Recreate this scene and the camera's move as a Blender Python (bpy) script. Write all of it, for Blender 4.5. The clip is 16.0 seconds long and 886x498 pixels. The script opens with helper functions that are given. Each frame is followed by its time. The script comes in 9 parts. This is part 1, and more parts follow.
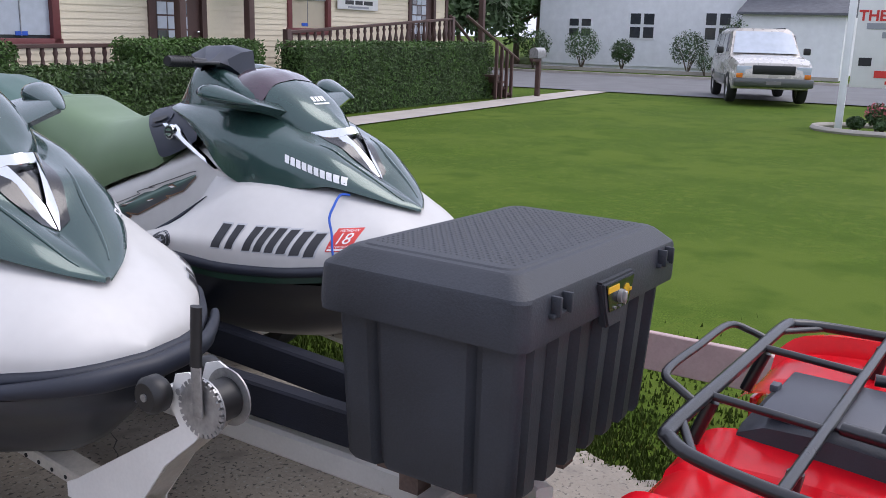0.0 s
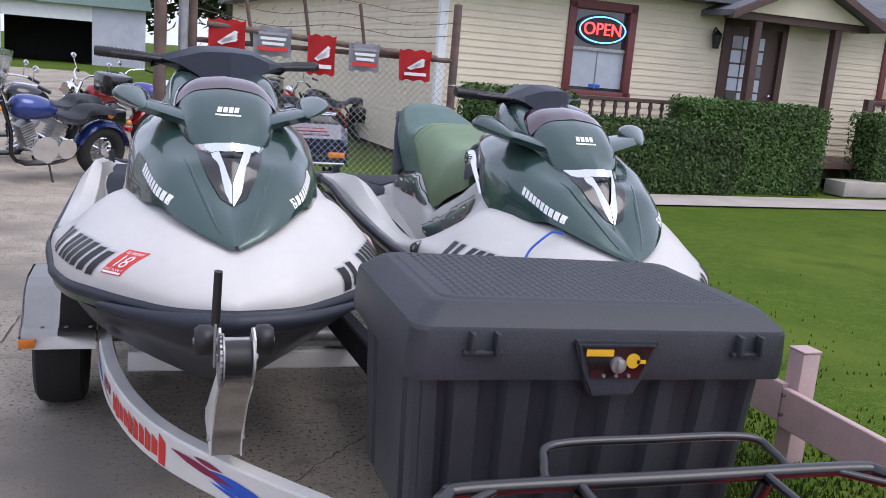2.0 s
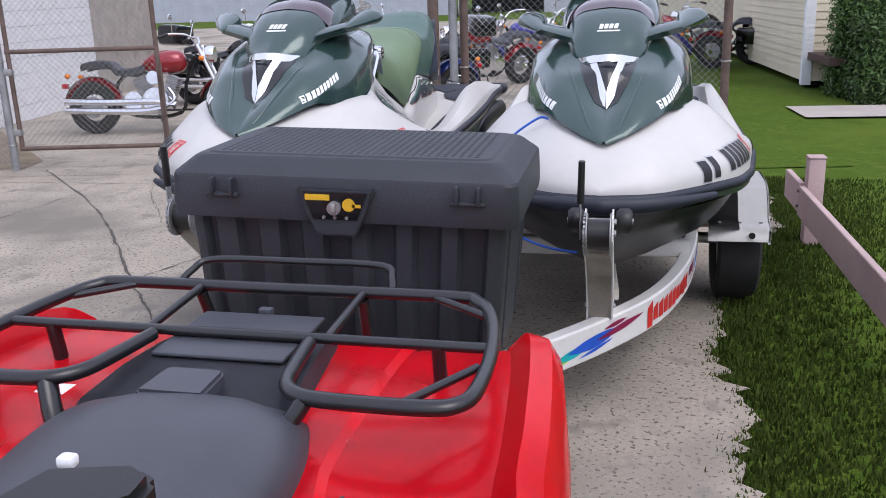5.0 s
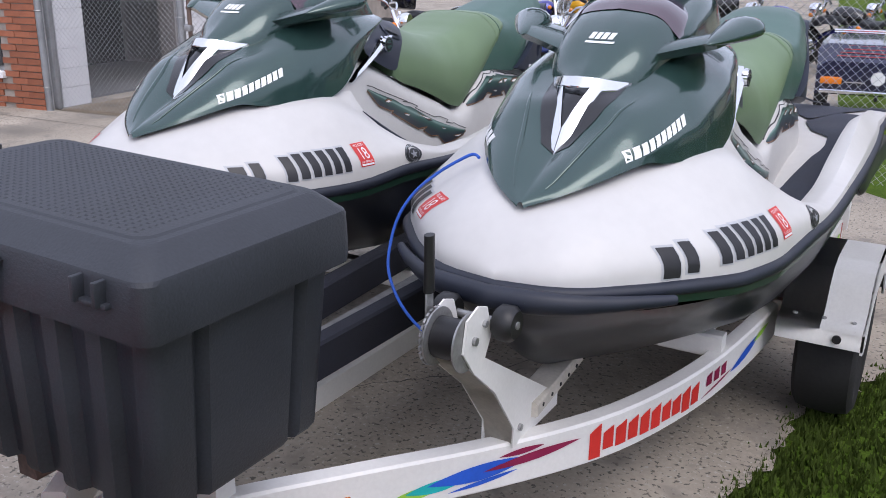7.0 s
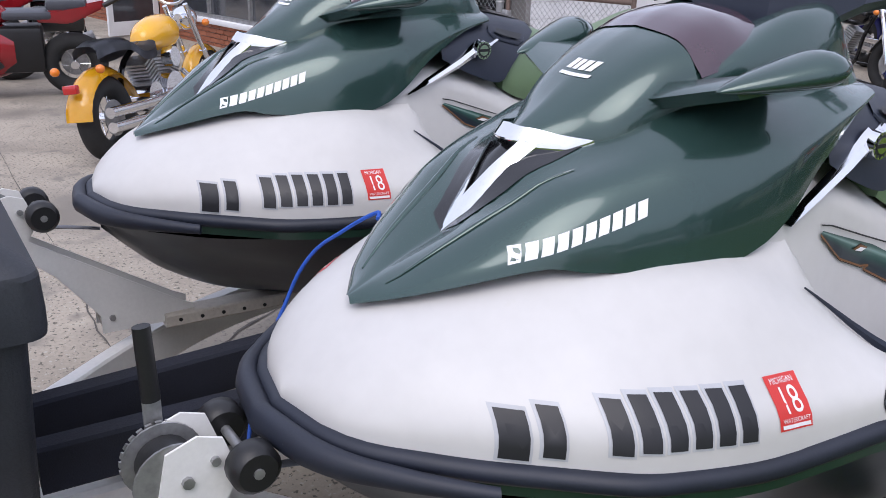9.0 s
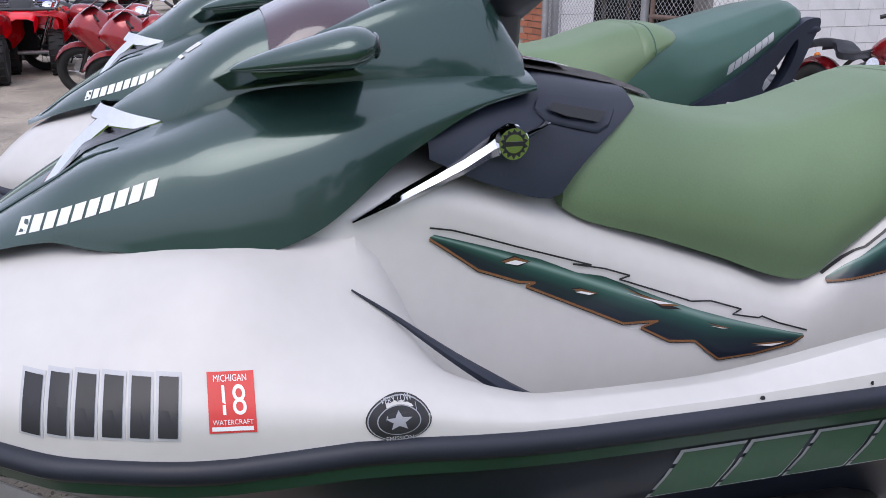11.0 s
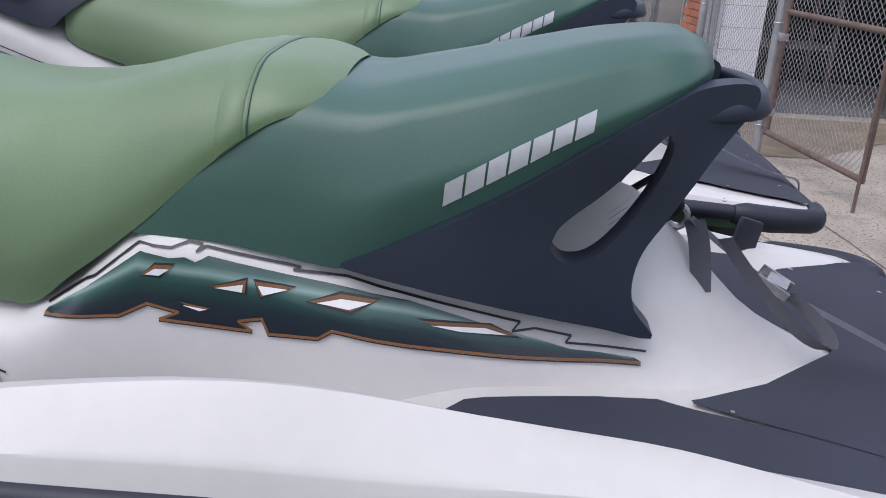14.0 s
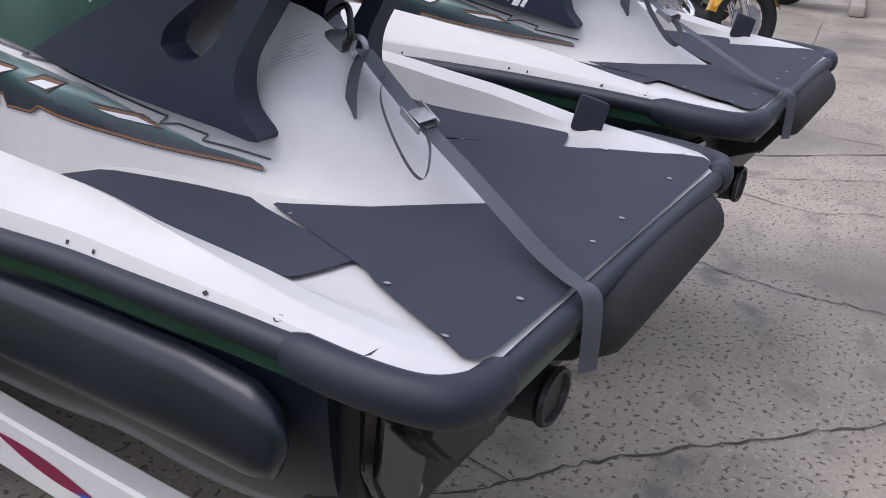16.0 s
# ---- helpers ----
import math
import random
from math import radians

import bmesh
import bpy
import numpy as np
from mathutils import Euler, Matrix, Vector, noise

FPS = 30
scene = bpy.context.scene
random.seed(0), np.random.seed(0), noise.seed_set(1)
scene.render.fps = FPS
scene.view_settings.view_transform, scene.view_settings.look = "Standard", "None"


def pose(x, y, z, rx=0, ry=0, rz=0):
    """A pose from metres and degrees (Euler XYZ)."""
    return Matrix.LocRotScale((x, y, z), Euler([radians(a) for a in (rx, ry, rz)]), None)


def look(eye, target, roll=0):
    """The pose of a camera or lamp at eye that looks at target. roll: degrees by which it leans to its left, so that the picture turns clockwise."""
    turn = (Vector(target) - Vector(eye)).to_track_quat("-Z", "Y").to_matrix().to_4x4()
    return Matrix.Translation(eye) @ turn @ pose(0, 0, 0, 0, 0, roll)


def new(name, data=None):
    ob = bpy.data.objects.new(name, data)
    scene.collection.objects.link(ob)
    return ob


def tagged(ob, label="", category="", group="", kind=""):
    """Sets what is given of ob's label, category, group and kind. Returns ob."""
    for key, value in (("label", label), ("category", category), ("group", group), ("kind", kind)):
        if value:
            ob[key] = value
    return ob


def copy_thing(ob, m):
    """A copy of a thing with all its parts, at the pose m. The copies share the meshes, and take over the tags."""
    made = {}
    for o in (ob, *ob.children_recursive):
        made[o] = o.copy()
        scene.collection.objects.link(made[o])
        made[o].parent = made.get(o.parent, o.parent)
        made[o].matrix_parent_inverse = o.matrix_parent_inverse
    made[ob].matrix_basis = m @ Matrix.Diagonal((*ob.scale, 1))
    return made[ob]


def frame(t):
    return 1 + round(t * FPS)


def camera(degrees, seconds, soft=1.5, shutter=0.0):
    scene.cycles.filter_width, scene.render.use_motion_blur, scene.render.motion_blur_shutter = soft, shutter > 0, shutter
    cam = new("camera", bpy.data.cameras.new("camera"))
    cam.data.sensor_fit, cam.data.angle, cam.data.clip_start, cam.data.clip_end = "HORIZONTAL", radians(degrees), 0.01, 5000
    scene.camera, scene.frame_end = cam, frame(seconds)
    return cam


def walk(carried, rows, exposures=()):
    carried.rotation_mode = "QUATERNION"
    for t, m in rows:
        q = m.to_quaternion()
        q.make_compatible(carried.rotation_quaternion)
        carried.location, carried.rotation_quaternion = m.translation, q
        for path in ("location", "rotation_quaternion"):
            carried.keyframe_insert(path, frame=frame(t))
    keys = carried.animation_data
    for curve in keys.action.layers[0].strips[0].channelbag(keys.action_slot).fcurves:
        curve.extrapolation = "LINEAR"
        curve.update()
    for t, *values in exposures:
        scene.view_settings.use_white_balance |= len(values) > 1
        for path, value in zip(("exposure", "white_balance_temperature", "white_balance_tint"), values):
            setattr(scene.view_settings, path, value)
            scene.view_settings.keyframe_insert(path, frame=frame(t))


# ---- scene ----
cam = camera(52.46, 16.0, soft=0.9)
PATH = [
    (0, (-1.929, -1.790, 1.612), (-0.308, -0.717, 1.143), 1.5),
    (0.5, (-1.721, -1.935, 1.608), (-0.329, -0.572, 1.154), 2.7),
    (1, (-1.452, -2.078, 1.591), (-0.355, -0.471, 1.129), 4.1),
    (1.5, (-1.181, -2.351, 1.595), (-0.357, -0.580, 1.165), 3.0),
    (2, (-0.891, -2.585, 1.591), (-0.281, -0.723, 1.189), 4.8),
    (2.5, (-0.635, -2.788, 1.572), (-0.184, -0.882, 1.170), 4.5),
    (3, (-0.438, -3.006, 1.569), (-0.131, -1.082, 1.115), 2.8),
    (3.5, (-0.200, -3.087, 1.524), (-0.035, -1.176, 0.958), 4.5),
    (4, (0.107, -3.172, 1.516), (0.072, -1.263, 0.919), 1.8),
    (4.2, (0.239, -3.206, 1.516), (0.122, -1.297, 0.932), 0.5),
    (6.3, (1.225, -2.292, 1.513), (0.499, -0.516, 0.950), -0.6),
    (6.5, (1.270, -2.171, 1.527), (0.501, -0.415, 0.958), -0.3),
    (7, (1.513, -1.868, 1.555), (0.556, -0.224, 0.936), 0.7),
    (7.5, (1.644, -1.546, 1.552), (0.518, -0.048, 0.852), 1.0),
    (8, (1.753, -1.216, 1.586), (0.422, 0.072, 0.830), 0.2),
    (8.2, (1.779, -1.079, 1.593), (0.369, 0.132, 0.853), -0.1),
    (10.3, (2.121, 0.048, 1.512), (0.381, 0.837, 0.923), 3.5),
    (10.5, (2.167, 0.165, 1.502), (0.394, 0.878, 0.912), 2.7),
    (11, (2.316, 0.471, 1.501), (0.481, 0.986, 0.895), 0.4),
    (11.5, (2.363, 0.754, 1.511), (0.516, 1.168, 0.864), 0.8),
    (12, (2.287, 1.038, 1.507), (0.434, 1.374, 0.833), 2.3),
    (12.5, (2.287, 1.441, 1.512), (0.422, 1.587, 0.804), 0.8),
    (13, (2.174, 1.814, 1.505), (0.325, 1.865, 0.744), 0.4),
    (13.5, (2.042, 2.031, 1.513), (0.223, 2.121, 0.688), 3.9),
    (14, (2.046, 2.334, 1.465), (0.164, 2.225, 0.798), 4.1),
    (14.5, (2.002, 2.666, 1.484), (0.129, 2.295, 0.891), 5.2),
    (15, (1.948, 2.946, 1.462), (0.122, 2.433, 0.828), 5.4),
    (15.5, (1.932, 3.285, 1.383), (0.219, 2.541, 0.668), 3.6),
    (16, (1.877, 3.520, 1.350), (0.279, 2.610, 0.563), 3.3),
]
walk(cam, [(t, look(eye, target, roll)) for t, eye, target, roll in PATH], [(0, 0.20, 6320, 14), (8, 0.18, 6320, 14), (10.5, 0.08, 6320, 14), (13, 0.12, 6320, 14), (16, 0.17, 6320, 14)])

# ---- light ----
world = bpy.data.worlds.new("sky")
scene.world = world
world.use_nodes = True
wn, wl = world.node_tree.nodes, world.node_tree.links
sky = wn.new("ShaderNodeTexSky")
sky.sky_type = "NISHITA"
sky.sun_disc = False
sky.sun_elevation, sky.sun_rotation = radians(57), radians(130)
sky.air_density, sky.dust_density, sky.ozone_density = 1.0, 4.0, 1.0
soften = wn.new("ShaderNodeMix")
soften.data_type = "RGBA"
soften.inputs["Factor"].default_value = 0.72
soften.inputs[7].default_value = (7.5, 7.9, 9.5, 1)
wl.new(sky.outputs[0], soften.inputs[6])
wl.new(soften.outputs[2], wn["Background"].inputs[0])
wn["Background"].inputs[1].default_value = 0.148

sun_data = bpy.data.lights.new("sun", "SUN")
sun_data.energy, sun_data.angle, sun_data.color = 1.2, radians(40), (1.0, 0.97, 0.95)
sun = new("sun", sun_data)
sun.matrix_world = look((7, -6, 14), (0, 0, 0))

# ---- materials ----


def mat(name, color, rough=0.5, metal=0.0, var=0.12, scale=6.0, fine=90.0, bump=0.08, coat=0.0, dark=None, wear=0.0, wear_color=(0.25, 0.22, 0.18), spec=0.5, rvar=0.12, glow=0.0):
    """A surface with a base colour, broad and fine variation, relief and patches of wear."""
    m = bpy.data.materials.new(name)
    m.use_nodes = True
    n, l = m.node_tree.nodes, m.node_tree.links
    b = n["Principled BSDF"]
    co = n.new("ShaderNodeTexCoord")
    big, small = n.new("ShaderNodeTexNoise"), n.new("ShaderNodeTexNoise")
    big.inputs["Scale"].default_value, big.inputs["Detail"].default_value = scale, 5
    small.inputs["Scale"].default_value, small.inputs["Detail"].default_value = fine, 4
    l.new(co.outputs["Object"], big.inputs["Vector"])
    l.new(co.outputs["Object"], small.inputs["Vector"])
    add = n.new("ShaderNodeMath")
    add.operation = "MULTIPLY_ADD"
    add.inputs[1].default_value = 0.45
    l.new(small.outputs["Fac"], add.inputs[0])
    l.new(big.outputs["Fac"], add.inputs[2])
    ramp = n.new("ShaderNodeMapRange")
    ramp.inputs["From Min"].default_value, ramp.inputs["From Max"].default_value = 0.45, 1.0
    l.new(add.outputs[0], ramp.inputs["Value"])
    mix = n.new("ShaderNodeMix")
    mix.data_type = "RGBA"
    low = dark or tuple(c * (1 - var * 1.6) for c in color)
    high = tuple(min(1, c * (1 + var * 0.6)) for c in color)
    mix.inputs[6].default_value, mix.inputs[7].default_value = (*low, 1), (*high, 1)
    l.new(ramp.outputs[0], mix.inputs["Factor"])
    last = mix.outputs[2]
    if wear > 0:
        patch = n.new("ShaderNodeTexNoise")
        patch.inputs["Scale"].default_value, patch.inputs["Detail"].default_value, patch.inputs["Roughness"].default_value = scale * 2.3, 8, 0.7
        l.new(co.outputs["Object"], patch.inputs["Vector"])
        cut = n.new("ShaderNodeMapRange")
        cut.inputs["From Min"].default_value, cut.inputs["From Max"].default_value = 0.72 - wear * 0.3, 0.8 - wear * 0.3
        l.new(patch.outputs["Fac"], cut.inputs["Value"])
        over = n.new("ShaderNodeMix")
        over.data_type = "RGBA"
        over.inputs[7].default_value = (*wear_color, 1)
        l.new(cut.outputs[0], over.inputs["Factor"])
        l.new(last, over.inputs[6])
        last = over.outputs[2]
    l.new(last, b.inputs["Base Color"])
    rr = n.new("ShaderNodeMapRange")
    rr.inputs["To Min"].default_value, rr.inputs["To Max"].default_value = max(0.02, rough - rvar * 0.5), min(1, rough + rvar)
    l.new(big.outputs["Fac"], rr.inputs["Value"])
    l.new(rr.outputs[0], b.inputs["Roughness"])
    b.inputs["Metallic"].default_value = metal
    b.inputs["Specular IOR Level"].default_value = spec
    b.inputs["Coat Weight"].default_value = coat
    b.inputs["Coat Roughness"].default_value = 0.06
    if bump > 0:
        bp = n.new("ShaderNodeBump")
        bp.inputs["Strength"].default_value, bp.inputs["Distance"].default_value = bump, 0.004
        l.new(small.outputs["Fac"], bp.inputs["Height"])
        l.new(bp.outputs[0], b.inputs["Normal"])
    if glow:
        b.inputs["Emission Color"].default_value, b.inputs["Emission Strength"].default_value = (*color, 1), glow
    return m


def random_tint(m, amount):
    """Lets each piece or island of a material differ a little."""
    n, l = m.node_tree.nodes, m.node_tree.links
    b = n["Principled BSDF"]
    src = b.inputs["Base Color"].links[0].from_socket
    geo, obn = n.new("ShaderNodeNewGeometry"), n.new("ShaderNodeObjectInfo")
    s = n.new("ShaderNodeMath")
    s.operation = "ADD"
    l.new(geo.outputs["Random Per Island"], s.inputs[0])
    l.new(obn.outputs["Random"], s.inputs[1])
    r = n.new("ShaderNodeMapRange")
    r.inputs["From Max"].default_value = 2.0
    r.inputs["To Min"].default_value, r.inputs["To Max"].default_value = 1 - amount, 1 + amount
    l.new(s.outputs[0], r.inputs["Value"])
    hsv = n.new("ShaderNodeHueSaturation")
    l.new(src, hsv.inputs["Color"])
    l.new(r.outputs[0], hsv.inputs["Value"])
    l.new(hsv.outputs[0], b.inputs["Base Color"])
    return m


M = {}
M["gel_white"] = mat("white_gelcoat", (0.57, 0.558, 0.538), 0.42, var=0.05, scale=3, fine=30, bump=0.01, coat=0.10, wear=0.06, wear_color=(0.55, 0.54, 0.5))
M["green"] = mat("metallic_green_paint", (0.030, 0.069, 0.061), 0.22, metal=0.4, var=0.12, scale=2, fine=600, bump=0.0, coat=0.9)
M["green_dull"] = mat("dark_green_stripe", (0.018, 0.055, 0.035), 0.35, var=0.2, scale=4, bump=0.02, coat=0.3)
M["navy_hull"] = mat("navy_gelcoat", (0.012, 0.016, 0.026), 0.34, var=0.25, scale=4, bump=0.02, coat=0.12)
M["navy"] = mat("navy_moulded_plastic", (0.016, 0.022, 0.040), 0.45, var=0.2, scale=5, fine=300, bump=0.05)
M["bumper"] = mat("dark_rubber_bumper", (0.014, 0.018, 0.031), 0.5, var=0.2, scale=6, fine=200, bump=0.05, wear=0.05, wear_color=(0.12, 0.12, 0.12))
M["seat_light"] = mat("light_green_vinyl", (0.142, 0.214, 0.114), 0.42, var=0.12, scale=3, fine=260, bump=0.06, dark=(0.112, 0.174, 0.09))
M["seat_dark"] = mat("dark_green_vinyl", (0.046, 0.110, 0.086), 0.36, var=0.12, scale=3, fine=260, bump=0.06)
M["mat"] = mat("charcoal_deck_mat", (0.028, 0.033, 0.050), 0.75, var=0.2, scale=8, fine=400, bump=0.25, wear=0.05, wear_color=(0.09, 0.09, 0.09))
M["chrome"] = mat("chrome", (0.82, 0.83, 0.86), 0.08, metal=1.0, var=0.05, bump=0.0)
M["steel"] = mat("galvanised_steel", (0.42, 0.42, 0.42), 0.45, metal=0.8, var=0.25, scale=20, bump=0.1, wear=0.1, wear_color=(0.22, 0.14, 0.09))
M["black"] = mat("black_plastic", (0.012, 0.012, 0.013), 0.42, var=0.2, fine=250, bump=0.06)
M["black_gloss"] = mat("black_gloss", (0.008, 0.008, 0.009), 0.15, var=0.1, bump=0.0, coat=0.5)
M["rubber"] = mat("tyre_rubber", (0.018, 0.018, 0.018), 0.8, var=0.3, scale=12, bump=0.2, wear=0.08, wear_color=(0.06, 0.055, 0.05))
M["box"] = mat("weathered_black_polyethylene", (0.030, 0.034, 0.043), 0.52, var=0.3, scale=4, fine=180, bump=0.25, wear=0.14, wear_color=(0.05, 0.05, 0.056))
M["trailer"] = mat("white_trailer_paint", (0.74, 0.73, 0.70), 0.35, var=0.08, scale=5, bump=0.03, wear=0.1, wear_color=(0.50, 0.46, 0.40))
M["trailer_dirty"] = mat("grimy_cream_paint", (0.56, 0.52, 0.45), 0.5, var=0.2, scale=7, bump=0.05, wear=0.25, wear_color=(0.30, 0.24, 0.17))
M["carpet"] = mat("navy_bunk_carpet", (0.012, 0.014, 0.024), 0.9, var=0.3, fine=300, bump=0.4)
M["smoke"] = mat("smoked_windshield", (0.050, 0.022, 0.035), 0.08, var=0.1, bump=0.0, coat=1.0)
M["ink"] = mat("black_vinyl_lettering", (0.015, 0.015, 0.018), 0.4, var=0.1, bump=0.0)
M["ink_edge"] = mat("silver_vinyl_edge", (0.45, 0.46, 0.48), 0.35, var=0.1, bump=0.0)
M["white_vinyl"] = mat("white_vinyl", (0.80, 0.80, 0.80), 0.4, var=0.06, bump=0.0)
M["red_vinyl"] = mat("red_vinyl", (0.62, 0.035, 0.028), 0.4, var=0.1, bump=0.0)
M["gold"] = mat("copper_vinyl", (0.21, 0.095, 0.035), 0.4, var=0.15, bump=0.0)
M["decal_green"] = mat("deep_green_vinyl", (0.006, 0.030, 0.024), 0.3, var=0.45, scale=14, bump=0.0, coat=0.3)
def decal_fade(m, stops):
    """A fade across a printed decal, by the strip's own coordinates."""
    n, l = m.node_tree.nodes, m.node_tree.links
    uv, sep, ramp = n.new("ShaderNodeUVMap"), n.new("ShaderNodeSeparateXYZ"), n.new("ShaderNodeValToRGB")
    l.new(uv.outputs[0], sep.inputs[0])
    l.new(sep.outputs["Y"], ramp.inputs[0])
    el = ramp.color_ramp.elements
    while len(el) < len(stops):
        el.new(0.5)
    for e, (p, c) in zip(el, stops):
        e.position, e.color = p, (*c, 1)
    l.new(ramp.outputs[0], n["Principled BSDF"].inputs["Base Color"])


# Pale stops near the top put a sheen into the decal's colour.
decal_fade(M["decal_green"], [(0.0, (0.008, 0.012, 0.024)), (0.35, (0.008, 0.020, 0.026)), (0.58, (0.014, 0.058, 0.050)), (0.70, (0.040, 0.105, 0.088)), (0.80, (0.20, 0.30, 0.27)), (0.91, (0.035, 0.095, 0.080)), (1.0, (0.010, 0.042, 0.036))])
M["hull_green"] = mat("muted_green_vinyl", (0.040, 0.095, 0.055), 0.4, var=0.1, bump=0.0)
M["blue_vinyl"] = mat("blue_vinyl", (0.02, 0.10, 0.55), 0.4, var=0.15, bump=0.0)
M["teal_vinyl"] = mat("teal_vinyl", (0.01, 0.42, 0.42), 0.4, var=0.15, bump=0.0)
M["purple_vinyl"] = mat("maroon_vinyl", (0.24, 0.012, 0.06), 0.4, var=0.15, bump=0.0)
M["lime_vinyl"] = mat("lime_vinyl", (0.33, 0.62, 0.06), 0.4, var=0.15, bump=0.0)
M["amber"] = mat("amber_lens", (0.75, 0.20, 0.01), 0.2, var=0.1, bump=0.02, coat=0.6)
M["red_lens"] = mat("red_lens", (0.5, 0.01, 0.01), 0.15, var=0.1, bump=0.0, coat=0.8)
M["yellow_vinyl"] = mat("yellow_vinyl", (0.72, 0.42, 0.02), 0.4, var=0.12, bump=0.0)
M["atv_red"] = mat("glossy_red_plastic", (0.93, 0.007, 0.022), 0.22, var=0.06, scale=3, bump=0.0, coat=0.25)
M["rack"] = mat("black_powder_coat", (0.012, 0.012, 0.014), 0.28, var=0.15, fine=400, bump=0.06, coat=0.2)
M["atv_seat"] = mat("black_seat_vinyl", (0.058, 0.062, 0.076), 0.42, var=0.2, fine=350, bump=0.12)
M["strap"] = mat("grey_webbing", (0.19, 0.195, 0.225), 0.6, var=0.15, fine=500, bump=0.3)
M["rope"] = mat("blue_rope", (0.02, 0.10, 0.50), 0.7, var=0.2, fine=400, bump=0.3)
M["concrete"] = mat("old_concrete", (0.40, 0.352, 0.29), 0.9, spec=0.2, var=0.22, scale=1.3, fine=55, bump=0.5, wear=0.12, wear_color=(0.21, 0.195, 0.18))
def speckle(m, scale, lo, hi, color):
    """Scatters small pits or stones of another colour over a material."""
    n, l = m.node_tree.nodes, m.node_tree.links
    b = n["Principled BSDF"]
    src = b.inputs["Base Color"].links[0].from_socket
    co, tex = n.new("ShaderNodeTexCoord"), n.new("ShaderNodeTexNoise")
    tex.inputs["Scale"].default_value, tex.inputs["Detail"].default_value = scale, 3
    l.new(co.outputs["Object"], tex.inputs["Vector"])
    cut = n.new("ShaderNodeMapRange")
    cut.inputs["From Min"].default_value, cut.inputs["From Max"].default_value = lo, hi
    l.new(tex.outputs["Fac"], cut.inputs["Value"])
    mix = n.new("ShaderNodeMix")
    mix.data_type = "RGBA"
    mix.inputs[7].default_value = (*color, 1)
    l.new(cut.outputs[0], mix.inputs["Factor"])
    l.new(src, mix.inputs[6])
    l.new(mix.outputs[2], b.inputs["Base Color"])
    return m


speckle(M["concrete"], 52, 0.58, 0.64, (0.13, 0.118, 0.10))
speckle(M["concrete"], 60, 0.40, 0.33, (0.42, 0.39, 0.34))
speckle(M["concrete"], 0.7, 0.50, 0.66, (0.20, 0.18, 0.155))
speckle(M["concrete"], 5.0, 0.56, 0.72, (0.22, 0.20, 0.175))
M["concrete_pale"] = mat("pale_sidewalk", (0.42, 0.38, 0.34), 0.9, var=0.12, scale=2, fine=60, bump=0.3)
M["crack"] = mat("crack_filler", (0.10, 0.09, 0.08), 0.95, var=0.3, scale=20, bump=0.3)
M["asphalt"] = mat("asphalt", (0.16, 0.16, 0.165), 0.9, var=0.15, scale=1, fine=80, bump=0.3)
M["lawn"] = mat("mown_grass", (0.061, 0.107, 0.0115), 0.9, spec=0.06, var=0.22, scale=0.55, fine=70, bump=0.6, dark=(0.046, 0.084, 0.009), wear=0.08, wear_color=(0.17, 0.18, 0.05))
speckle(M["lawn"], 26, 0.55, 0.70, (0.049, 0.085, 0.010))
speckle(M["lawn"], 75, 0.50, 0.60, (0.098, 0.145, 0.022))
speckle(M["lawn"], 110, 0.46, 0.36, (0.030, 0.056, 0.006))
speckle(M["lawn"], 9, 0.54, 0.66, (0.086, 0.122, 0.018))
speckle(M["lawn"], 0.35, 0.46, 0.62, (0.086, 0.126, 0.018))
speckle(M["lawn"], 1.7, 0.50, 0.70, (0.054, 0.094, 0.011))
M["blade"] = random_tint(mat("grass_blades", (0.070, 0.104, 0.020), 0.8, spec=0.1, var=0.2, bump=0.0), 0.45)
M["hedge"] = random_tint(mat("hedge_leaves", (0.062, 0.130, 0.022), 0.55, var=0.3, scale=2, bump=0.0), 0.55)
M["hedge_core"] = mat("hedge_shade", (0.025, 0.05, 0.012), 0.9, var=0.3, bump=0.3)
M["leaf"] = random_tint(mat("tree_leaves", (0.05, 0.10, 0.028), 0.6, var=0.3, scale=1, bump=0.0), 0.5)
M["bark"] = mat("bark", (0.11, 0.08, 0.055), 0.9, var=0.3, scale=10, bump=0.5)
M["rail_pink"] = mat("faded_pink_paint", (0.50, 0.36, 0.35), 0.7, var=0.12, scale=5, fine=70, bump=0.3, wear=0.12, wear_color=(0.30, 0.20, 0.18))
M["siding"] = mat("cream_siding", (0.72, 0.64, 0.48), 0.6, var=0.06, scale=2, fine=30, bump=0.06)
M["brown"] = mat("brown_trim_paint", (0.085, 0.045, 0.038), 0.55, var=0.2, scale=5, fine=60, bump=0.15)
M["maroon"] = mat("maroon_window_trim", (0.17, 0.045, 0.045), 0.5, var=0.15, scale=5, bump=0.08)
M["shingle"] = mat("grey_shingles", (0.13, 0.135, 0.15), 0.9, var=0.25, scale=4, fine=60, bump=0.5)
M["white_paint"] = mat("white_paint", (0.80, 0.81, 0.82), 0.6, var=0.06, scale=3, bump=0.08)
M["block"] = mat("white_painted_block", (0.72, 0.72, 0.73), 0.75, var=0.08, scale=3, fine=50, bump=0.4)
M["brick"] = random_tint(mat("red_brick", (0.30, 0.105, 0.055), 0.85, var=0.2, scale=9, fine=90, bump=0.4), 0.35)
M["mortar"] = mat("mortar", (0.36, 0.32, 0.28), 0.95, var=0.2, bump=0.4)
M["metal_wall"] = mat("pale_metal_siding", (0.52, 0.54, 0.62), 0.45, metal=0.2, var=0.1, scale=2, bump=0.04)
# Near-black: the shade of unlit insides is put into this colour.
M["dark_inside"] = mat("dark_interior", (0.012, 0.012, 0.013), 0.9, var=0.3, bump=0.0)
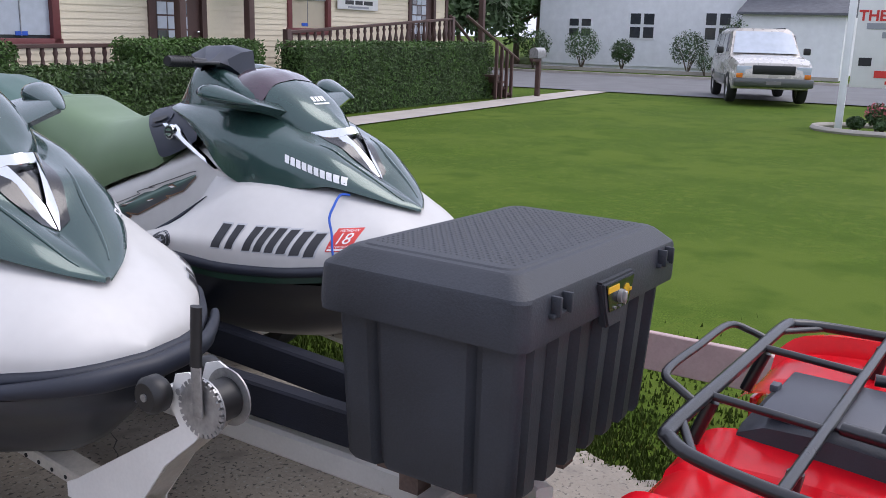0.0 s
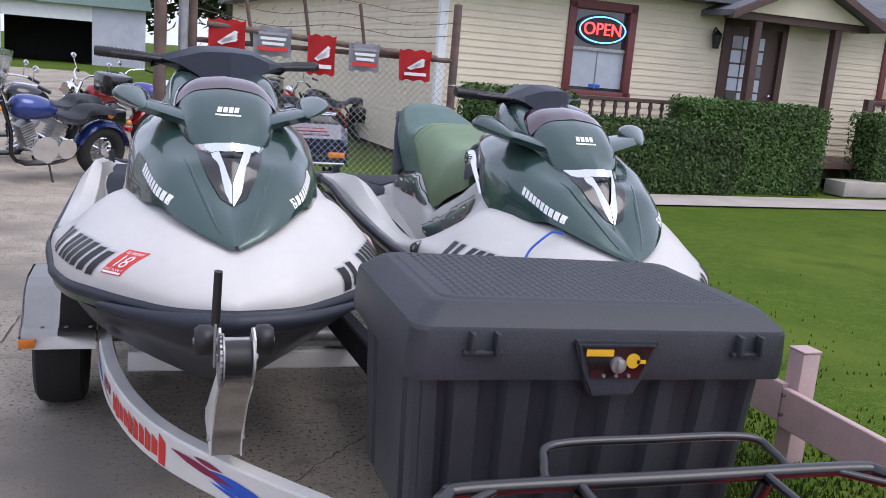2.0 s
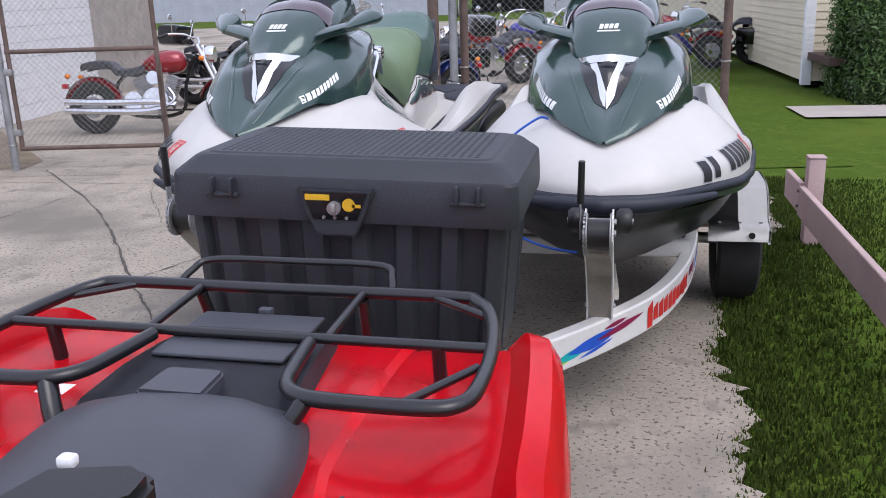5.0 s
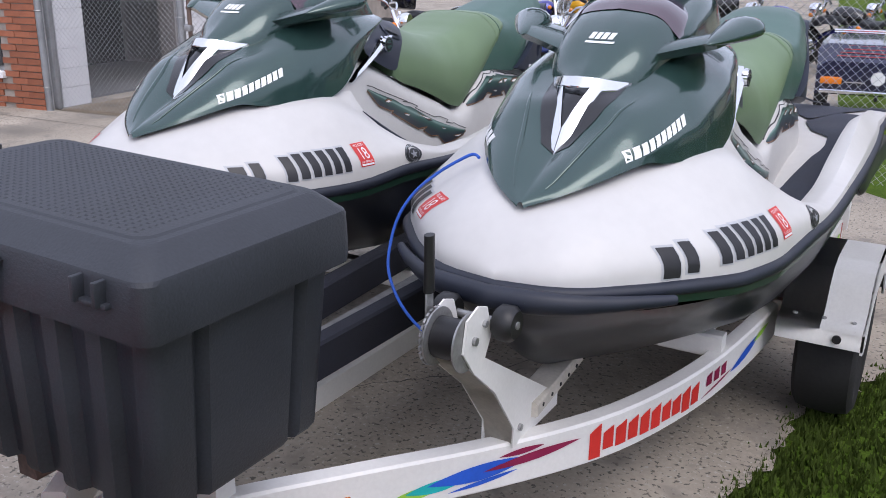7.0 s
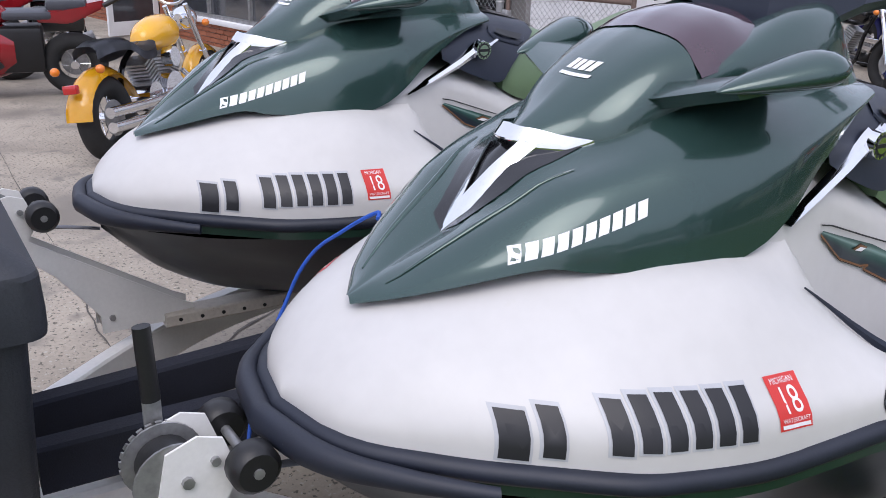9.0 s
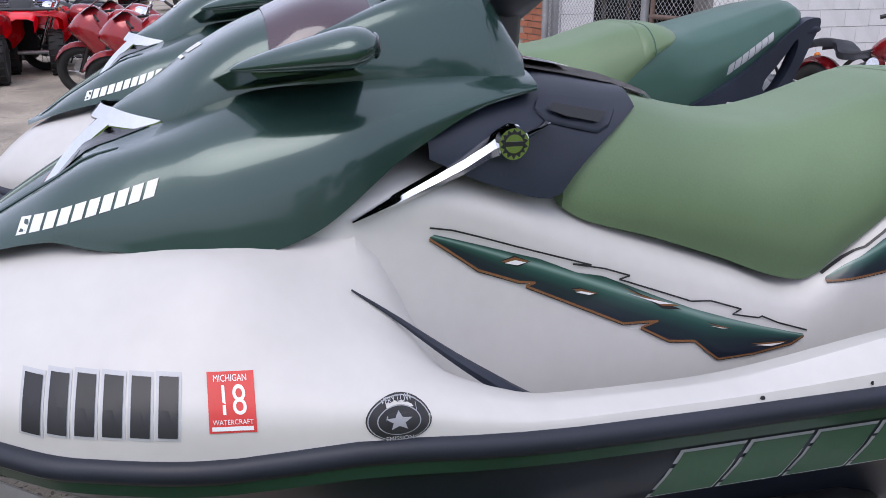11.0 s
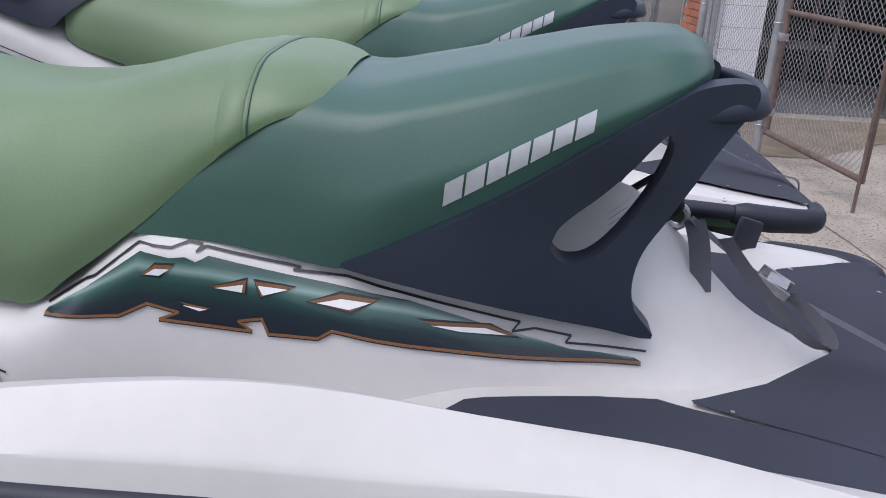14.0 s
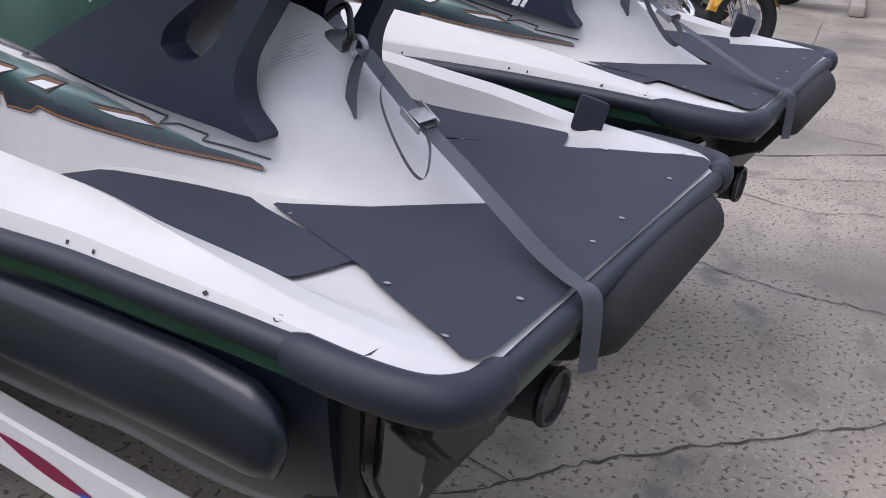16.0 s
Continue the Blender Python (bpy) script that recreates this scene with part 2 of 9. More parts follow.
M["galv"] = mat("galvanised_pipe", (0.36, 0.37, 0.38), 0.5, metal=0.6, var=0.2, scale=9, bump=0.15)
M["rust_pipe"] = mat("rusty_brown_pipe", (0.17, 0.12, 0.10), 0.75, metal=0.2, var=0.3, scale=9, bump=0.3)
M["banner_red"] = mat("red_banner_cloth", (0.62, 0.03, 0.035), 0.7, var=0.12, bump=0.05)
M["banner_grey"] = mat("printed_banner_cloth", (0.42, 0.42, 0.46), 0.7, var=0.2, scale=9, bump=0.05)
M["glass_dark"] = mat("window_glass_dark", (0.05, 0.055, 0.065), 0.06, var=0.2, bump=0.0, coat=1.0)
M["curtain"] = mat("pale_curtain", (0.45, 0.50, 0.56), 0.7, var=0.1, bump=0.0, coat=0.8)
M["neon_red"] = mat("neon_red", (1.0, 0.05, 0.05), 0.3, glow=3.0, var=0.0, bump=0)
M["neon_blue"] = mat("neon_blue", (0.15, 0.5, 1.0), 0.3, glow=2.0, var=0.0, bump=0)
M["silver_paint"] = mat("champagne_car_paint", (0.56, 0.52, 0.47), 0.25, metal=0.3, var=0.05, bump=0.0, coat=0.8)
M["pewter_paint"] = mat("dark_pewter_paint", (0.085, 0.09, 0.085), 0.3, metal=0.3, var=0.08, scale=2, bump=0.0, coat=0.5)
M["grey_paint"] = mat("grey_cladding", (0.19, 0.18, 0.175), 0.5, var=0.1, bump=0.03)
M["blue_paint"] = mat("metallic_blue", (0.02, 0.045, 0.22), 0.2, metal=0.3, var=0.1, bump=0.0, coat=0.8)
M["navy_paint"] = mat("dark_navy_paint", (0.012, 0.016, 0.055), 0.2, metal=0.2, var=0.1, bump=0.0, coat=0.8)
M["red_paint"] = mat("metallic_red", (0.30, 0.012, 0.018), 0.2, metal=0.25, var=0.1, bump=0.0, coat=0.8)
M["yellow_paint"] = mat("yellow_paint", (0.78, 0.40, 0.01), 0.22, var=0.06, bump=0.0, coat=0.8)
M["purple_paint"] = mat("purple_paint", (0.05, 0.05, 0.28), 0.2, metal=0.3, var=0.1, bump=0.0, coat=0.8)
M["flower"] = random_tint(mat("pink_flowers", (0.55, 0.16, 0.17), 0.7, var=0.2, bump=0.0), 0.4)
M["paper"] = mat("white_label", (0.75, 0.75, 0.74), 0.6, var=0.04, bump=0.0)
M["grey_ink"] = mat("grey_print", (0.30, 0.31, 0.34), 0.6, var=0.05, bump=0.0)

# ---- building helpers ----


def finish(bm, sharp=38):
    bmesh.ops.recalc_face_normals(bm, faces=bm.faces)
    lim = radians(sharp)
    for e in bm.edges:
        e.smooth = not (len(e.link_faces) == 2 and e.calc_face_angle(0) > lim)
    for fa in bm.faces:
        fa.smooth = True


def part(name, bm, material, parent, label="", sharp=38, m=None, clean=True):
    """Links a bmesh as one mesh object under a thing or a part."""
    if clean:
        finish(bm, sharp)
    me = bpy.data.meshes.new(name)
    bm.to_mesh(me)
    bm.free()
    me.materials.append(M[material] if isinstance(material, str) else material)
    ob = new(name, me)
    if parent is not None:
        ob.parent = parent
    if m is not None:
        ob.matrix_basis = m
    if label:
        tagged(ob, label)
    return ob


def thing(name, label, category, m=None, group="", kind=""):
    ob = new(name)
    ob.empty_display_size = 0.1
    if m is not None:
        ob.matrix_basis = m
    return tagged(ob, label, category, group, kind)


def single(name, bm, material, label, category, group="", kind="", m=None, sharp=38, clean=True):
    ob = part(name, bm, material, None, sharp=sharp, m=m, clean=clean)
    return tagged(ob, label, category, group, kind)


def B():
    return bmesh.new()


def box(bm, x0, x1, y0, y1, z0, z1, bev=0.0, m=None):
    r = bmesh.ops.create_cube(bm, size=1, matrix=Matrix.Translation(((x0 + x1) / 2, (y0 + y1) / 2, (z0 + z1) / 2)) @ Matrix.Diagonal((abs(x1 - x0), abs(y1 - y0), abs(z1 - z0), 1)))
    vs = r["verts"]
    if bev > 0:
        es = list({e for v in vs for e in v.link_edges})
        rb = bmesh.ops.bevel(bm, geom=es, offset=bev, segments=2, profile=0.5, affect="EDGES")
        vs = list({v for fa in rb["faces"] for v in fa.verts} | {v for v in vs if v.is_valid})
    if m is not None:
        bmesh.ops.transform(bm, matrix=m, verts=vs)
    return bm


def tube(bm, pts, r, seg=10, caps=True, close=False, flat=1.0):
    """A pipe along points; r may be a list. flat squeezes it upright."""
    pts = [Vector(p) for p in pts]
    n = len(pts)
    rs = r if isinstance(r, (list, tuple)) else [r] * n
    rings, up = [], None
    for i, p in enumerate(pts):
        a = pts[(i - 1) % n] if (close or i > 0) else p
        b = pts[(i + 1) % n] if (close or i < n - 1) else p
        d = (b - a)
        d = d.normalized() if d.length > 1e-9 else Vector((0, 0, 1))
        if up is None:
            up = Vector((0, 0, 1)) if abs(d.z) < 0.9 else Vector((1, 0, 0))
        s = d.cross(up)
        s = s.normalized() if s.length > 1e-6 else Vector((1, 0, 0))
        up = s.cross(d).normalized()
        rings.append([bm.verts.new(p + rs[i] * (math.cos(2 * math.pi * k / seg) * s + flat * math.sin(2 * math.pi * k / seg) * up)) for k in range(seg)])
    for i in range(n if close else n - 1):
        a, b = rings[i], rings[(i + 1) % n]
        for k in range(seg):
            bm.faces.new((a[k], a[(k + 1) % seg], b[(k + 1) % seg], b[k]))
    if caps and not close:
        bm.faces.new(rings[0][::-1])
        bm.faces.new(rings[-1])
    return bm


def arc(pts, n=6):
    """Points of a smooth line through the given ones."""
    P = [Vector(p) for p in pts]
    out = []
    for i in range(len(P) - 1):
        p0, p1, p2, p3 = P[max(i - 1, 0)], P[i], P[i + 1], P[min(i + 2, len(P) - 1)]
        for k in range(n):
            t = k / n
            out.append(0.5 * ((2 * p1) + (p2 - p0) * t + (2 * p0 - 5 * p1 + 4 * p2 - p3) * t * t + (3 * p1 - p0 - 3 * p2 + p3) * t ** 3))
    return out + [P[-1]]


def cyl(bm, p0, p1, r, seg=16, r2=None):
    return tube(bm, [p0, p1], [r, r if r2 is None else r2], seg)


def ell(bm, c, r, m=None, seg=16, rings=10):
    q = Matrix.Translation(c) @ (m or Matrix()) @ Matrix.Diagonal((*r, 1))
    bmesh.ops.create_uvsphere(bm, u_segments=seg, v_segments=rings, radius=1, matrix=q)
    return bm


def ring(bm, c, R, r, axis="x", seg=28, k=8, flat=1.0):
    pts = []
    for i in range(seg):
        a = 2 * math.pi * i / seg
        u, v = R * math.cos(a), R * math.sin(a)
        pts.append(Vector(c) + Vector({"x": (0, u, v), "y": (u, 0, v), "z": (u, v, 0)}[axis]))
    return torus_along(bm, pts, r, k, axis, flat)


def torus_along(bm, pts, r, k, axis, flat):
    n = len(pts)
    c = sum(pts, Vector()) / n
    ax = Vector({"x": (1, 0, 0), "y": (0, 1, 0), "z": (0, 0, 1)}[axis])
    rings = []
    for p in pts:
        o = (p - c).normalized()
        rings.append([bm.verts.new(p + r * math.cos(2 * math.pi * j / k) * o + r * flat * math.sin(2 * math.pi * j / k) * ax) for j in range(k)])
    for i in range(n):
        a, b = rings[i], rings[(i + 1) % n]
        for j in range(k):
            bm.faces.new((a[j], a[(j + 1) % k], b[(j + 1) % k], b[j]))
    return bm


def prism(bm, poly, d0, d1, axis="x"):
    """A flat outline drawn out along an axis: poly holds the other two coordinates in order."""
    def at(p, d):
        return {"x": (d, p[0], p[1]), "y": (p[0], d, p[1]), "z": (p[0], p[1], d)}[axis]
    a = [bm.verts.new(at(p, d0)) for p in poly]
    b = [bm.verts.new(at(p, d1)) for p in poly]
    n = len(poly)
    for i in range(n):
        bm.faces.new((a[i], a[(i + 1) % n], b[(i + 1) % n], b[i]))
    bm.faces.new(a[::-1])
    bm.faces.new(b)
    return bm


def grid(bm, rows, close=False):
    """Faces over rows of points."""
    vs = [[bm.verts.new(p) for p in row] for row in rows]
    for a, b in zip(vs, vs[1:]):
        k = len(a)
        for j in range(k if close else k - 1):
            q = (a[j], a[(j + 1) % k], b[(j + 1) % k], b[j])
            try:
                bm.faces.new(q)
            except ValueError:
                pass
    return vs


def smooth_keys(ys, table):
    """Values at ys from rows (y, v1, v2, ...), along a soft curve through them that does not overshoot."""
    T = np.array(table, float)
    x, v = T[:, 0], T[:, 1:]
    d = np.diff(v, axis=0) / np.diff(x)[:, None]
    t = np.zeros_like(v)
    t[1:-1] = np.where(d[:-1] * d[1:] > 0, 2 * d[:-1] * d[1:] / (d[:-1] + d[1:] + 1e-12 * np.sign(d[:-1] + d[1:] + 1e-30)), 0)
    t[0], t[-1] = d[0], d[-1]
    out = []
    for y in ys:
        i = int(np.clip(np.searchsorted(x, y) - 1, 0, len(x) - 2))
        h = x[i + 1] - x[i]
        s = np.clip((y - x[i]) / h, 0, 1)
        out.append((2 * s**3 - 3 * s**2 + 1) * v[i] + (s**3 - 2 * s**2 + s) * h * t[i] + (-2 * s**3 + 3 * s**2) * v[i + 1] + (s**3 - s**2) * h * t[i + 1])
    return np.array(out)


def bow_line(pts, n):
    """A soft section line through a few (s, z) points."""
    return [(p.x, p.z) for p in arc([(a, 0, b) for a, b in pts], n)]


def loft(bm, table, ys, npts, fine=3, cap_front=False, cap_back=False, crisp=None):
    """A skin that is alike on both sides of the middle. Each row: y, then s and z for each point from the outside to the middle."""
    V = smooth_keys(ys, table)
    rows = []
    for y, v in zip(ys, V):
        pts = [(v[2 * i], v[2 * i + 1]) for i in range(npts)]
        half = bow_line(pts, fine)
        c = crisp(y) if crisp else 0.0
        if c > 0:
            for k in range(len(half)):
                i, q = min(k // fine, npts - 2), k - fine * min(k // fine, npts - 2)
                f = q / fine
                f = f if q in (0, fine) else 0.1 if f < 0.4 else 0.9 if f > 0.6 else 0.5
                half[k] = tuple((1 - c) * half[k][n] + c * (pts[i][n] + (pts[i + 1][n] - pts[i][n]) * f) for n in (0, 1))
        right = [(max(s, 0.0), y, z) for s, z in half]
        left = [(-s, y, z) for s, _, z in right[::-1]]
        rows.append(right + left)
    vs = grid(bm, rows)
    if cap_front:
        bm.faces.new(vs[0])
    if cap_back:
        bm.faces.new(vs[-1][::-1])
    bmesh.ops.remove_doubles(bm, verts=bm.verts, dist=1e-5)
    bmesh.ops.dissolve_degenerate(bm, edges=bm.edges, dist=1e-6)
    return bm


def tree_of(ob):
    from mathutils.bvhtree import BVHTree
    me = ob.data
    return BVHTree.FromPolygons([v.co for v in me.vertices], [tuple(p.vertices) for p in me.polygons])


def flat_poly(bm, poly, step=0.03):
    """A flat outline in x, y, cut fine enough to be bent over a form."""
    vs = [bm.verts.new((a, b, 0)) for a, b in poly]
    bm.faces.new(vs)
    bmesh.ops.triangulate(bm, faces=bm.faces)
    xs, ys = [p[0] for p in poly], [p[1] for p in poly]
    for lo, hi, ax in ((min(xs), max(xs), 0), (min(ys), max(ys), 1)):
        k = int((hi - lo) / step)
        for i in range(1, k + 1):
            c = lo + (hi - lo) * i / (k + 1)
            co, no = ((c, 0, 0), (1, 0, 0)) if ax == 0 else ((0, c, 0), (0, 1, 0))
            bmesh.ops.bisect_plane(bm, geom=bm.verts[:] + bm.edges[:] + bm.faces[:], plane_co=co, plane_no=no)
    return bm


def lay(bm, place, trees, way, lift=0.0015, far=1.0):
    """Bends a flat outline over forms: place() gives a start point for each (x, y), from which it is dropped along way."""
    way = Vector(way).normalized()
    lost = []
    for v in bm.verts:
        o = Vector(place(v.co.x, v.co.y))
        best = None
        for t in trees:
            hit, no, _, d = t.ray_cast(o, way, far)
            if hit is not None and (best is None or d < best[1]):
                best = (hit - way * lift, d)
        if best is None:
            lost.append(v)
        else:
            v.co = best[0]
    if lost:
        bmesh.ops.delete(bm, geom=lost, context="VERTS")
    return bm


def text_mesh(words, size, depth=0.0, bold=0.0):
    cu = bpy.data.curves.new("words", "FONT")
    cu.offset = bold
    cu.body, cu.size, cu.extrude, cu.align_x, cu.align_y = words, size, depth, "CENTER", "CENTER"
    ob = bpy.data.objects.new("words", cu)
    scene.collection.objects.link(ob)
    dg = bpy.context.evaluated_depsgraph_get()
    me = bpy.data.meshes.new_from_object(ob.evaluated_get(dg))
    bpy.data.objects.remove(ob)
    bpy.data.curves.remove(cu)
    bm = bmesh.new()
    bm.from_mesh(me)
    bpy.data.meshes.remove(me)
    return bm


# the motorcycle shop, the cream shop, the street and the fence each stand at a slight angle of their own
SITE = pose(0.13, 0.05, 0, 0, 0, 7.5)
CREAM = pose(0, 0, 0, 0, 0, 4.5)
STREET = pose(0, 0, 0, 0, 0, 5.5)
YARD = pose(0, 0, 0, 0, 0, 4.1)
rng = random.Random(7)

# ---- ground ----


def sheet(name, poly, z, material, label, cat, cut=1.5):
    bm = B()
    bm.faces.new([bm.verts.new((a, b, z)) for a, b in poly])
    return single(name, bm, material, label, cat, kind="structure", clean=False)


def site(u, v, m=SITE):
    p = m @ Vector((u, v, 0))
    return (p.x, p.y)


NEAR = pose(0, 0, 0, 0, 0, -3.0)
BORDER = [(-3.5, 1.0), (-1.5, 1.08), (-0.7, 1.11), (-0.4, 1.16), (0.2, 1.14), (0.6, 1.10), (0.9, 1.07), (1.25, 1.08), (1.87, 1.27), (2.86, 1.5), (4.4, 1.5)]
ragged = random.Random(21)
EDGE = [(y, float(np.interp(y, [p[0] for p in BORDER], [p[1] for p in BORDER])) + 0.035 * math.sin(7.3 * y) + ragged.gauss(0, 0.022)) for y in np.arange(-3.5, 4.41, 0.045).tolist()]


sheet("ground", [(-400, -400), (400, -400), (400, 400), (-400, 400)], -0.012, "lawn", "wide mown ground reaching the horizon", "ground")
sheet("lot", [site(-60, -40), site(-1.0, -40), *(site(x, y, NEAR) for y, x in EDGE), site(1.3, 5.0), site(1.2, 40), site(-60, 40)], 0.0, "concrete", "old cracked grey concrete lot", "pavement")
sheet("sidewalk", [site(3.2, 7.3, CREAM), site(24, 7.3, CREAM), site(24, 8.25, CREAM), site(3.2, 8.25, CREAM)], 0.012, "concrete_pale", "pale concrete sidewalk", "pavement")
sheet("road", [site(24, -200, STREET), site(35, -200, STREET), site(35, 200, STREET), site(24, 200, STREET)], 0.02, "asphalt", "grey asphalt road", "road")
sheet("verge", [site(1.1, 4.4), site(3.0, 4.4), site(3.0, 7.3), site(1.1, 7.3)], -0.004, "lawn", "grass verge behind the fence post", "ground")


def crack(pts, w=0.02, seed=1, m=NEAR):
    """A ragged crack or joint in the slab, a thin filled strip."""
    r = random.Random(seed)
    P = arc([(*site(a, b, m), 0) for a, b in pts], 10)
    bm = B()
    rows = []
    for i, p in enumerate(P):
        d = (P[min(i + 1, len(P) - 1)] - P[max(i - 1, 0)]).normalized()
        n = Vector((-d.y, d.x, 0))
        o = n * r.uniform(-0.012, 0.012)
        k = w * r.uniform(0.15, 0.8) * 0.34
        rows.append([(p + o - n * k) + Vector((0, 0, 0.004)), (p + o + n * k) + Vector((0, 0, 0.004))])
    grid(bm, rows)
    return single("crack", bm, "crack", "dark ragged crack in the concrete", "crack", "cracks in the lot", "structure")


W = Matrix()
crack([(-4.6, 4.3), (-3.3, 3.0), (-2.59, 2.11), (-1.93, 1.21), (-1.68, 0.90), (-1.18, 0.23), (-0.4, -0.4), (0.5, -1.2)], 0.04, 2, W)
crack([(-2.0, 1.25), (-1.86, 1.6), (-1.67, 2.12), (-1.6, 2.8)], 0.02, 3, W)
crack([(-1.18, 0.23), (-0.85, 0.30), (-0.5, 0.45), (-0.2, 0.75)], 0.018, 4, W)
crack([(-6.5, 0.1), (-3.0, 0.05), (-1.51, 0.01), (-1.18, 0.02), (-0.7, 0.1)], 0.015, 5, W)
crack([(-7.5, 3.6), (-4.5, 3.75), (-3.7, 3.76), (-2.95, 3.77), (-2.2, 3.96), (-1.2, 4.1)], 0.02, 6, W)
crack([(-2.59, 2.11), (-2.24, 2.97), (-2.40, 3.35), (-2.2, 3.96)], 0.016, 7, W)
crack([(0.45, 2.66), (0.25, 2.81), (0.03, 2.98), (-0.27, 3.26), (-0.57, 3.56), (-1.0, 4.0)], 0.022, 8, W)
crack([(-1.45, 2.4), (-1.38, 2.75), (-1.31, 3.0), (-1.30, 3.26), (-1.31, 3.47), (-1.2, 4.1)], 0.018, 9, W)
crack([(-2.45, 2.5), (-2.67, 2.86), (-2.97, 3.29), (-3.2, 3.76)], 0.014, 10, W)
crack([(-3.9, 1.6), (-3.73, 2.75), (-3.68, 3.21), (-3.7, 3.76)], 0.016, 11, W)
crack([(-9, 2.0), (-5, 2.45), (-3.73, 2.75)], 0.014, 12, W)
crack([(-5.5, 3.95), (-4.6, 4.0), (-2.6, 4.3), (0.4, 4.75)], 0.016, 13, W)
crack([(-0.2, 0.75), (0.15, 1.2), (0.10, 1.9), (0.25, 2.81)], 0.014, 14, W)

# grass that can be told apart, near the walk
gr = random.Random(11)


def tufts(name, count, area, hmin, hmax, label, wide=0.006, edge=None):
    verts, faces = [], []
    n = 0
    while n < count:
        x, y = area(gr)
        h, a = gr.uniform(hmin, hmax), gr.uniform(0, math.pi)
        w = wide * gr.uniform(0.7, 1.6)
        dx, dy = math.cos(a) * w, math.sin(a) * w
        lx, ly = gr.uniform(-0.6, 0.6) * h, gr.uniform(-0.6, 0.6) * h
        i = len(verts)
        verts += [(x - dx, y - dy, -0.012), (x + dx, y + dy, -0.012), (x + lx, y + ly, h)]
        faces.append((i, i + 1, i + 2))
        n += 1
    me = bpy.data.meshes.new(name)
    me.from_pydata(verts, [], faces)
    me.materials.append(M["blade"])
    return tagged(new(name, me), label, "grass", kind="stuff")


def near_edge(r):
    y = r.uniform(-2.6, 4.4)
    e = np.interp(y, [a for a, _ in EDGE], [b for _, b in EDGE])
    return site(e + r.gauss(0, 0.035) + abs(r.gauss(0, 1)) ** 1.3 * 0.42, y, NEAR)


tufts("clover_grass", 32000, near_edge, 0.005, 0.024, "ragged grass and clover beside the trailer", 0.006)

# ---- the two watercraft ----
DECK = [
    # y, then s and z from the rail inwards
    (-0.125, 0.0, 0.862, 0.0, 0.866, 0.0, 0.870, 0.0, 0.874, 0.0, 0.878, 0.0, 0.880),
    (-0.10, 0.15, 0.862, 0.143, 0.878, 0.122, 0.890, 0.09, 0.898, 0.05, 0.902, 0.0, 0.904),
    (-0.05, 0.255, 0.862, 0.248, 0.892, 0.212, 0.920, 0.15, 0.940, 0.075, 0.950, 0.0, 0.952),
    (0.03, 0.345, 0.864, 0.337, 0.908, 0.29, 0.952, 0.21, 0.985, 0.11, 1.003, 0.0, 1.005),
    (0.12, 0.412, 0.866, 0.404, 0.918, 0.355, 0.968, 0.27, 1.012, 0.17, 1.038, 0.03, 1.040),
    (0.27, 0.495, 0.868, 0.486, 0.926, 0.435, 0.980, 0.355, 1.038, 0.27, 1.075, 0.14, 1.078),
    (0.50, 0.56, 0.876, 0.55, 0.930, 0.505, 0.975, 0.44, 1.040, 0.37, 1.085, 0.28, 1.095),
    (0.70, 0.565, 0.892, 0.556, 0.930, 0.515, 0.955, 0.44, 0.990, 0.36, 1.030, 0.28, 1.110),
    (0.85, 0.572, 0.885, 0.565, 0.907, 0.525, 0.925, 0.455, 0.922, 0.40, 0.895, 0.27, 0.880),
    (0.98, 0.576, 0.880, 0.570, 0.894, 0.53, 0.904, 0.47, 0.890, 0.425, 0.79, 0.25, 0.735),
    (1.20, 0.580, 0.880, 0.573, 0.894, 0.53, 0.901, 0.47, 0.888, 0.43, 0.77, 0.24, 0.715),
    (1.60, 0.580, 0.881, 0.572, 0.906, 0.525, 0.942, 0.46, 0.926, 0.43, 0.79, 0.23, 0.750),
    (2.05, 0.575, 0.890, 0.566, 0.925, 0.51, 0.993, 0.45, 0.978, 0.42, 0.865, 0.20, 0.835),
    (2.30, 0.565, 0.898, 0.556, 0.924, 0.50, 0.975, 0.44, 0.960, 0.41, 0.900, 0.15, 0.888),
    (2.55, 0.545, 0.897, 0.535, 0.918, 0.475, 0.953, 0.42, 0.938, 0.395, 0.890, 0.05, 0.884),
    (2.80, 0.515, 0.893, 0.507, 0.906, 0.45, 0.917, 0.39, 0.909, 0.365, 0.893, 0.0, 0.885),
    (2.95, 0.486, 0.886, 0.478, 0.893, 0.44, 0.898, 0.40, 0.895, 0.36, 0.889, 0.0, 0.884),
    (3.00, 0.468, 0.883, 0.460, 0.887, 0.42, 0.889, 0.38, 0.888, 0.35, 0.886, 0.0, 0.883),
    (3.03, 0.430, 0.880, 0.42, 0.882, 0.38, 0.884, 0.34, 0.883, 0.30, 0.882, 0.0, 0.880),
]
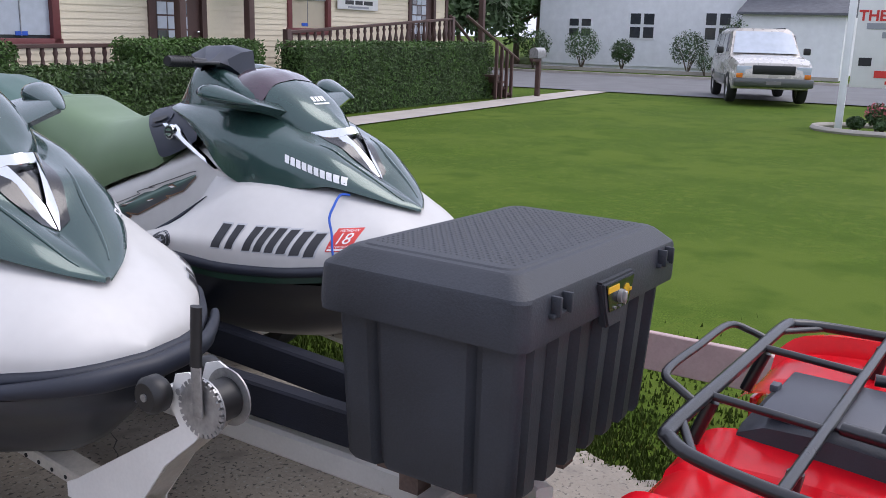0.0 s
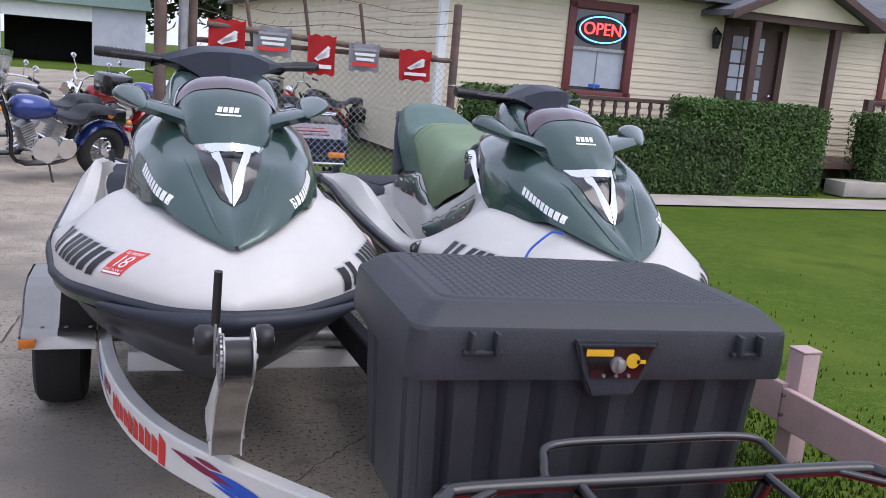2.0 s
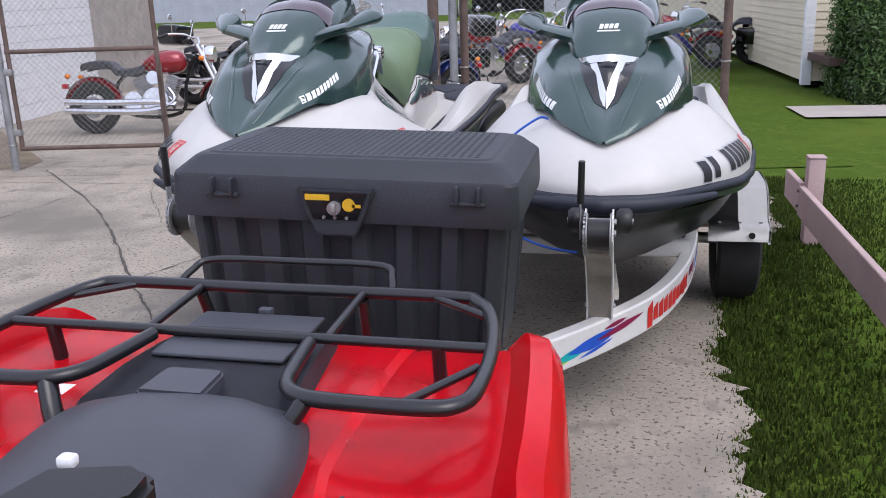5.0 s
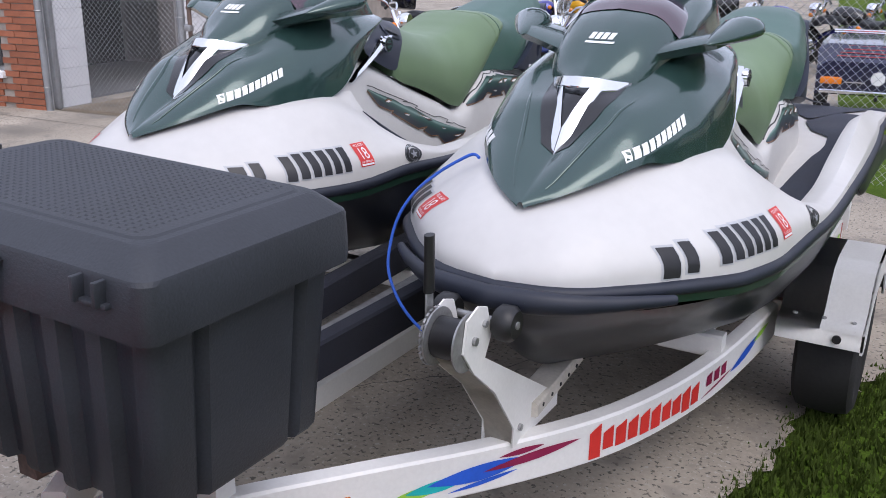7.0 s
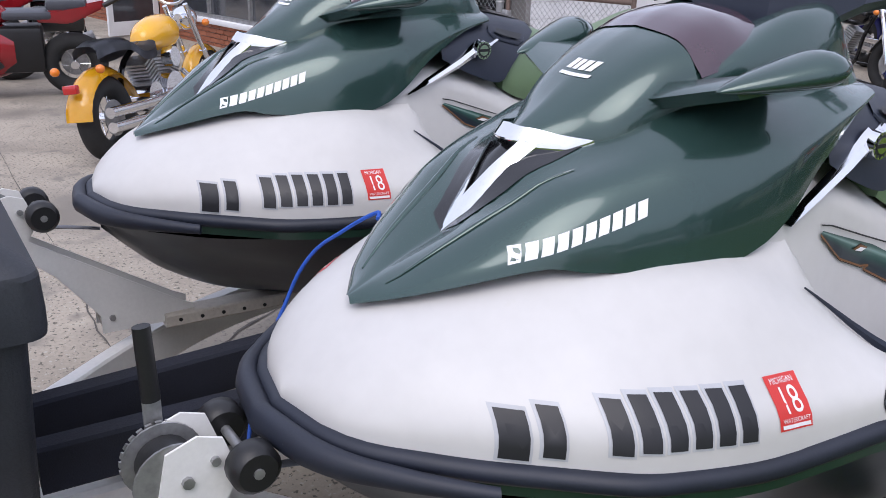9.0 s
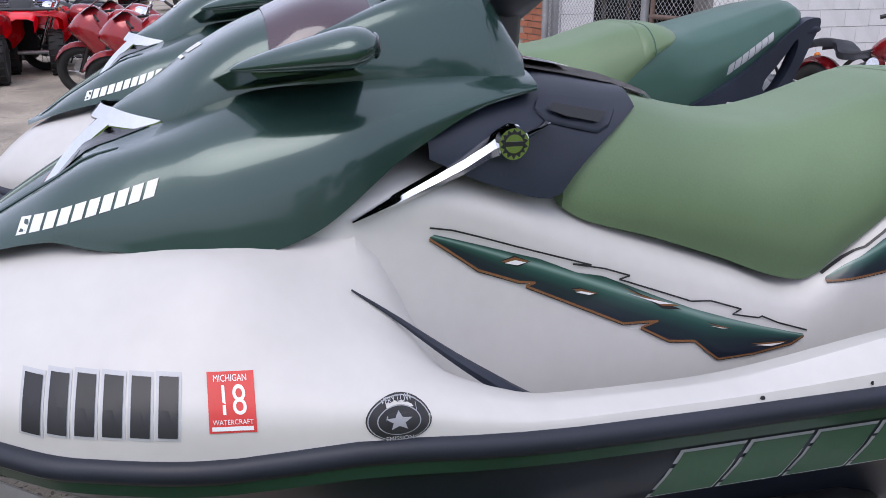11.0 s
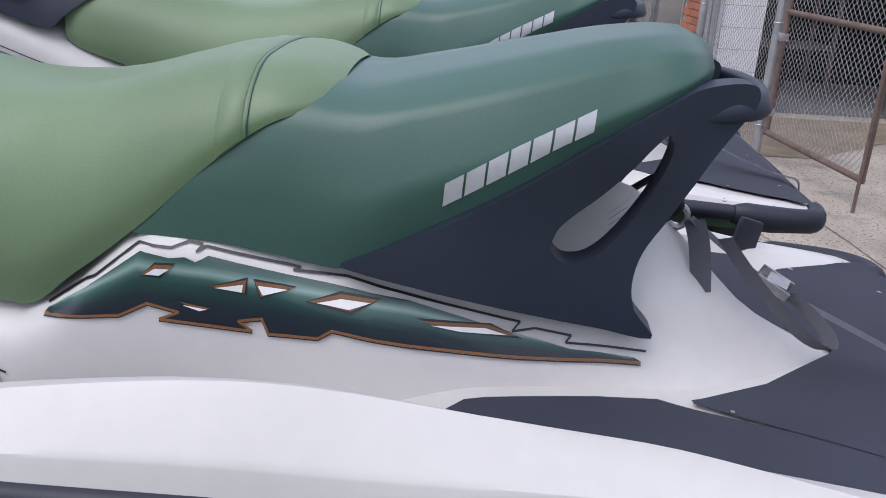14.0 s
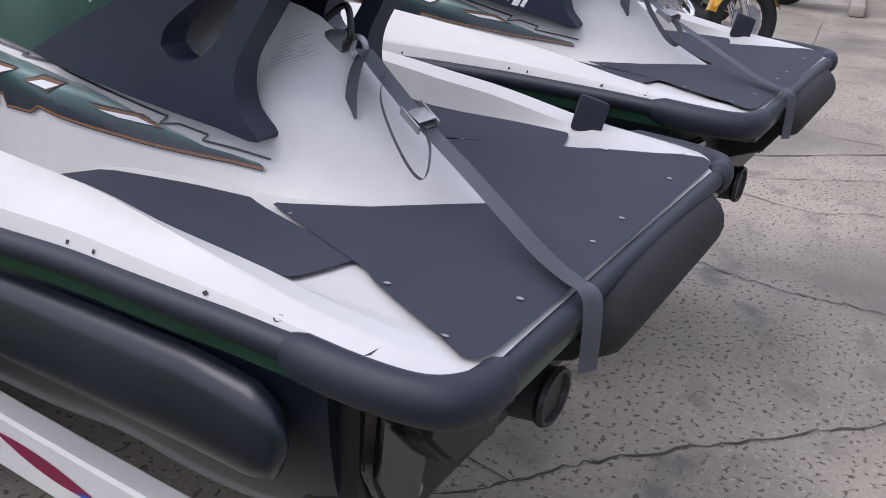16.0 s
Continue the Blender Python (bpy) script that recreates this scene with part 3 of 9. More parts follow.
PEDESTAL = [
    (0.50, 0.30, 1.04, 0.29, 1.07, 0.22, 1.10, 0.0, 1.12),
    (0.66, 0.315, 1.02, 0.30, 1.09, 0.25, 1.15, 0.0, 1.18),
    (0.80, 0.30, 0.90, 0.275, 1.07, 0.24, 1.165, 0.0, 1.20),
    (0.95, 0.275, 0.735, 0.25, 1.02, 0.226, 1.13, 0.0, 1.20),
    (1.20, 0.265, 0.705, 0.245, 0.93, 0.205, 1.045, 0.0, 1.12),
    (1.45, 0.255, 0.695, 0.243, 0.87, 0.197, 0.965, 0.0, 1.00),
    (1.60, 0.25, 0.690, 0.240, 0.84, 0.192, 0.915, 0.0, 0.96),
    (1.68, 0.245, 0.690, 0.232, 0.87, 0.195, 0.955, 0.0, 1.0),
    (1.82, 0.235, 0.695, 0.220, 0.95, 0.200, 1.055, 0.0, 1.10),
    (2.10, 0.222, 0.715, 0.203, 0.92, 0.168, 1.020, 0.0, 1.14),
    (2.40, 0.195, 0.815, 0.158, 0.93, 0.115, 1.01, 0.0, 1.13),
    (2.50, 0.17, 0.855, 0.130, 0.94, 0.10, 1.02, 0.0, 1.11),
    (2.58, 0.15, 0.874, 0.115, 0.925, 0.075, 1.0, 0.0, 1.05),
    (2.72, 0.095, 0.880, 0.07, 0.905, 0.04, 0.93, 0.0, 0.942),
    (2.85, 0.012, 0.885, 0.008, 0.887, 0.004, 0.889, 0.0, 0.891),
]
HOOD = [
    (0.0, 0.01, 1.004, 0.008, 1.010, 0.006, 1.014, 0.003, 1.016, 0.0, 1.016),
    (0.05, 0.10, 1.030, 0.085, 1.037, 0.055, 1.041, 0.025, 1.043, 0.0, 1.041),
    (0.12, 0.185, 1.058, 0.165, 1.076, 0.11, 1.088, 0.05, 1.084, 0.0, 1.072),
    (0.20, 0.255, 1.083, 0.235, 1.110, 0.165, 1.136, 0.075, 1.128, 0.0, 1.106),
    (0.25, 0.285, 1.092, 0.268, 1.127, 0.20, 1.164, 0.095, 1.160, 0.0, 1.164),
    (0.30, 0.303, 1.084, 0.284, 1.140, 0.220, 1.185, 0.115, 1.198, 0.0, 1.222),
    (0.36, 0.318, 1.082, 0.300, 1.150, 0.237, 1.204, 0.130, 1.218, 0.0, 1.258),
    (0.42, 0.328, 1.076, 0.309, 1.160, 0.250, 1.220, 0.140, 1.240, 0.0, 1.275),
    (0.50, 0.338, 1.072, 0.318, 1.172, 0.265, 1.238, 0.165, 1.275, 0.0, 1.300),
    (0.62, 0.326, 1.098, 0.308, 1.195, 0.268, 1.255, 0.17, 1.310, 0.0, 1.325),
    (0.80, 0.278, 1.206, 0.272, 1.252, 0.245, 1.285, 0.17, 1.325, 0.0, 1.340),
    (0.95, 0.232, 1.275, 0.232, 1.285, 0.21, 1.305, 0.15, 1.330, 0.0, 1.335),
    (1.05, 0.195, 1.292, 0.195, 1.298, 0.18, 1.308, 0.12, 1.322, 0.0, 1.325),
]
COWL = [
    (0.335, 0.045, 1.236, 0.04, 1.242, 0.022, 1.252, 0.0, 1.256),
    (0.37, 0.078, 1.225, 0.074, 1.246, 0.048, 1.268, 0.0, 1.280),
    (0.40, 0.108, 1.225, 0.102, 1.254, 0.068, 1.284, 0.0, 1.300),
    (0.44, 0.146, 1.230, 0.134, 1.276, 0.088, 1.314, 0.0, 1.329),
    (0.48, 0.160, 1.250, 0.148, 1.304, 0.095, 1.345, 0.0, 1.358),
    (0.56, 0.170, 1.270, 0.157, 1.342, 0.105, 1.390, 0.0, 1.404),
    (0.60, 0.174, 1.290, 0.160, 1.360, 0.107, 1.406, 0.0, 1.421),
]
SHIELD = [
    (0.60, 0.175, 1.350, 0.162, 1.364, 0.108, 1.408, 0.0, 1.424),
    (0.66, 0.172, 1.364, 0.155, 1.396, 0.10, 1.436, 0.0, 1.450),
    (0.72, 0.168, 1.374, 0.147, 1.411, 0.088, 1.449, 0.0, 1.462),
    (0.775, 0.165, 1.380, 0.142, 1.413, 0.08, 1.449, 0.0, 1.461),
]
DASH = [
    (0.58, 0.176, 1.27, 0.172, 1.31, 0.162, 1.345, 0.12, 1.36, 0.0, 1.37),
    (0.70, 0.188, 1.30, 0.186, 1.34, 0.172, 1.392, 0.12, 1.40, 0.0, 1.385),
    (0.86, 0.195, 1.31, 0.190, 1.36, 0.165, 1.440, 0.11, 1.455, 0.0, 1.40),
    (0.95, 0.190, 1.31, 0.180, 1.37, 0.155, 1.450, 0.10, 1.465, 0.0, 1.41),
    (1.04, 0.165, 1.31, 0.155, 1.33, 0.140, 1.350, 0.09, 1.36, 0.0, 1.36),
]
CONSOLE = [
    (0.84, 0.262, 1.195, 0.256, 1.215, 0.235, 1.235, 0.12, 1.26, 0.0, 1.27),
    (0.95, 0.250, 1.150, 0.243, 1.200, 0.215, 1.262, 0.14, 1.302, 0.0, 1.312),
    (1.07, 0.240, 1.120, 0.230, 1.170, 0.197, 1.254, 0.13, 1.302, 0.0, 1.317),
    (1.12, 0.224, 1.160, 0.214, 1.190, 0.186, 1.244, 0.125, 1.296, 0.0, 1.312),
    (1.20, 0.186, 1.212, 0.180, 1.222, 0.158, 1.246, 0.11, 1.282, 0.0, 1.296),
    (1.265, 0.134, 1.246, 0.130, 1.250, 0.118, 1.258, 0.085, 1.274, 0.0, 1.282),
]
SEAT_FRONT = [
    (1.10, 0.205, 1.095, 0.208, 1.13, 0.185, 1.21, 0.10, 1.280, 0.0, 1.298),
    (1.13, 0.213, 1.078, 0.216, 1.12, 0.19, 1.20, 0.105, 1.282, 0.0, 1.300),
    (1.28, 0.210, 1.035, 0.222, 1.09, 0.195, 1.175, 0.11, 1.250, 0.0, 1.266),
    (1.42, 0.205, 0.990, 0.222, 1.06, 0.195, 1.145, 0.115, 1.212, 0.0, 1.226),
    (1.56, 0.200, 0.942, 0.218, 1.02, 0.195, 1.12, 0.125, 1.192, 0.0, 1.206),
    (1.62, 0.198, 0.932, 0.216, 1.01, 0.195, 1.12, 0.13, 1.195, 0.0, 1.208),
    (1.70, 0.203, 0.985, 0.218, 1.05, 0.197, 1.14, 0.13, 1.210, 0.0, 1.222),
    (1.80, 0.208, 1.062, 0.214, 1.11, 0.192, 1.18, 0.128, 1.242, 0.0, 1.254),
    (1.90, 0.205, 1.150, 0.205, 1.18, 0.180, 1.227, 0.12, 1.272, 0.0, 1.282),
    (1.98, 0.192, 1.206, 0.189, 1.224, 0.164, 1.254, 0.11, 1.278, 0.0, 1.284),
    (2.03, 0.166, 1.226, 0.161, 1.237, 0.137, 1.256, 0.086, 1.271, 0.0, 1.277),
    (2.052, 0.13, 1.242, 0.125, 1.247, 0.105, 1.254, 0.06, 1.263, 0.0, 1.267),
]
SEAT_BACK = [
    (1.79, 0.206, 1.050, 0.204, 1.060, 0.18, 1.09, 0.10, 1.12, 0.0, 1.13),
    (1.88, 0.203, 1.050, 0.206, 1.130, 0.180, 1.206, 0.12, 1.254, 0.0, 1.264),
    (1.98, 0.197, 1.040, 0.203, 1.125, 0.182, 1.220, 0.112, 1.263, 0.0, 1.270),
    (2.07, 0.190, 1.030, 0.200, 1.11, 0.176, 1.214, 0.116, 1.252, 0.0, 1.261),
    (2.16, 0.182, 1.065, 0.194, 1.14, 0.166, 1.232, 0.108, 1.270, 0.0, 1.282),
    (2.30, 0.168, 1.135, 0.178, 1.19, 0.150, 1.270, 0.096, 1.306, 0.0, 1.317),
    (2.44, 0.148, 1.212, 0.156, 1.25, 0.130, 1.310, 0.084, 1.340, 0.0, 1.349),
    (2.52, 0.130, 1.262, 0.136, 1.29, 0.112, 1.330, 0.068, 1.350, 0.0, 1.356),
    (2.565, 0.09, 1.295, 0.092, 1.31, 0.07, 1.325, 0.04, 1.334, 0.0, 1.338),
]
HULL = [
    (-0.115, 0.0, 0.80, 0.0, 0.79, 0.0, 0.78, 0.0, 0.77, 0.0, 0.76),
    (-0.05, 0.24, 0.80, 0.14, 0.76, 0.09, 0.73, 0.045, 0.71, 0.0, 0.695),
    (0.05, 0.35, 0.80, 0.27, 0.745, 0.16, 0.69, 0.08, 0.645, 0.0, 0.61),
    (0.25, 0.475, 0.815, 0.385, 0.73, 0.25, 0.645, 0.13, 0.57, 0.0, 0.52),
    (0.55, 0.55, 0.835, 0.455, 0.71, 0.34, 0.595, 0.18, 0.515, 0.0, 0.465),
    (1.00, 0.560, 0.864, 0.545, 0.73, 0.40, 0.555, 0.20, 0.495, 0.0, 0.450),
    (2.00, 0.558, 0.870, 0.545, 0.73, 0.42, 0.545, 0.20, 0.490, 0.0, 0.450),
    (2.70, 0.51, 0.855, 0.480, 0.70, 0.40, 0.55, 0.20, 0.50, 0.0, 0.47),
    (2.90, 0.455, 0.842, 0.43, 0.67, 0.36, 0.56, 0.19, 0.51, 0.0, 0.49),
]


def rail_line(inset, drop, n=64):
    """The outline of the deck's edge, from one stern corner round the bow to the other."""
    ys = np.concatenate([-0.125 + 0.6 * np.linspace(0, 1, n // 2) ** 2, np.linspace(0.5, 3.03, n // 2)])
    V = smooth_keys(ys, DECK)
    half = [(v[0], y, v[1] - drop) for y, v in zip(ys, V)]
    out = []
    for i, (s, y, z) in enumerate(half):
        a, b = half[max(i - 1, 0)], half[min(i + 1, len(half) - 1)]
        t = Vector((b[0] - a[0], b[1] - a[1])).normalized() if i else Vector((1, 0))
        out.append((s + t.y * inset, y - t.x * inset, z))
    return [(-s, y, z) for s, y, z in out[::-1]][:-1] + out


def band(bm, upper, lower):
    grid(bm, [upper, lower])
    return bm


def letters(n, slant=0.12, gap=0.22, wide=1.0):
    """Plain slanted bars in the room of n letters, in a strip from 0 to 1 along and 0 to 1 up."""
    w = 1.0 / n
    return [[((i + gap / 2) * w, 0), ((i + 1 - gap / 2) * w, 0), ((i + 1 - gap / 2) * w + slant * w, 1), ((i + gap / 2) * w + slant * w, 1)] for i in range(n)]


def watercraft():
    ski = thing("jet_ski", "white and dark green jet ski with green seat on trailer bunks", "jet ski", pose(0.635, 0, 0), "jet skis on the trailer")
    ys = np.concatenate([np.linspace(-0.125, 0.3, 22), np.linspace(0.34, 3.03, 74)])
    deck = part("deck", loft(B(), DECK, ys, 6, 4, crisp=lambda y: 0.92 * float(np.interp(y, (0.75, 1.1), (0, 1)))), "gel_white", ski, "glossy white gelcoat deck", sharp=24)
    ped = part("pedestal", loft(B(), PEDESTAL, np.linspace(0.5, 2.85, 60), 4, 4), "gel_white", ski, "white moulded seat base", sharp=60)
    hood = part("hood", loft(B(), HOOD, np.linspace(0, 1.05, 44), 5, 4, cap_back=True), "green", ski, "metallic dark green hood", sharp=50)
    cowl = part("cowl", loft(B(), COWL, np.linspace(0.335, 0.60, 20), 4, 4), "green", ski, sharp=60)
    shield = part("windshield", loft(B(), SHIELD, np.linspace(0.60, 0.775, 12), 4, 4, cap_back=True), "smoke", ski, "small smoked plum windshield", sharp=60)
    dash = part("dash_cowl", loft(B(), DASH, np.linspace(0.58, 1.04, 24), 5, 3, cap_front=True, cap_back=True), "green", ski, sharp=60)
    console = part("console", loft(B(), CONSOLE, np.linspace(0.84, 1.265, 20), 5, 3, cap_back=True), "navy", ski, "navy plastic console ahead of the seat", sharp=60)
    seat = part("seat", loft(B(), SEAT_FRONT, np.linspace(1.10, 2.052, 60), 5, 4, cap_front=True), "seat_light", ski, "light green vinyl rider seat", sharp=60)
    rear = part("passenger_seat", loft(B(), SEAT_BACK, np.linspace(1.79, 2.565, 40), 5, 4, cap_front=True, cap_back=True, crisp=lambda y: 0.6 * float(np.interp(y, (2.0, 2.15), (0, 1)))), "seat_dark", ski, "dark green vinyl passenger seat", sharp=60)
    hull = part("hull", loft(B(), HULL, np.concatenate([np.linspace(-0.115, 0.3, 18), np.linspace(0.34, 2.9, 40)]), 5, 3, cap_back=True), "navy_hull", ski, "glossy navy hull", sharp=50)
    td, tp, th, tc, tco, ts, tr, tsd, tcw = (tree_of(o) for o in (deck, ped, hood, console, cowl, seat, rear, dash, hull))
    # edge: rubber moulding, green band below it
    bm = B()
    top, bot = rail_line(0.004, -0.004), rail_line(0.016, 0.003)
    mid, low, inn = rail_line(0.018, 0.017), rail_line(0.010, 0.027), rail_line(-0.02, 0.031)
    band(bm, rail_line(-0.010, -0.003), top); band(bm, top, bot); band(bm, bot, mid); band(bm, mid, low); band(bm, low, inn)
    bmesh.ops.remove_doubles(bm, verts=bm.verts, dist=1e-5)
    rail = part("bumper_rail", bm, "bumper", ski, "dark blue-grey rubber edge moulding", sharp=70)
    bm = B()
    band(bm, rail_line(0.007, 0.026), rail_line(0.001, 0.050)); band(bm, rail_line(0.001, 0.050), rail_line(-0.03, 0.055))
    bmesh.ops.remove_doubles(bm, verts=bm.verts, dist=1e-5)
    part("hull_band", bm, "green_dull", ski, "dark green band under the rail", sharp=60)
    # bow cap of the moulding
    bm = B()
    pts = [p for p in rail_line(0.034, 0.026) if p[1] < 0.06]
    tube(bm, pts, [0.010 + 0.013 * min(1, 3 * min(i, len(pts) - 1 - i) / len(pts)) for i in range(len(pts))], 10, flat=1.25)
    part("bow_bumper", bm, "bumper", rail, sharp=60)
    # stern corners and stern rail
    for q in (1, -1):
        bm = B()
        tube(bm, arc([(q * 0.506, 2.88, 0.876), (q * 0.496, 2.95, 0.872), (q * 0.474, 3.005, 0.869), (q * 0.43, 3.033, 0.868), (q * 0.37, 3.038, 0.868)], 6), [0.017 + 0.007 * min(1, 0.5 * min(i, 24 - i)) for i in range(25)], 12, flat=1.15)
        part("corner_bumper", bm, "bumper", rail, "thick rubber stern corner", sharp=60)
    bm = B()
    tube(bm, [(0.385 - 0.077 * i, 3.037, 0.870) for i in range(11)], 0.016, 12)
    part("stern_bumper", bm, "bumper", rail, sharp=60)
    bm = B()
    box(bm, -0.41, 0.41, 3.02, 3.040, 0.826, 0.852, 0.004)
    part("stern_band", bm, "green_dull", rail, "dark green band under the stern moulding")
    # transom and the fittings on it
    bm = B()
    box(bm, -0.42, 0.42, 2.84, 2.925, 0.53, 0.845, 0.02)
    transom = part("transom", bm, "black", ski)
    bm = B()
    tube(bm, arc([(-0.33, 3.035, 0.80), (-0.29, 3.055, 0.825), (-0.1, 3.062, 0.835), (0.10, 3.060, 0.83), (0.17, 3.04, 0.80)], 5), [0.014 + 0.015 * min(1, 0.34 * min(i, 20 - i)) for i in range(21)], 12, flat=1.5)
    part("boarding_pad", bm, "rubber", transom, "padded black stern step")
    for a in (-0.24, 0.08):
        bm = B()
        prism(bm, [(2.90, 0.70), (2.93, 0.66), (3.0, 0.70), (3.055, 0.80), (3.05, 0.84), (3.02, 0.83), (2.97, 0.76), (2.90, 0.75)], a - 0.03, a - 0.018, "x")
        bmesh.ops.bevel(bm, geom=bm.edges[:], offset=0.003, segments=1, affect="EDGES")
        for y, z in ((2.95, 0.71), (3.03, 0.80)):
            cyl(bm, (a - 0.018, y, z), (a - 0.010, y, z), 0.008, 8)
        part("step_bracket", bm, "black", transom)
    for q in (1, -1):
        bm = B()
        prism(bm, [(q * 0.30, 0.79), (q * 0.42, 0.80), (q * 0.43, 0.70), (q * 0.38, 0.60), (q * 0.33, 0.56), (q * 0.31, 0.66)], 2.925, 2.945, "y")
        bmesh.ops.bevel(bm, geom=bm.edges[:], offset=0.006, segments=2, affect="EDGES")
        part("transom_plate", bm, "black_gloss", transom)
    for s in (1, -1):
        bm = B()
        prism(bm, [(s * 0.17, 0.70), (s * 0.26, 0.70), (s * 0.36, 0.78), (s * 0.37, 0.74), (s * 0.30, 0.66), (s * 0.20, 0.64)], 2.93, 2.97, "y")
        bmesh.ops.bevel(bm, geom=bm.edges[:], offset=0.008, segments=2, affect="EDGES")
        part("trim_tab", bm, "black", transom)
    bm = B()
    cyl(bm, (0, 2.90, 0.575), (0, 2.96, 0.575), 0.055, 20, 0.046)
    ring(bm, (0, 2.96, 0.575), 0.046, 0.007, "y", 20, 6)
    part("jet_nozzle", bm, "black", transom)
    for s in (-1, 1):
        for k in range(3):
            bm = B()
            cyl(bm, (s * (0.30 + 0.05 * k), 2.92, 0.60 + 0.05 * k), (s * (0.30 + 0.05 * k), 2.935, 0.60 + 0.05 * k), 0.012, 10)
            part("bolt", bm, "steel", transom)
    # rounded stabilisers low on the sides
    for s in (1, -1):
        bm = B()
        rows = []
        for y, r in ((1.90, 0.10), (1.95, 0.55), (2.05, 0.85), (2.25, 1.0), (2.72, 1.0), (2.83, 0.92), (2.87, 0.7), (2.885, 0.12)):
            cx = np.interp(y, (1.95, 2.8), (0.555, 0.515))
            rows.append([(s * (cx + 0.030 * r * math.cos(a)), y, 0.752 + 0.074 * r * math.copysign(abs(math.sin(a)) ** 0.7, math.sin(a))) for a in np.linspace(0, 2 * math.pi, 14, endpoint=False)])
        vs = grid(bm, rows, close=True)
        bm.faces.new(vs[0]); bm.faces.new(vs[-1][::-1])
        part("side_stabiliser", bm, "navy_hull", hull, "rounded dark side stabiliser", sharp=60)
    # mats: stern platform and footwells
    def down(s, y):
        return (s, y, 1.02)
    def strip(poly, step=0.05):
        return flat_poly(B(), poly, step)
    P = [(0.0, 2.868), (0.012, 2.858), (0.12, 2.716), (0.170, 2.606), (0.178, 2.586), (0.186, 2.588), (0.279, 2.852), (0.288, 2.868), (0.342, 2.928), (0.408, 3.008), (0.398, 3.020), (0.37, 3.0245), (0.0, 3.0265)]
    mats = []
    for s in (1, -1):
        bm = lay(strip([(s * a, b) for a, b in P]), down, [td], (0, 0, -1), 0.007)
        mats.append(part("stern_mat", bm, "mat", ski, "charcoal non-slip platform mat", sharp=60))
        Q = [(0.27, 0.98), (0.41, 0.98), (0.415, 1.6), (0.405, 2.1), (0.39, 2.45), (0.378, 2.66), (0.362, 2.79), (0.350, 2.80), (0.268, 2.824), (0.256, 2.816), (0.192, 2.562), (0.184, 2.535), (0.20, 2.45), (0.222, 2.29), (0.228, 2.26), (0.29, 2.19), (0.30, 2.05), (0.27, 1.6)]
        bm = lay(flat_poly(B(), [(s * a, b) for a, b in Q], 0.06), lambda a, b: (a, b, 1.0), [td], (0, 0, -1), 0.006)
        part("footwell_mat", bm, "mat", ski, "charcoal footwell mat", sharp=60)
        if s < 0:
            bm = B()
            box(bm, -0.034, 0.034, -0.008, 0.008, -0.006, 0.062, 0.007, pose(s * 0.393, 2.822, 0.902, 0, -14, -60))
            part("cleat_cover", bm, "bumper", ski, "small black upright flap")
    for k in range(6):
        a = strip([(-0.16 + 0.055 * k, 2.915), (-0.125 + 0.055 * k, 2.915), (-0.125 + 0.055 * k, 2.955), (-0.16 + 0.055 * k, 2.955)])
        part("mat_lettering", lay(a, down, [td], (0, 0, -1), 0.0072), "mat", mats[0])
    for q in (1, -1):
        for a, b in ((0.385, 2.985), (0.30, 2.895), (0.20, 2.64), (0.25, 3.0), (0.05, 3.0)):
            bm = flat_poly(B(), [(q * a + 0.0035 * math.cos(n * math.pi / 4), b + 0.0035 * math.sin(n * math.pi / 4)) for n in range(8)], 0.05)
            part("mat_rivet", lay(bm, down, [td], (0, 0, -1), 0.009), "steel", mats[0 if q > 0 else 1])
    # seat band and seams
    bm = B()
    rows = []
    for y in (1.905, 1.91, 1.935, 1.94):
        v = smooth_keys([y], SEAT_FRONT)[0]
        half = bow_line([(v[2 * i], v[2 * i + 1]) for i in range(5)], 5)
        k = 0.0005 if y in (1.905, 1.94) else 0.0025
        rows.append([(s + (k if s > 0.03 else 0), y, z + k) for s, z in half] + [(-s - (k if s > 0.03 else 0), y, z + k) for s, z in half[::-1]][1:])
    grid(bm, rows)
    part("seat_welt", bm, "seat_light", seat, sharp=60)
    bm = B()
    v = smooth_keys([1.946], SEAT_FRONT)[0]
    half = bow_line([(v[2 * i], v[2 * i + 1]) for i in range(5)], 5)
    tube(bm, [(s + 0.001, 1.946, z) for s, z in half] + [(-s - 0.001, 1.946, z) for s, z in half[::-1]][1:], 0.0017, 6)
    part("seam", bm, "seat_dark", seat)
    # grab handle moulding behind the seat
    outer = [(2.075, 1.040), (2.18, 1.088), (2.285, 1.138), (2.40, 1.202), (2.50, 1.266), (2.55, 1.292), (2.615, 1.296), (2.625, 1.270), (2.60, 1.235), (2.56, 1.180), (2.52, 1.120), (2.490, 1.075), (2.481, 1.035), (2.490, 0.998), (2.520, 0.960), (2.42, 0.978), (2.29, 1.003), (2.18, 1.024)]
    hole = [(2.358, 1.080), (2.366, 1.102), (2.386, 1.121), (2.425, 1.149), (2.462, 1.181), (2.505, 1.226), (2.511, 1.196), (2.487, 1.143), (2.447, 1.090), (2.412, 1.064), (2.378, 1.062)]
    outer = [(p[0], p[1]) for p in arc([(a, b, 0) for a, b in outer], 4)]
    hole = [(p[0], p[1]) for p in arc([(a, b, 0) for a, b in hole + hole[:1]], 5)][:-1]
    ghost = thing("grab_handle", "", "")
    ghost.parent = ski
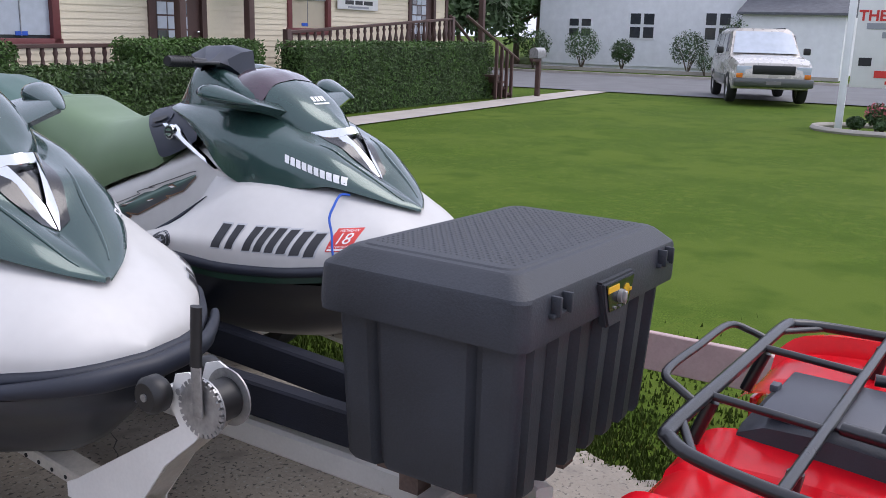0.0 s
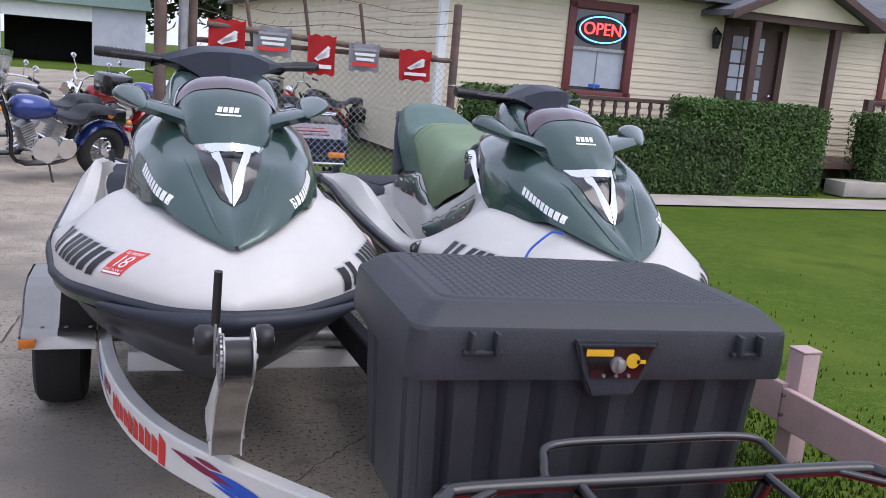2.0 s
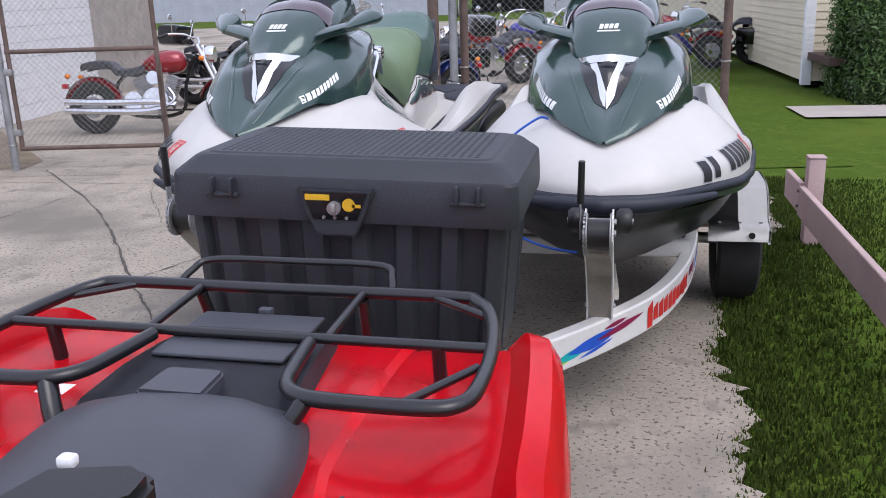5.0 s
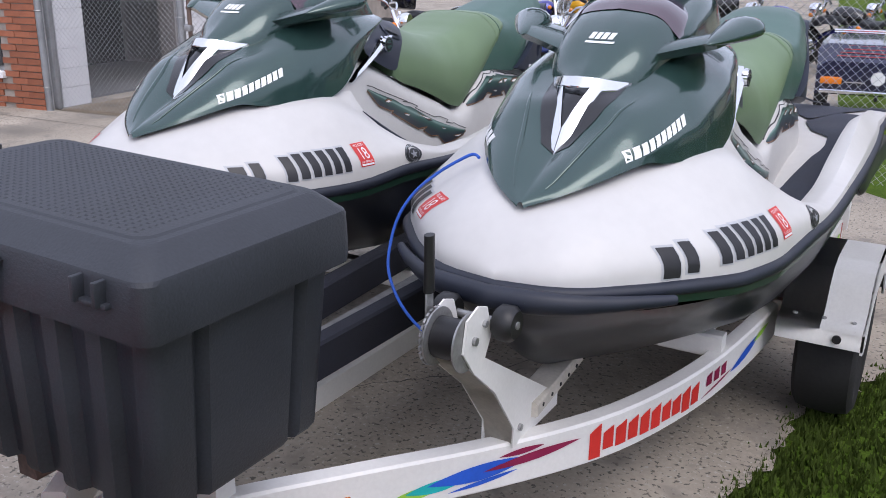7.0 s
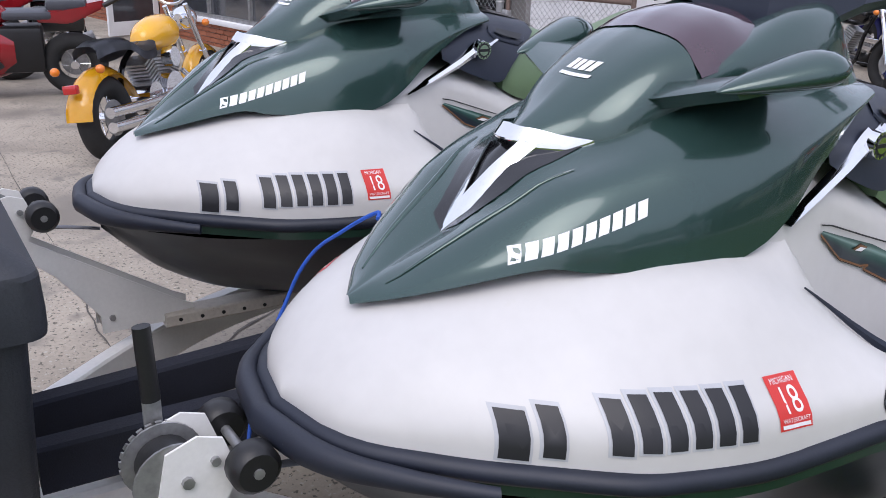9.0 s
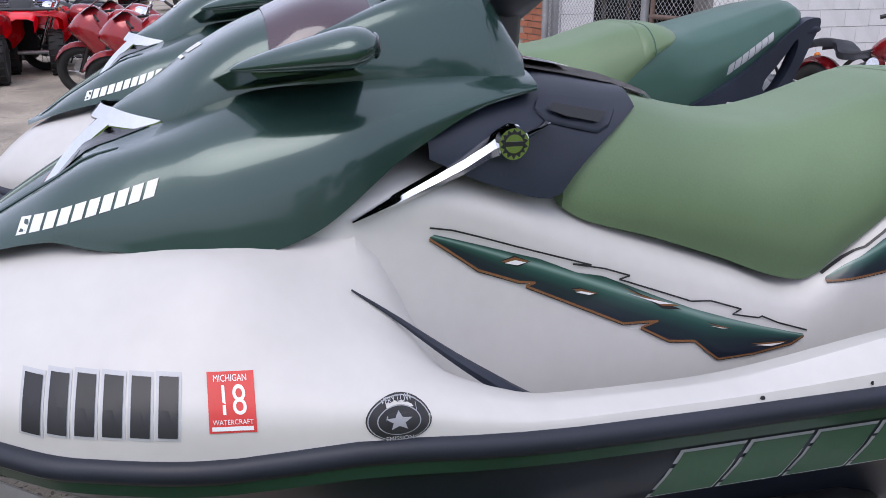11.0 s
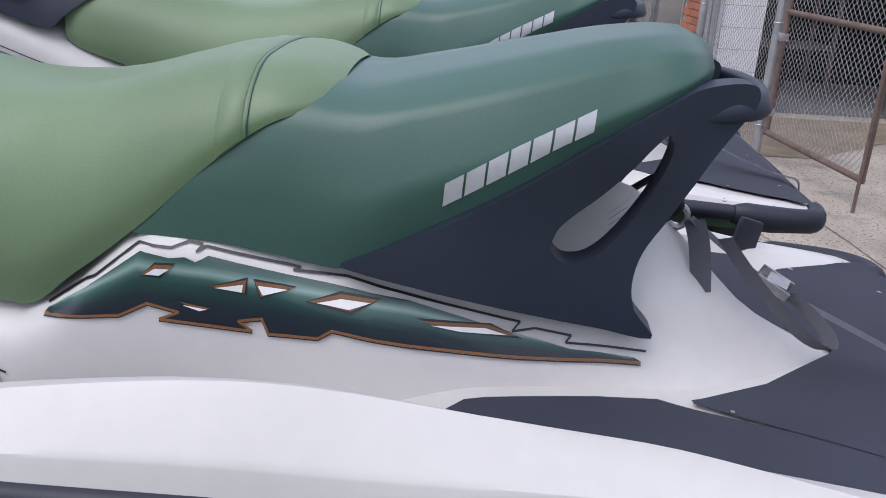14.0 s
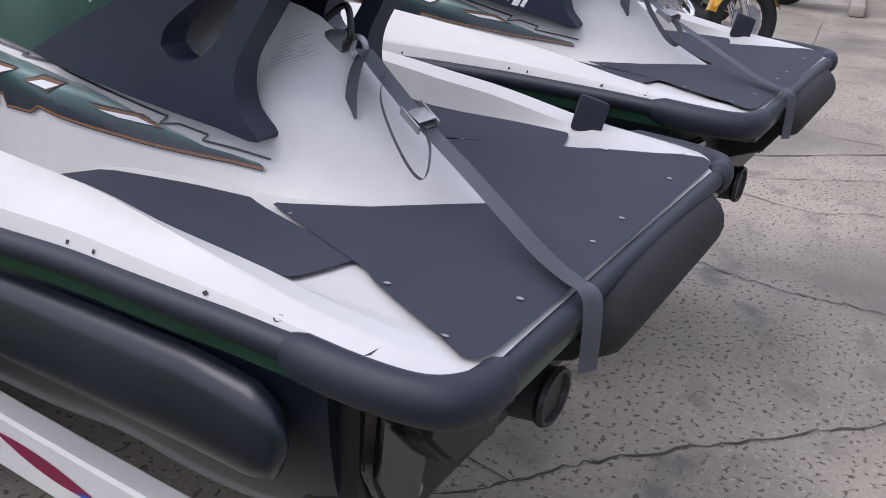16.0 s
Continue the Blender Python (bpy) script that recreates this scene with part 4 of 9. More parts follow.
    for s in (1, -1):
        bm = B()
        ov = [bm.verts.new((y, z, 0)) for y, z in outer]
        hv = [bm.verts.new((y, z, 0)) for y, z in hole]
        ed = [bm.edges.new((ov[i], ov[(i + 1) % len(ov)])) for i in range(len(ov))] + [bm.edges.new((hv[i], hv[(i + 1) % len(hv)])) for i in range(len(hv))]
        bmesh.ops.triangle_fill(bm, use_beauty=True, edges=ed)
        bmesh.ops.subdivide_edges(bm, edges=[e for e in bm.edges if e.calc_length() > 0.08], cuts=2, use_grid_fill=True)
        ext = bmesh.ops.extrude_face_region(bm, geom=bm.faces[:])
        inner = {v for v in ext["geom"] if isinstance(v, bmesh.types.BMVert)}
        for v in bm.verts:
            y, z = v.co.x, v.co.y
            w = np.interp(y, [2.05, 2.2, 2.4, 2.55, 2.66], [0.195, 0.192, 0.165, 0.135, 0.10]) + 0.02 * (1.16 - z)
            v.co = (s * (w + (0.012 if v not in inner else -0.03)), y, z)
        part("side_panel", bm, "navy", ghost, sharp=45)
    bm = B()
    rows = []
    P = arc([(-0.126, 2.46, 1.236), (-0.130, 2.53, 1.262), (-0.122, 2.595, 1.272), (-0.085, 2.642, 1.274), (0, 2.662, 1.274), (0.085, 2.642, 1.274), (0.122, 2.595, 1.272), (0.130, 2.53, 1.262), (0.126, 2.46, 1.236)], 5)
    for i, p in enumerate(P):
        d = P[min(i + 1, len(P) - 1)] - P[max(i - 1, 0)]
        n = Vector((d.y, -d.x, 0)).normalized()
        rows.append([p + n * a + Vector((0, 0, b)) for a, b in ((0.008, 0.008), (0.012, 0.002), (0.007, -0.016), (-0.010, -0.027), (-0.015, -0.020), (-0.005, 0.005), (0.001, 0.010))])
    vs = grid(bm, rows, close=True)
    bm.faces.new(vs[0]); bm.faces.new(vs[-1][::-1])
    part("handle_loop", bm, "navy", ghost, sharp=60)
    # chrome trim and intake at the nose
    def front(x, z):
        return (x, -0.2, z)
    def nose(poly, step=0.012, lift=0.006):
        bm = flat_poly(B(), poly, step)
        for v in bm.verts:
            x, z = v.co.x, v.co.y
            v.co = (x, 0.195 + 0.82 * (z - 1.097) + 7.3 * x * x - lift, z)
        return bm
    def cast_nose(poly, step, lift):
        return lay(flat_poly(B(), poly, step), front, [th, tco], (0, 1, 0), lift)
    part("intake", cast_nose([(-0.120, 1.238), (0.0, 1.258), (0.120, 1.238), (0.116, 1.215), (0.092, 1.172), (0.048, 1.118), (0.0, 1.098), (-0.048, 1.118), (-0.092, 1.172), (-0.116, 1.215)], 0.010, 0.004), "black_gloss", hood, "dark gloss intake panel")
    def chrome_piece(poly):
        bm = nose(poly, 0.012, 0.013)
        bmesh.ops.solidify(bm, geom=bm.faces[:], thickness=0.004)
        return bm
    trim = part("chrome_trim", chrome_piece([(-0.127, 1.243), (-0.06, 1.259), (0.0, 1.264), (0.06, 1.259), (0.127, 1.243), (0.108, 1.229), (0.070, 1.232), (0.046, 1.2405), (-0.046, 1.2405), (-0.070, 1.232), (-0.108, 1.229)]), "chrome", hood, "chrome V-shaped nose trim")
    for s in (1, -1):
        part("chrome_leg", chrome_piece([(s * 0.046, 1.2400), (s * 0.074, 1.2315), (s * 0.063, 1.205), (s * 0.036, 1.132), (s * 0.002, 1.094), (s * 0.002, 1.150)]), "chrome", trim)
    # raised creases on the hood
    for s in (1, -1):
        for a, b, r in ((0.05, 0.17, 0.008),):
            bm = B()
            pts = []
            for k in range(16):
                t = k / 15
                x, y = s * (a + (b - a) * t ** 0.8), 0.05 + 0.30 * t
                h = th.ray_cast((x, y, 1.6), (0, 0, -1))[0]
                if h is not None:
                    pts.append(h)
            tube(bm, pts, [r * (0.3 + 0.7 * math.sin(math.pi * (i + 0.5) / len(pts))) for i in range(len(pts))], 8, flat=0.6)
            part("crease", bm, "green", hood, sharp=60)
    # badge on the cowl
    for j, b in enumerate(letters(4, 0.3)):
        bm = lay(flat_poly(B(), [(-0.045 + 0.08 * x, 1.350 + 0.016 * y) for x, y in b], 0.02), front, [tco], (0, 1, 0), 0.002)
        part("badge_bar", bm, "white_vinyl", cowl)
    bm = lay(flat_poly(B(), [(-0.05, 1.340), (0.042, 1.340), (0.044, 1.345), (-0.048, 1.345)], 0.02), front, [tco], (0, 1, 0), 0.002)
    part("badge_bar", bm, "white_vinyl", cowl)
    # mirrors
    for s in (1, -1):
        bm = B()
        rows = []
        for t in np.linspace(0, 1, 18) ** 1.4:
            r = max(0.03, t ** 0.62 * math.sqrt(max(0.0, 1 - 0.8 * max(0.0, (t - 0.72) / 0.28) ** 2)))
            y, cx, cz = 0.53 + 0.215 * t, s * (0.285 + 0.02 * t), 1.345 + 0.036 * t
            rows.append([(cx + s * 0.072 * r * math.cos(a), y, cz + 0.043 * r * math.sin(a) * (1.0 if math.sin(a) > 0 else 0.75)) for a in np.linspace(0, 2 * math.pi, 16, endpoint=False)])
        vs = grid(bm, rows, close=True)
        bm.faces.new(vs[0]); bm.faces.new(vs[-1][::-1])
        mir = part("mirror", bm, "green", ski, "green teardrop mirror pod", sharp=50)
        bm = B()
        rows = []
        for t in np.linspace(0, 1, 10):
            w = 0.11 * (1 - t) + 0.05 * t
            cx, cz = s * (0.13 + 0.165 * t), 1.308 + 0.042 * t
            rows.append([(cx, 0.50 + 0.05 * t, cz + 0.002), (cx, 0.54 + 0.05 * t, cz + 0.03 - 0.008 * t), (cx, 0.48 + w + 0.16, cz + 0.03), (cx, 0.50 + w + 0.16, cz), (cx, 0.52 + 0.05 * t, cz - 0.018)])
        vs = grid(bm, rows, close=True)
        bm.faces.new(vs[0]); bm.faces.new(vs[-1][::-1])
        part("mirror_arm", bm, "green", mir, sharp=40)
        bm = B()
        ell(bm, (s * 0.305, 0.744, 1.382), (0.04, 0.006, 0.020))
        part("mirror_glass", bm, "glass_dark", mir)
    # console grips, medallion and spear
    for s in (1, -1):
        def side(y, z):
            return (s * 0.6, y, z)
        bm = lay(flat_poly(B(), [(1.045, 1.262), (1.062, 1.245), (1.10, 1.234), (1.165, 1.218), (1.19, 1.226), (1.215, 1.250), (1.20, 1.262), (1.075, 1.282), (1.055, 1.278)], 0.03), side, [tc], (-s, 0, 0), 0.006)
        bmesh.ops.solidify(bm, geom=bm.faces[:], thickness=0.006)
        grip = part("grip_pocket", bm, "navy", console)
        bm = lay(flat_poly(B(), [(1.066, 1.260), (1.10, 1.247), (1.165, 1.232), (1.19, 1.246), (1.08, 1.270)], 0.03), side, [tc], (-s, 0, 0), 0.015)
        part("pocket_recess", bm, "black", grip)
        rows = []
        for y, z, h in ((0.705, 1.117, 0.0015), (0.75, 1.130, 0.006), (0.80, 1.145, 0.010), (0.90, 1.181, 0.015), (0.945, 1.202, 0.018), (0.962, 1.210, 0.023), (0.984, 1.215, 0.029), (1.006, 1.216, 0.023), (1.018, 1.219, 0.008), (1.04, 1.230, 0.004), (1.062, 1.240, 0.001)):
            x = np.interp(y, (0.70, 0.80, 0.90, 0.985, 1.06), (0.296, 0.274, 0.258, 0.246, 0.222))
            rows.append([(s * (x - 0.012), y, z + h), (s * (x + 0.002), y, z + h * 0.7), (s * (x + 0.010), y, z), (s * (x + 0.004), y, z - h * 0.7), (s * (x - 0.010), y, z - h)])
        bm = B()
        grid(bm, rows)
        sp = part("chrome_spear", bm, "chrome", console, "chrome spear emblem", sharp=25)
        x = s * 0.246
        bm = B()
        cyl(bm, (x + s * 0.006, 0.984, 1.215), (x + s * 0.020, 0.984, 1.215), 0.029, 28, 0.026)
        med = part("medallion", bm, "chrome", sp)
        bm = B()
        prism(bm, [(0.984 + (0.025 if k % 2 else 0.019) * math.cos(math.pi * k / 14), 1.215 + (0.025 if k % 2 else 0.019) * math.sin(math.pi * k / 14)) for k in range(28)], x + s * 0.018, x + s * 0.0208, "x")
        part("medallion_relief", bm, "ink", med)
        bm = B()
        cyl(bm, (x + s * 0.018, 0.984, 1.215), (x + s * 0.0216, 0.984, 1.215), 0.016, 20)
        part("medallion_field", bm, "chrome", med)
        bm = B()
        box(bm, x + s * 0.018, x + s * 0.0226, 0.966, 1.002, 1.211, 1.219)
        part("medallion_relief", bm, "ink", med)
    # pad between console and seat with a printed warning
    bm = B()
    grid(bm, [[(w * k, y, z + 0.004 - 0.012 * abs(k)) for k in (-1, -0.5, 0, 0.5, 1)] for y, z, w in ((1.0, 1.335, 0.09), (1.06, 1.328, 0.09), (1.15, 1.312, 0.08), (1.25, 1.29, 0.065), (1.33, 1.262, 0.05), (1.36, 1.248, 0.03))])
    bmesh.ops.solidify(bm, geom=bm.faces[:], thickness=0.012)
    pad = part("steering_pad", bm, "grey_paint", ski, "grey plastic pad with warning print")
    bm = B()
    grid(bm, [[(w * k, y, z + 0.006) for k in (-0.8, 0, 0.8)] for y, z, w in ((1.03, 1.333, 0.08), (1.10, 1.322, 0.08), (1.17, 1.308, 0.07))])
    part("warning_label", bm, "paper", pad)
    for k in range(7):
        bm = B()
        y, z = 1.04 + 0.018 * k, 1.3405 - 0.0036 * k
        grid(bm, [[(-0.05, y, z), (0.05, y, z)], [(-0.05, y + 0.008, z - 0.0017), (0.05, y + 0.008, z - 0.0017)]])
        part("print_line", bm, "red_vinyl" if k == 3 else "grey_ink", pad)
    # registration: plain bars, edged; decal with the year
    for s in (1, -1):
        def side(y, z):
            return (s * 1.0, y, z)
        def bar(poly, lift, mt, name, owner):
            bm = lay(flat_poly(B(), poly, 0.02), lambda a, b: (s * 1.0, a, b), [td], (-s, 0, 0), lift)
            if len(bm.verts):
                part(name, bm, mt, owner)
            else:
                bm.free()
        # on one side the row reads towards the bow, on the other towards the stern
        row = [(0.074, 0.036), (0.126, 0.026)] + [(0.206 + 0.0372 * k, 0.026) for k in range(6)]
        if s < 0:
            row = [(0.465, 0.038), (0.415, 0.028)] + [(0.158 + 0.0385 * k, 0.027) for k in range(6)]
        for y0, w in row:
            z0 = float(np.interp(y0, (0.08, 0.17, 0.25, 0.43), (0.876, 0.892, 0.903, 0.909))) + (0.0 if s > 0 else 0.012)
            lean = 0.007 * s
            bar([(y0 - 0.004, z0 - 0.004), (y0 + w + 0.004, z0 - 0.004), (y0 + w + 0.004 + lean, z0 + 0.069), (y0 - 0.004 + lean, z0 + 0.069)], 0.0015, "ink_edge", "number_edge", deck)
            bar([(y0, z0), (y0 + w, z0), (y0 + w + lean, z0 + 0.065), (y0 + lean, z0 + 0.065)], 0.003, "ink", "number_bar", deck)
        sy, sz = (0.494, 0.946) if s > 0 else (0.100, 0.948)
        bar([(sy - 0.033, sz - 0.032), (sy + 0.031, sz - 0.032), (sy + 0.033, sz + 0.031), (sy - 0.031, sz + 0.031)], 0.002, "red_vinyl", "year_sticker", deck)
        bar([(sy - 0.029, sz - 0.029), (sy + 0.027, sz - 0.029), (sy + 0.027, sz - 0.024), (sy - 0.029, sz - 0.024)], 0.0032, "white_vinyl", "sticker_line", deck)
        for words, size, dz in (("MICHIGAN", 0.0095, 0.0245), ("WATERCRAFT", 0.0085, -0.019), ("18", 0.042, 0.002)):
            bm = text_mesh(words, size)
            for v in bm.verts:
                v.co = (sy + v.co.x * s, sz + dz + v.co.y, 0)
            part("sticker_number" if words == "18" else "sticker_line", lay(bm, lambda a, b: (s * 1.0, a, b), [td], (-s, 0, 0), 0.0034), "white_vinyl", deck)
        # round emission badge
        def disc(r, n=28, c=(0.722, 0.919)):
            return [(c[0] + 1.14 * r * math.cos(2 * math.pi * k / n), c[1] + 0.62 * r * math.sin(2 * math.pi * k / n)) for k in range(n)]
        bar(disc(0.042), 0.0015, "ink", "round_badge", deck)
        bar(disc(0.040), 0.002, "grey_ink", "badge_rim", deck)
        bar(disc(0.0385), 0.0023, "ink", "badge_band", deck)
        bar(disc(0.028), 0.0026, "grey_ink", "badge_rim", deck)
        bar(disc(0.0265), 0.0029, "ink", "badge_field", deck)
        star = [(0.722 + (0.020 if k % 2 == 0 else 0.009) * math.sin(math.pi * k / 5), 0.919 + 0.62 * (0.020 if k % 2 == 0 else 0.009) * math.cos(math.pi * k / 5)) for k in range(10)]
        bar(star, 0.0034, "grey_ink", "badge_star", deck)
        for words, dz in (("VERY LOW", 0.0215), ("EMISSION", -0.0215)):
            bm = text_mesh(words, 0.0095)
            for v in bm.verts:
                v.co = (0.722 + v.co.x * s, 0.919 + dz + v.co.y * 0.8, 0)
            part("badge_words", lay(bm, lambda a, b: (s * 1.0, a, b), [td], (-s, 0, 0), 0.0036), "ink_edge", deck)
        # name bars on the hood
        for b in letters(10, 0.25):
            poly = [(0.185 + 0.222 * x + 0.004 * z, 1.094 + 0.067 * x + 0.022 * z) for x, z in b]
            if s < 0:
                poly = poly[::-1]
            bm = lay(flat_poly(B(), poly, 0.02), side, [th], (-s, 0, 0), 0.002)
            part("name_bar", bm, "white_vinyl", hood)
        # name on the seat, in pale bars
        for b in letters(7, 0.35, 0.12):
            poly = [(2.206 + 0.197 * x - 0.008 * z, 1.121 + 0.103 * x + 0.025 * z) for x, z in b]
            bm = lay(flat_poly(B(), poly, 0.02), side, [tr], (-s, 0, 0), 0.0015)
            part("name_bar", bm, "ink_edge", rear)
        # outlined name on the hull
        for b in letters(6, 0.35, 0.12):
            for grow, lift, mt in ((0.004, 0.002, "ink_edge"), (0.0, 0.004, "hull_green")):
                cy, cz = sum(p[0] for p in b) / 4, 0.5
                poly = [(1.129 + 0.745 * p[0] + math.copysign(grow, p[0] - cy), 0.724 + 0.085 * p[1] + math.copysign(grow, p[1] - cz)) for p in b]
                bm = lay(flat_poly(B(), poly, 0.05), side, [tcw], (-s, 0, 0), lift)
                part("hull_name_bar" if mt == "hull_green" else "hull_name_edge", bm, mt, hull)
        # jagged graphics on the seat base
        lines = [(1.658, 0.934), (1.719, 0.976), (1.735, 0.984), (1.799, 1.035), (1.846, 1.034), (1.868, 1.042), (1.887, 1.040), (1.880, 1.031), (1.891, 1.038), (2.018, 1.018), (2.008, 1.015), (2.08, 1.011), (2.33, 0.963), (2.319, 0.952), (2.352, 0.955), (2.407, 0.945), (2.399, 0.937), (2.522, 0.924)]
        crest = [(1.662, 0.936), (1.72, 0.972), (1.805, 1.033), (1.845, 1.028), (1.866, 1.031), (1.881, 1.026), (1.897, 1.034), (2.002, 1.016), (2.057, 1.009), (2.169, 0.994), (2.293, 0.964), (2.407, 0.935), (2.504, 0.923)]
        foot = [(1.659, 0.932), (1.774, 0.946), (1.813, 0.966), (1.857, 0.958), (1.829, 0.946), (1.958, 0.942), (1.938, 0.954), (1.971, 0.960), (1.98, 0.94), (2.048, 0.942), (2.067, 0.954), (2.172, 0.942), (2.339, 0.928), (2.515, 0.918)]
        flecks = [[(1.808, 1.004), (1.827, 1.019), (1.852, 1.02), (1.833, 1.004)], [(1.901, 0.997), (1.95, 1.009), (1.948, 0.992)], [(1.961, 1.008), (2.013, 1.003), (1.97, 0.989)], [(2.034, 0.988), (2.075, 0.999), (2.127, 0.995), (2.09, 0.98)], [(2.187, 0.972), (2.286, 0.967), (2.329, 0.953), (2.242, 0.96)], [(1.857, 0.972), (1.901, 0.967), (1.887, 0.962)]]
        rear_print = (lines, crest, foot, flecks, [(1.66, 0.936), (1.80, 1.033), (1.90, 1.03), (2.17, 0.994), (2.5, 0.923)], [(1.66, 0.932), (1.80, 0.945), (2.07, 0.942), (2.5, 0.918)])
        lines = [(0.839, 1.088), (0.881, 1.08), (1.021, 1.038), (1.145, 1.001), (1.108, 1.006), (1.17, 0.993), (1.223, 0.976), (1.201, 0.972), (1.351, 0.921), (1.392, 0.918), (1.46, 0.897), (1.44, 0.89), (1.499, 0.878), (1.507, 0.88), (1.545, 0.864), (1.61, 0.845)]
        crest = [(0.847, 1.083), (0.932, 1.058), (1.045, 1.026), (1.117, 0.997), (1.167, 0.987), (1.205, 0.972), (1.282, 0.941), (1.355, 0.914), (1.436, 0.889), (1.506, 0.869), (1.601, 0.845)]
        foot = [(0.838, 1.079), (0.873, 1.057), (0.929, 1.02), (1.007, 0.994), (1.037, 0.99), (1.019, 0.986), (1.21, 0.905), (1.282, 0.902), (1.246, 0.894), (1.305, 0.865), (1.359, 0.86), (1.386, 0.838), (1.411, 0.818), (1.486, 0.82), (1.574, 0.83), (1.602, 0.843)]
        flecks = [[(0.972, 1.029), (0.997, 1.034), (1.024, 1.025), (1.002, 1.02)], [(1.107, 0.971), (1.123, 0.971), (1.157, 0.96), (1.141, 0.959)], [(1.198, 0.968), (1.243, 0.949), (1.325, 0.922), (1.289, 0.926)], [(1.385, 0.887), (1.433, 0.874), (1.416, 0.876)], [(1.482, 0.84), (1.566, 0.836), (1.528, 0.83)]]
        front_print = (lines, crest, foot, flecks, [(0.84, 1.085), (1.045, 1.026), (1.205, 0.972), (1.6, 0.846)], [(0.84, 1.072), (1.0, 0.99), (1.21, 0.90), (1.39, 0.83), (1.6, 0.83)])
        def stroke(pts, dz, w, mt, lift, name):
            bm = B()
            for (a0, b0), (a1, b1) in zip(pts, pts[1:]):
                d = Vector((a1 - a0, b1 - b0))
                k = max(1, int(d.length / 0.02))
                d.normalize()
                ox, oz = -d.y * w / 2, d.x * w / 2
                rows = [[(a0 + (a1 - a0) * i / k + q * ox, b0 + (b1 - b0) * i / k + q * oz + dz, 0) for q in (-1, 1)] for i in range(k + 1)]
                grid(bm, rows)
            part(name, lay(bm, side, [tp], (-s, 0, 0), lift), mt, ped)
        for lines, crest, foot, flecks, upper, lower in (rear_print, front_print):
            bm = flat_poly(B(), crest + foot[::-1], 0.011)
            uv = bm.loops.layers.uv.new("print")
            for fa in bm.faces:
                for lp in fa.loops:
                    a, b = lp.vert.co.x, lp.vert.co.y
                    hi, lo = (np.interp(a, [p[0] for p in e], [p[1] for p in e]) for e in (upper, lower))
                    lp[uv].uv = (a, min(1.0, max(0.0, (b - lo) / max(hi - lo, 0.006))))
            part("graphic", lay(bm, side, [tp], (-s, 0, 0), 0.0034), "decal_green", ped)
            stroke(lines, 0.006, 0.0028, "ink", 0.0036, "graphic_outline")
            stroke(foot, -0.0012, 0.0034, "gold", 0.0042, "graphic_edge")
            stroke(foot, -0.0040, 0.0016, "ink", 0.0040, "graphic_edge")
            for poly in flecks:
                cy, cz = sum(p[0] for p in poly) / len(poly), sum(p[1] for p in poly) / len(poly)
                for gy, gz, up, mt, lift in ((1.10, 1.35, 0.0, "ink", 0.0048), (1.0, 1.0, 0.0, "gold", 0.0055), (0.78, 0.62, -0.002, "white_vinyl", 0.0062)):
                    bm = lay(flat_poly(B(), [(cy + (a - cy) * gy, cz + up + (b - cz) * gz) for a, b in poly], 0.02), side, [tp], (-s, 0, 0), lift)
                    part("graphic_fleck", bm, mt, ped)
        # Navy tube along the slash, thicker towards its lower end.
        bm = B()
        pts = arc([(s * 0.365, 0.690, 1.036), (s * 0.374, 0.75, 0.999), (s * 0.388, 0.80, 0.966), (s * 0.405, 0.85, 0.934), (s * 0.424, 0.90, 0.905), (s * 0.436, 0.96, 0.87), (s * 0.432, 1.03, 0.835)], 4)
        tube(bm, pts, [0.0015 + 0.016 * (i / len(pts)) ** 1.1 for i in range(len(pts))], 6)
        part("footwell_slash", bm, "navy", deck, "dark navy slash between bow deck and seat base")
        # scuffs where the gelcoat has chipped
        r2 = random.Random(5)
        for k in range(9):
            y = (1.3, 1.5, 1.72, 2.5, 2.75, 2.86, 2.95, 2.55, 2.2)[k]
            v = smooth_keys([y], DECK)[0]
            a = [(y + (0.002 + 0.004 * r2.random()) * math.cos(q), v[1] + 0.010 + 0.003 * math.sin(q)) for q in np.linspace(0, 5.4, 6)]
            bar(a, 0.0016, "ink", "chip", deck)
    # tie ring, strap and cam buckle
    bm = B()
    ring(bm, (0, 2.572, 1.075), 0.016, 0.005, "x", 20, 8)
    cyl(bm, (0, 2.50, 1.08), (0, 2.553, 1.08), 0.017, 14)
    part("tow_ring", bm, "steel", ski)
    # printed label on the seat base
    TL, TR, BR, BL = (2.452, 1.084), (2.490, 1.102), (2.531, 1.066), (2.456, 1.034)
    def on_label(u, v):
        return tuple((TL[n] * (1 - u) + TR[n] * u) * (1 - v) + (BL[n] * (1 - u) + BR[n] * u) * v for n in (0, 1))
    for k in range(9):
        v, w, e = (k + 0.3) / 9, 0.022 if k not in (0, 8) else 0.012, (0.92, 0.7, 0.95, 0.55, 0.45, 0.9, 0.8, 0.95, 1.0)[k]
        bm = lay(flat_poly(B(), [on_label(0.05, v), on_label(e, v), on_label(e, v + w), on_label(0.05, v + w)], 0.03), lambda y, z: (0.6, y, z), [tp], (-1, 0, 0), 0.0015)
        part("print_line", bm, "grey_ink", ped)
    # steering
    bars = new("handlebar")
    bars.parent = ski
    bars.matrix_basis = pose(0, 0.98, 1.40, 0, 0, 34)
    bm = B()
    rows = []
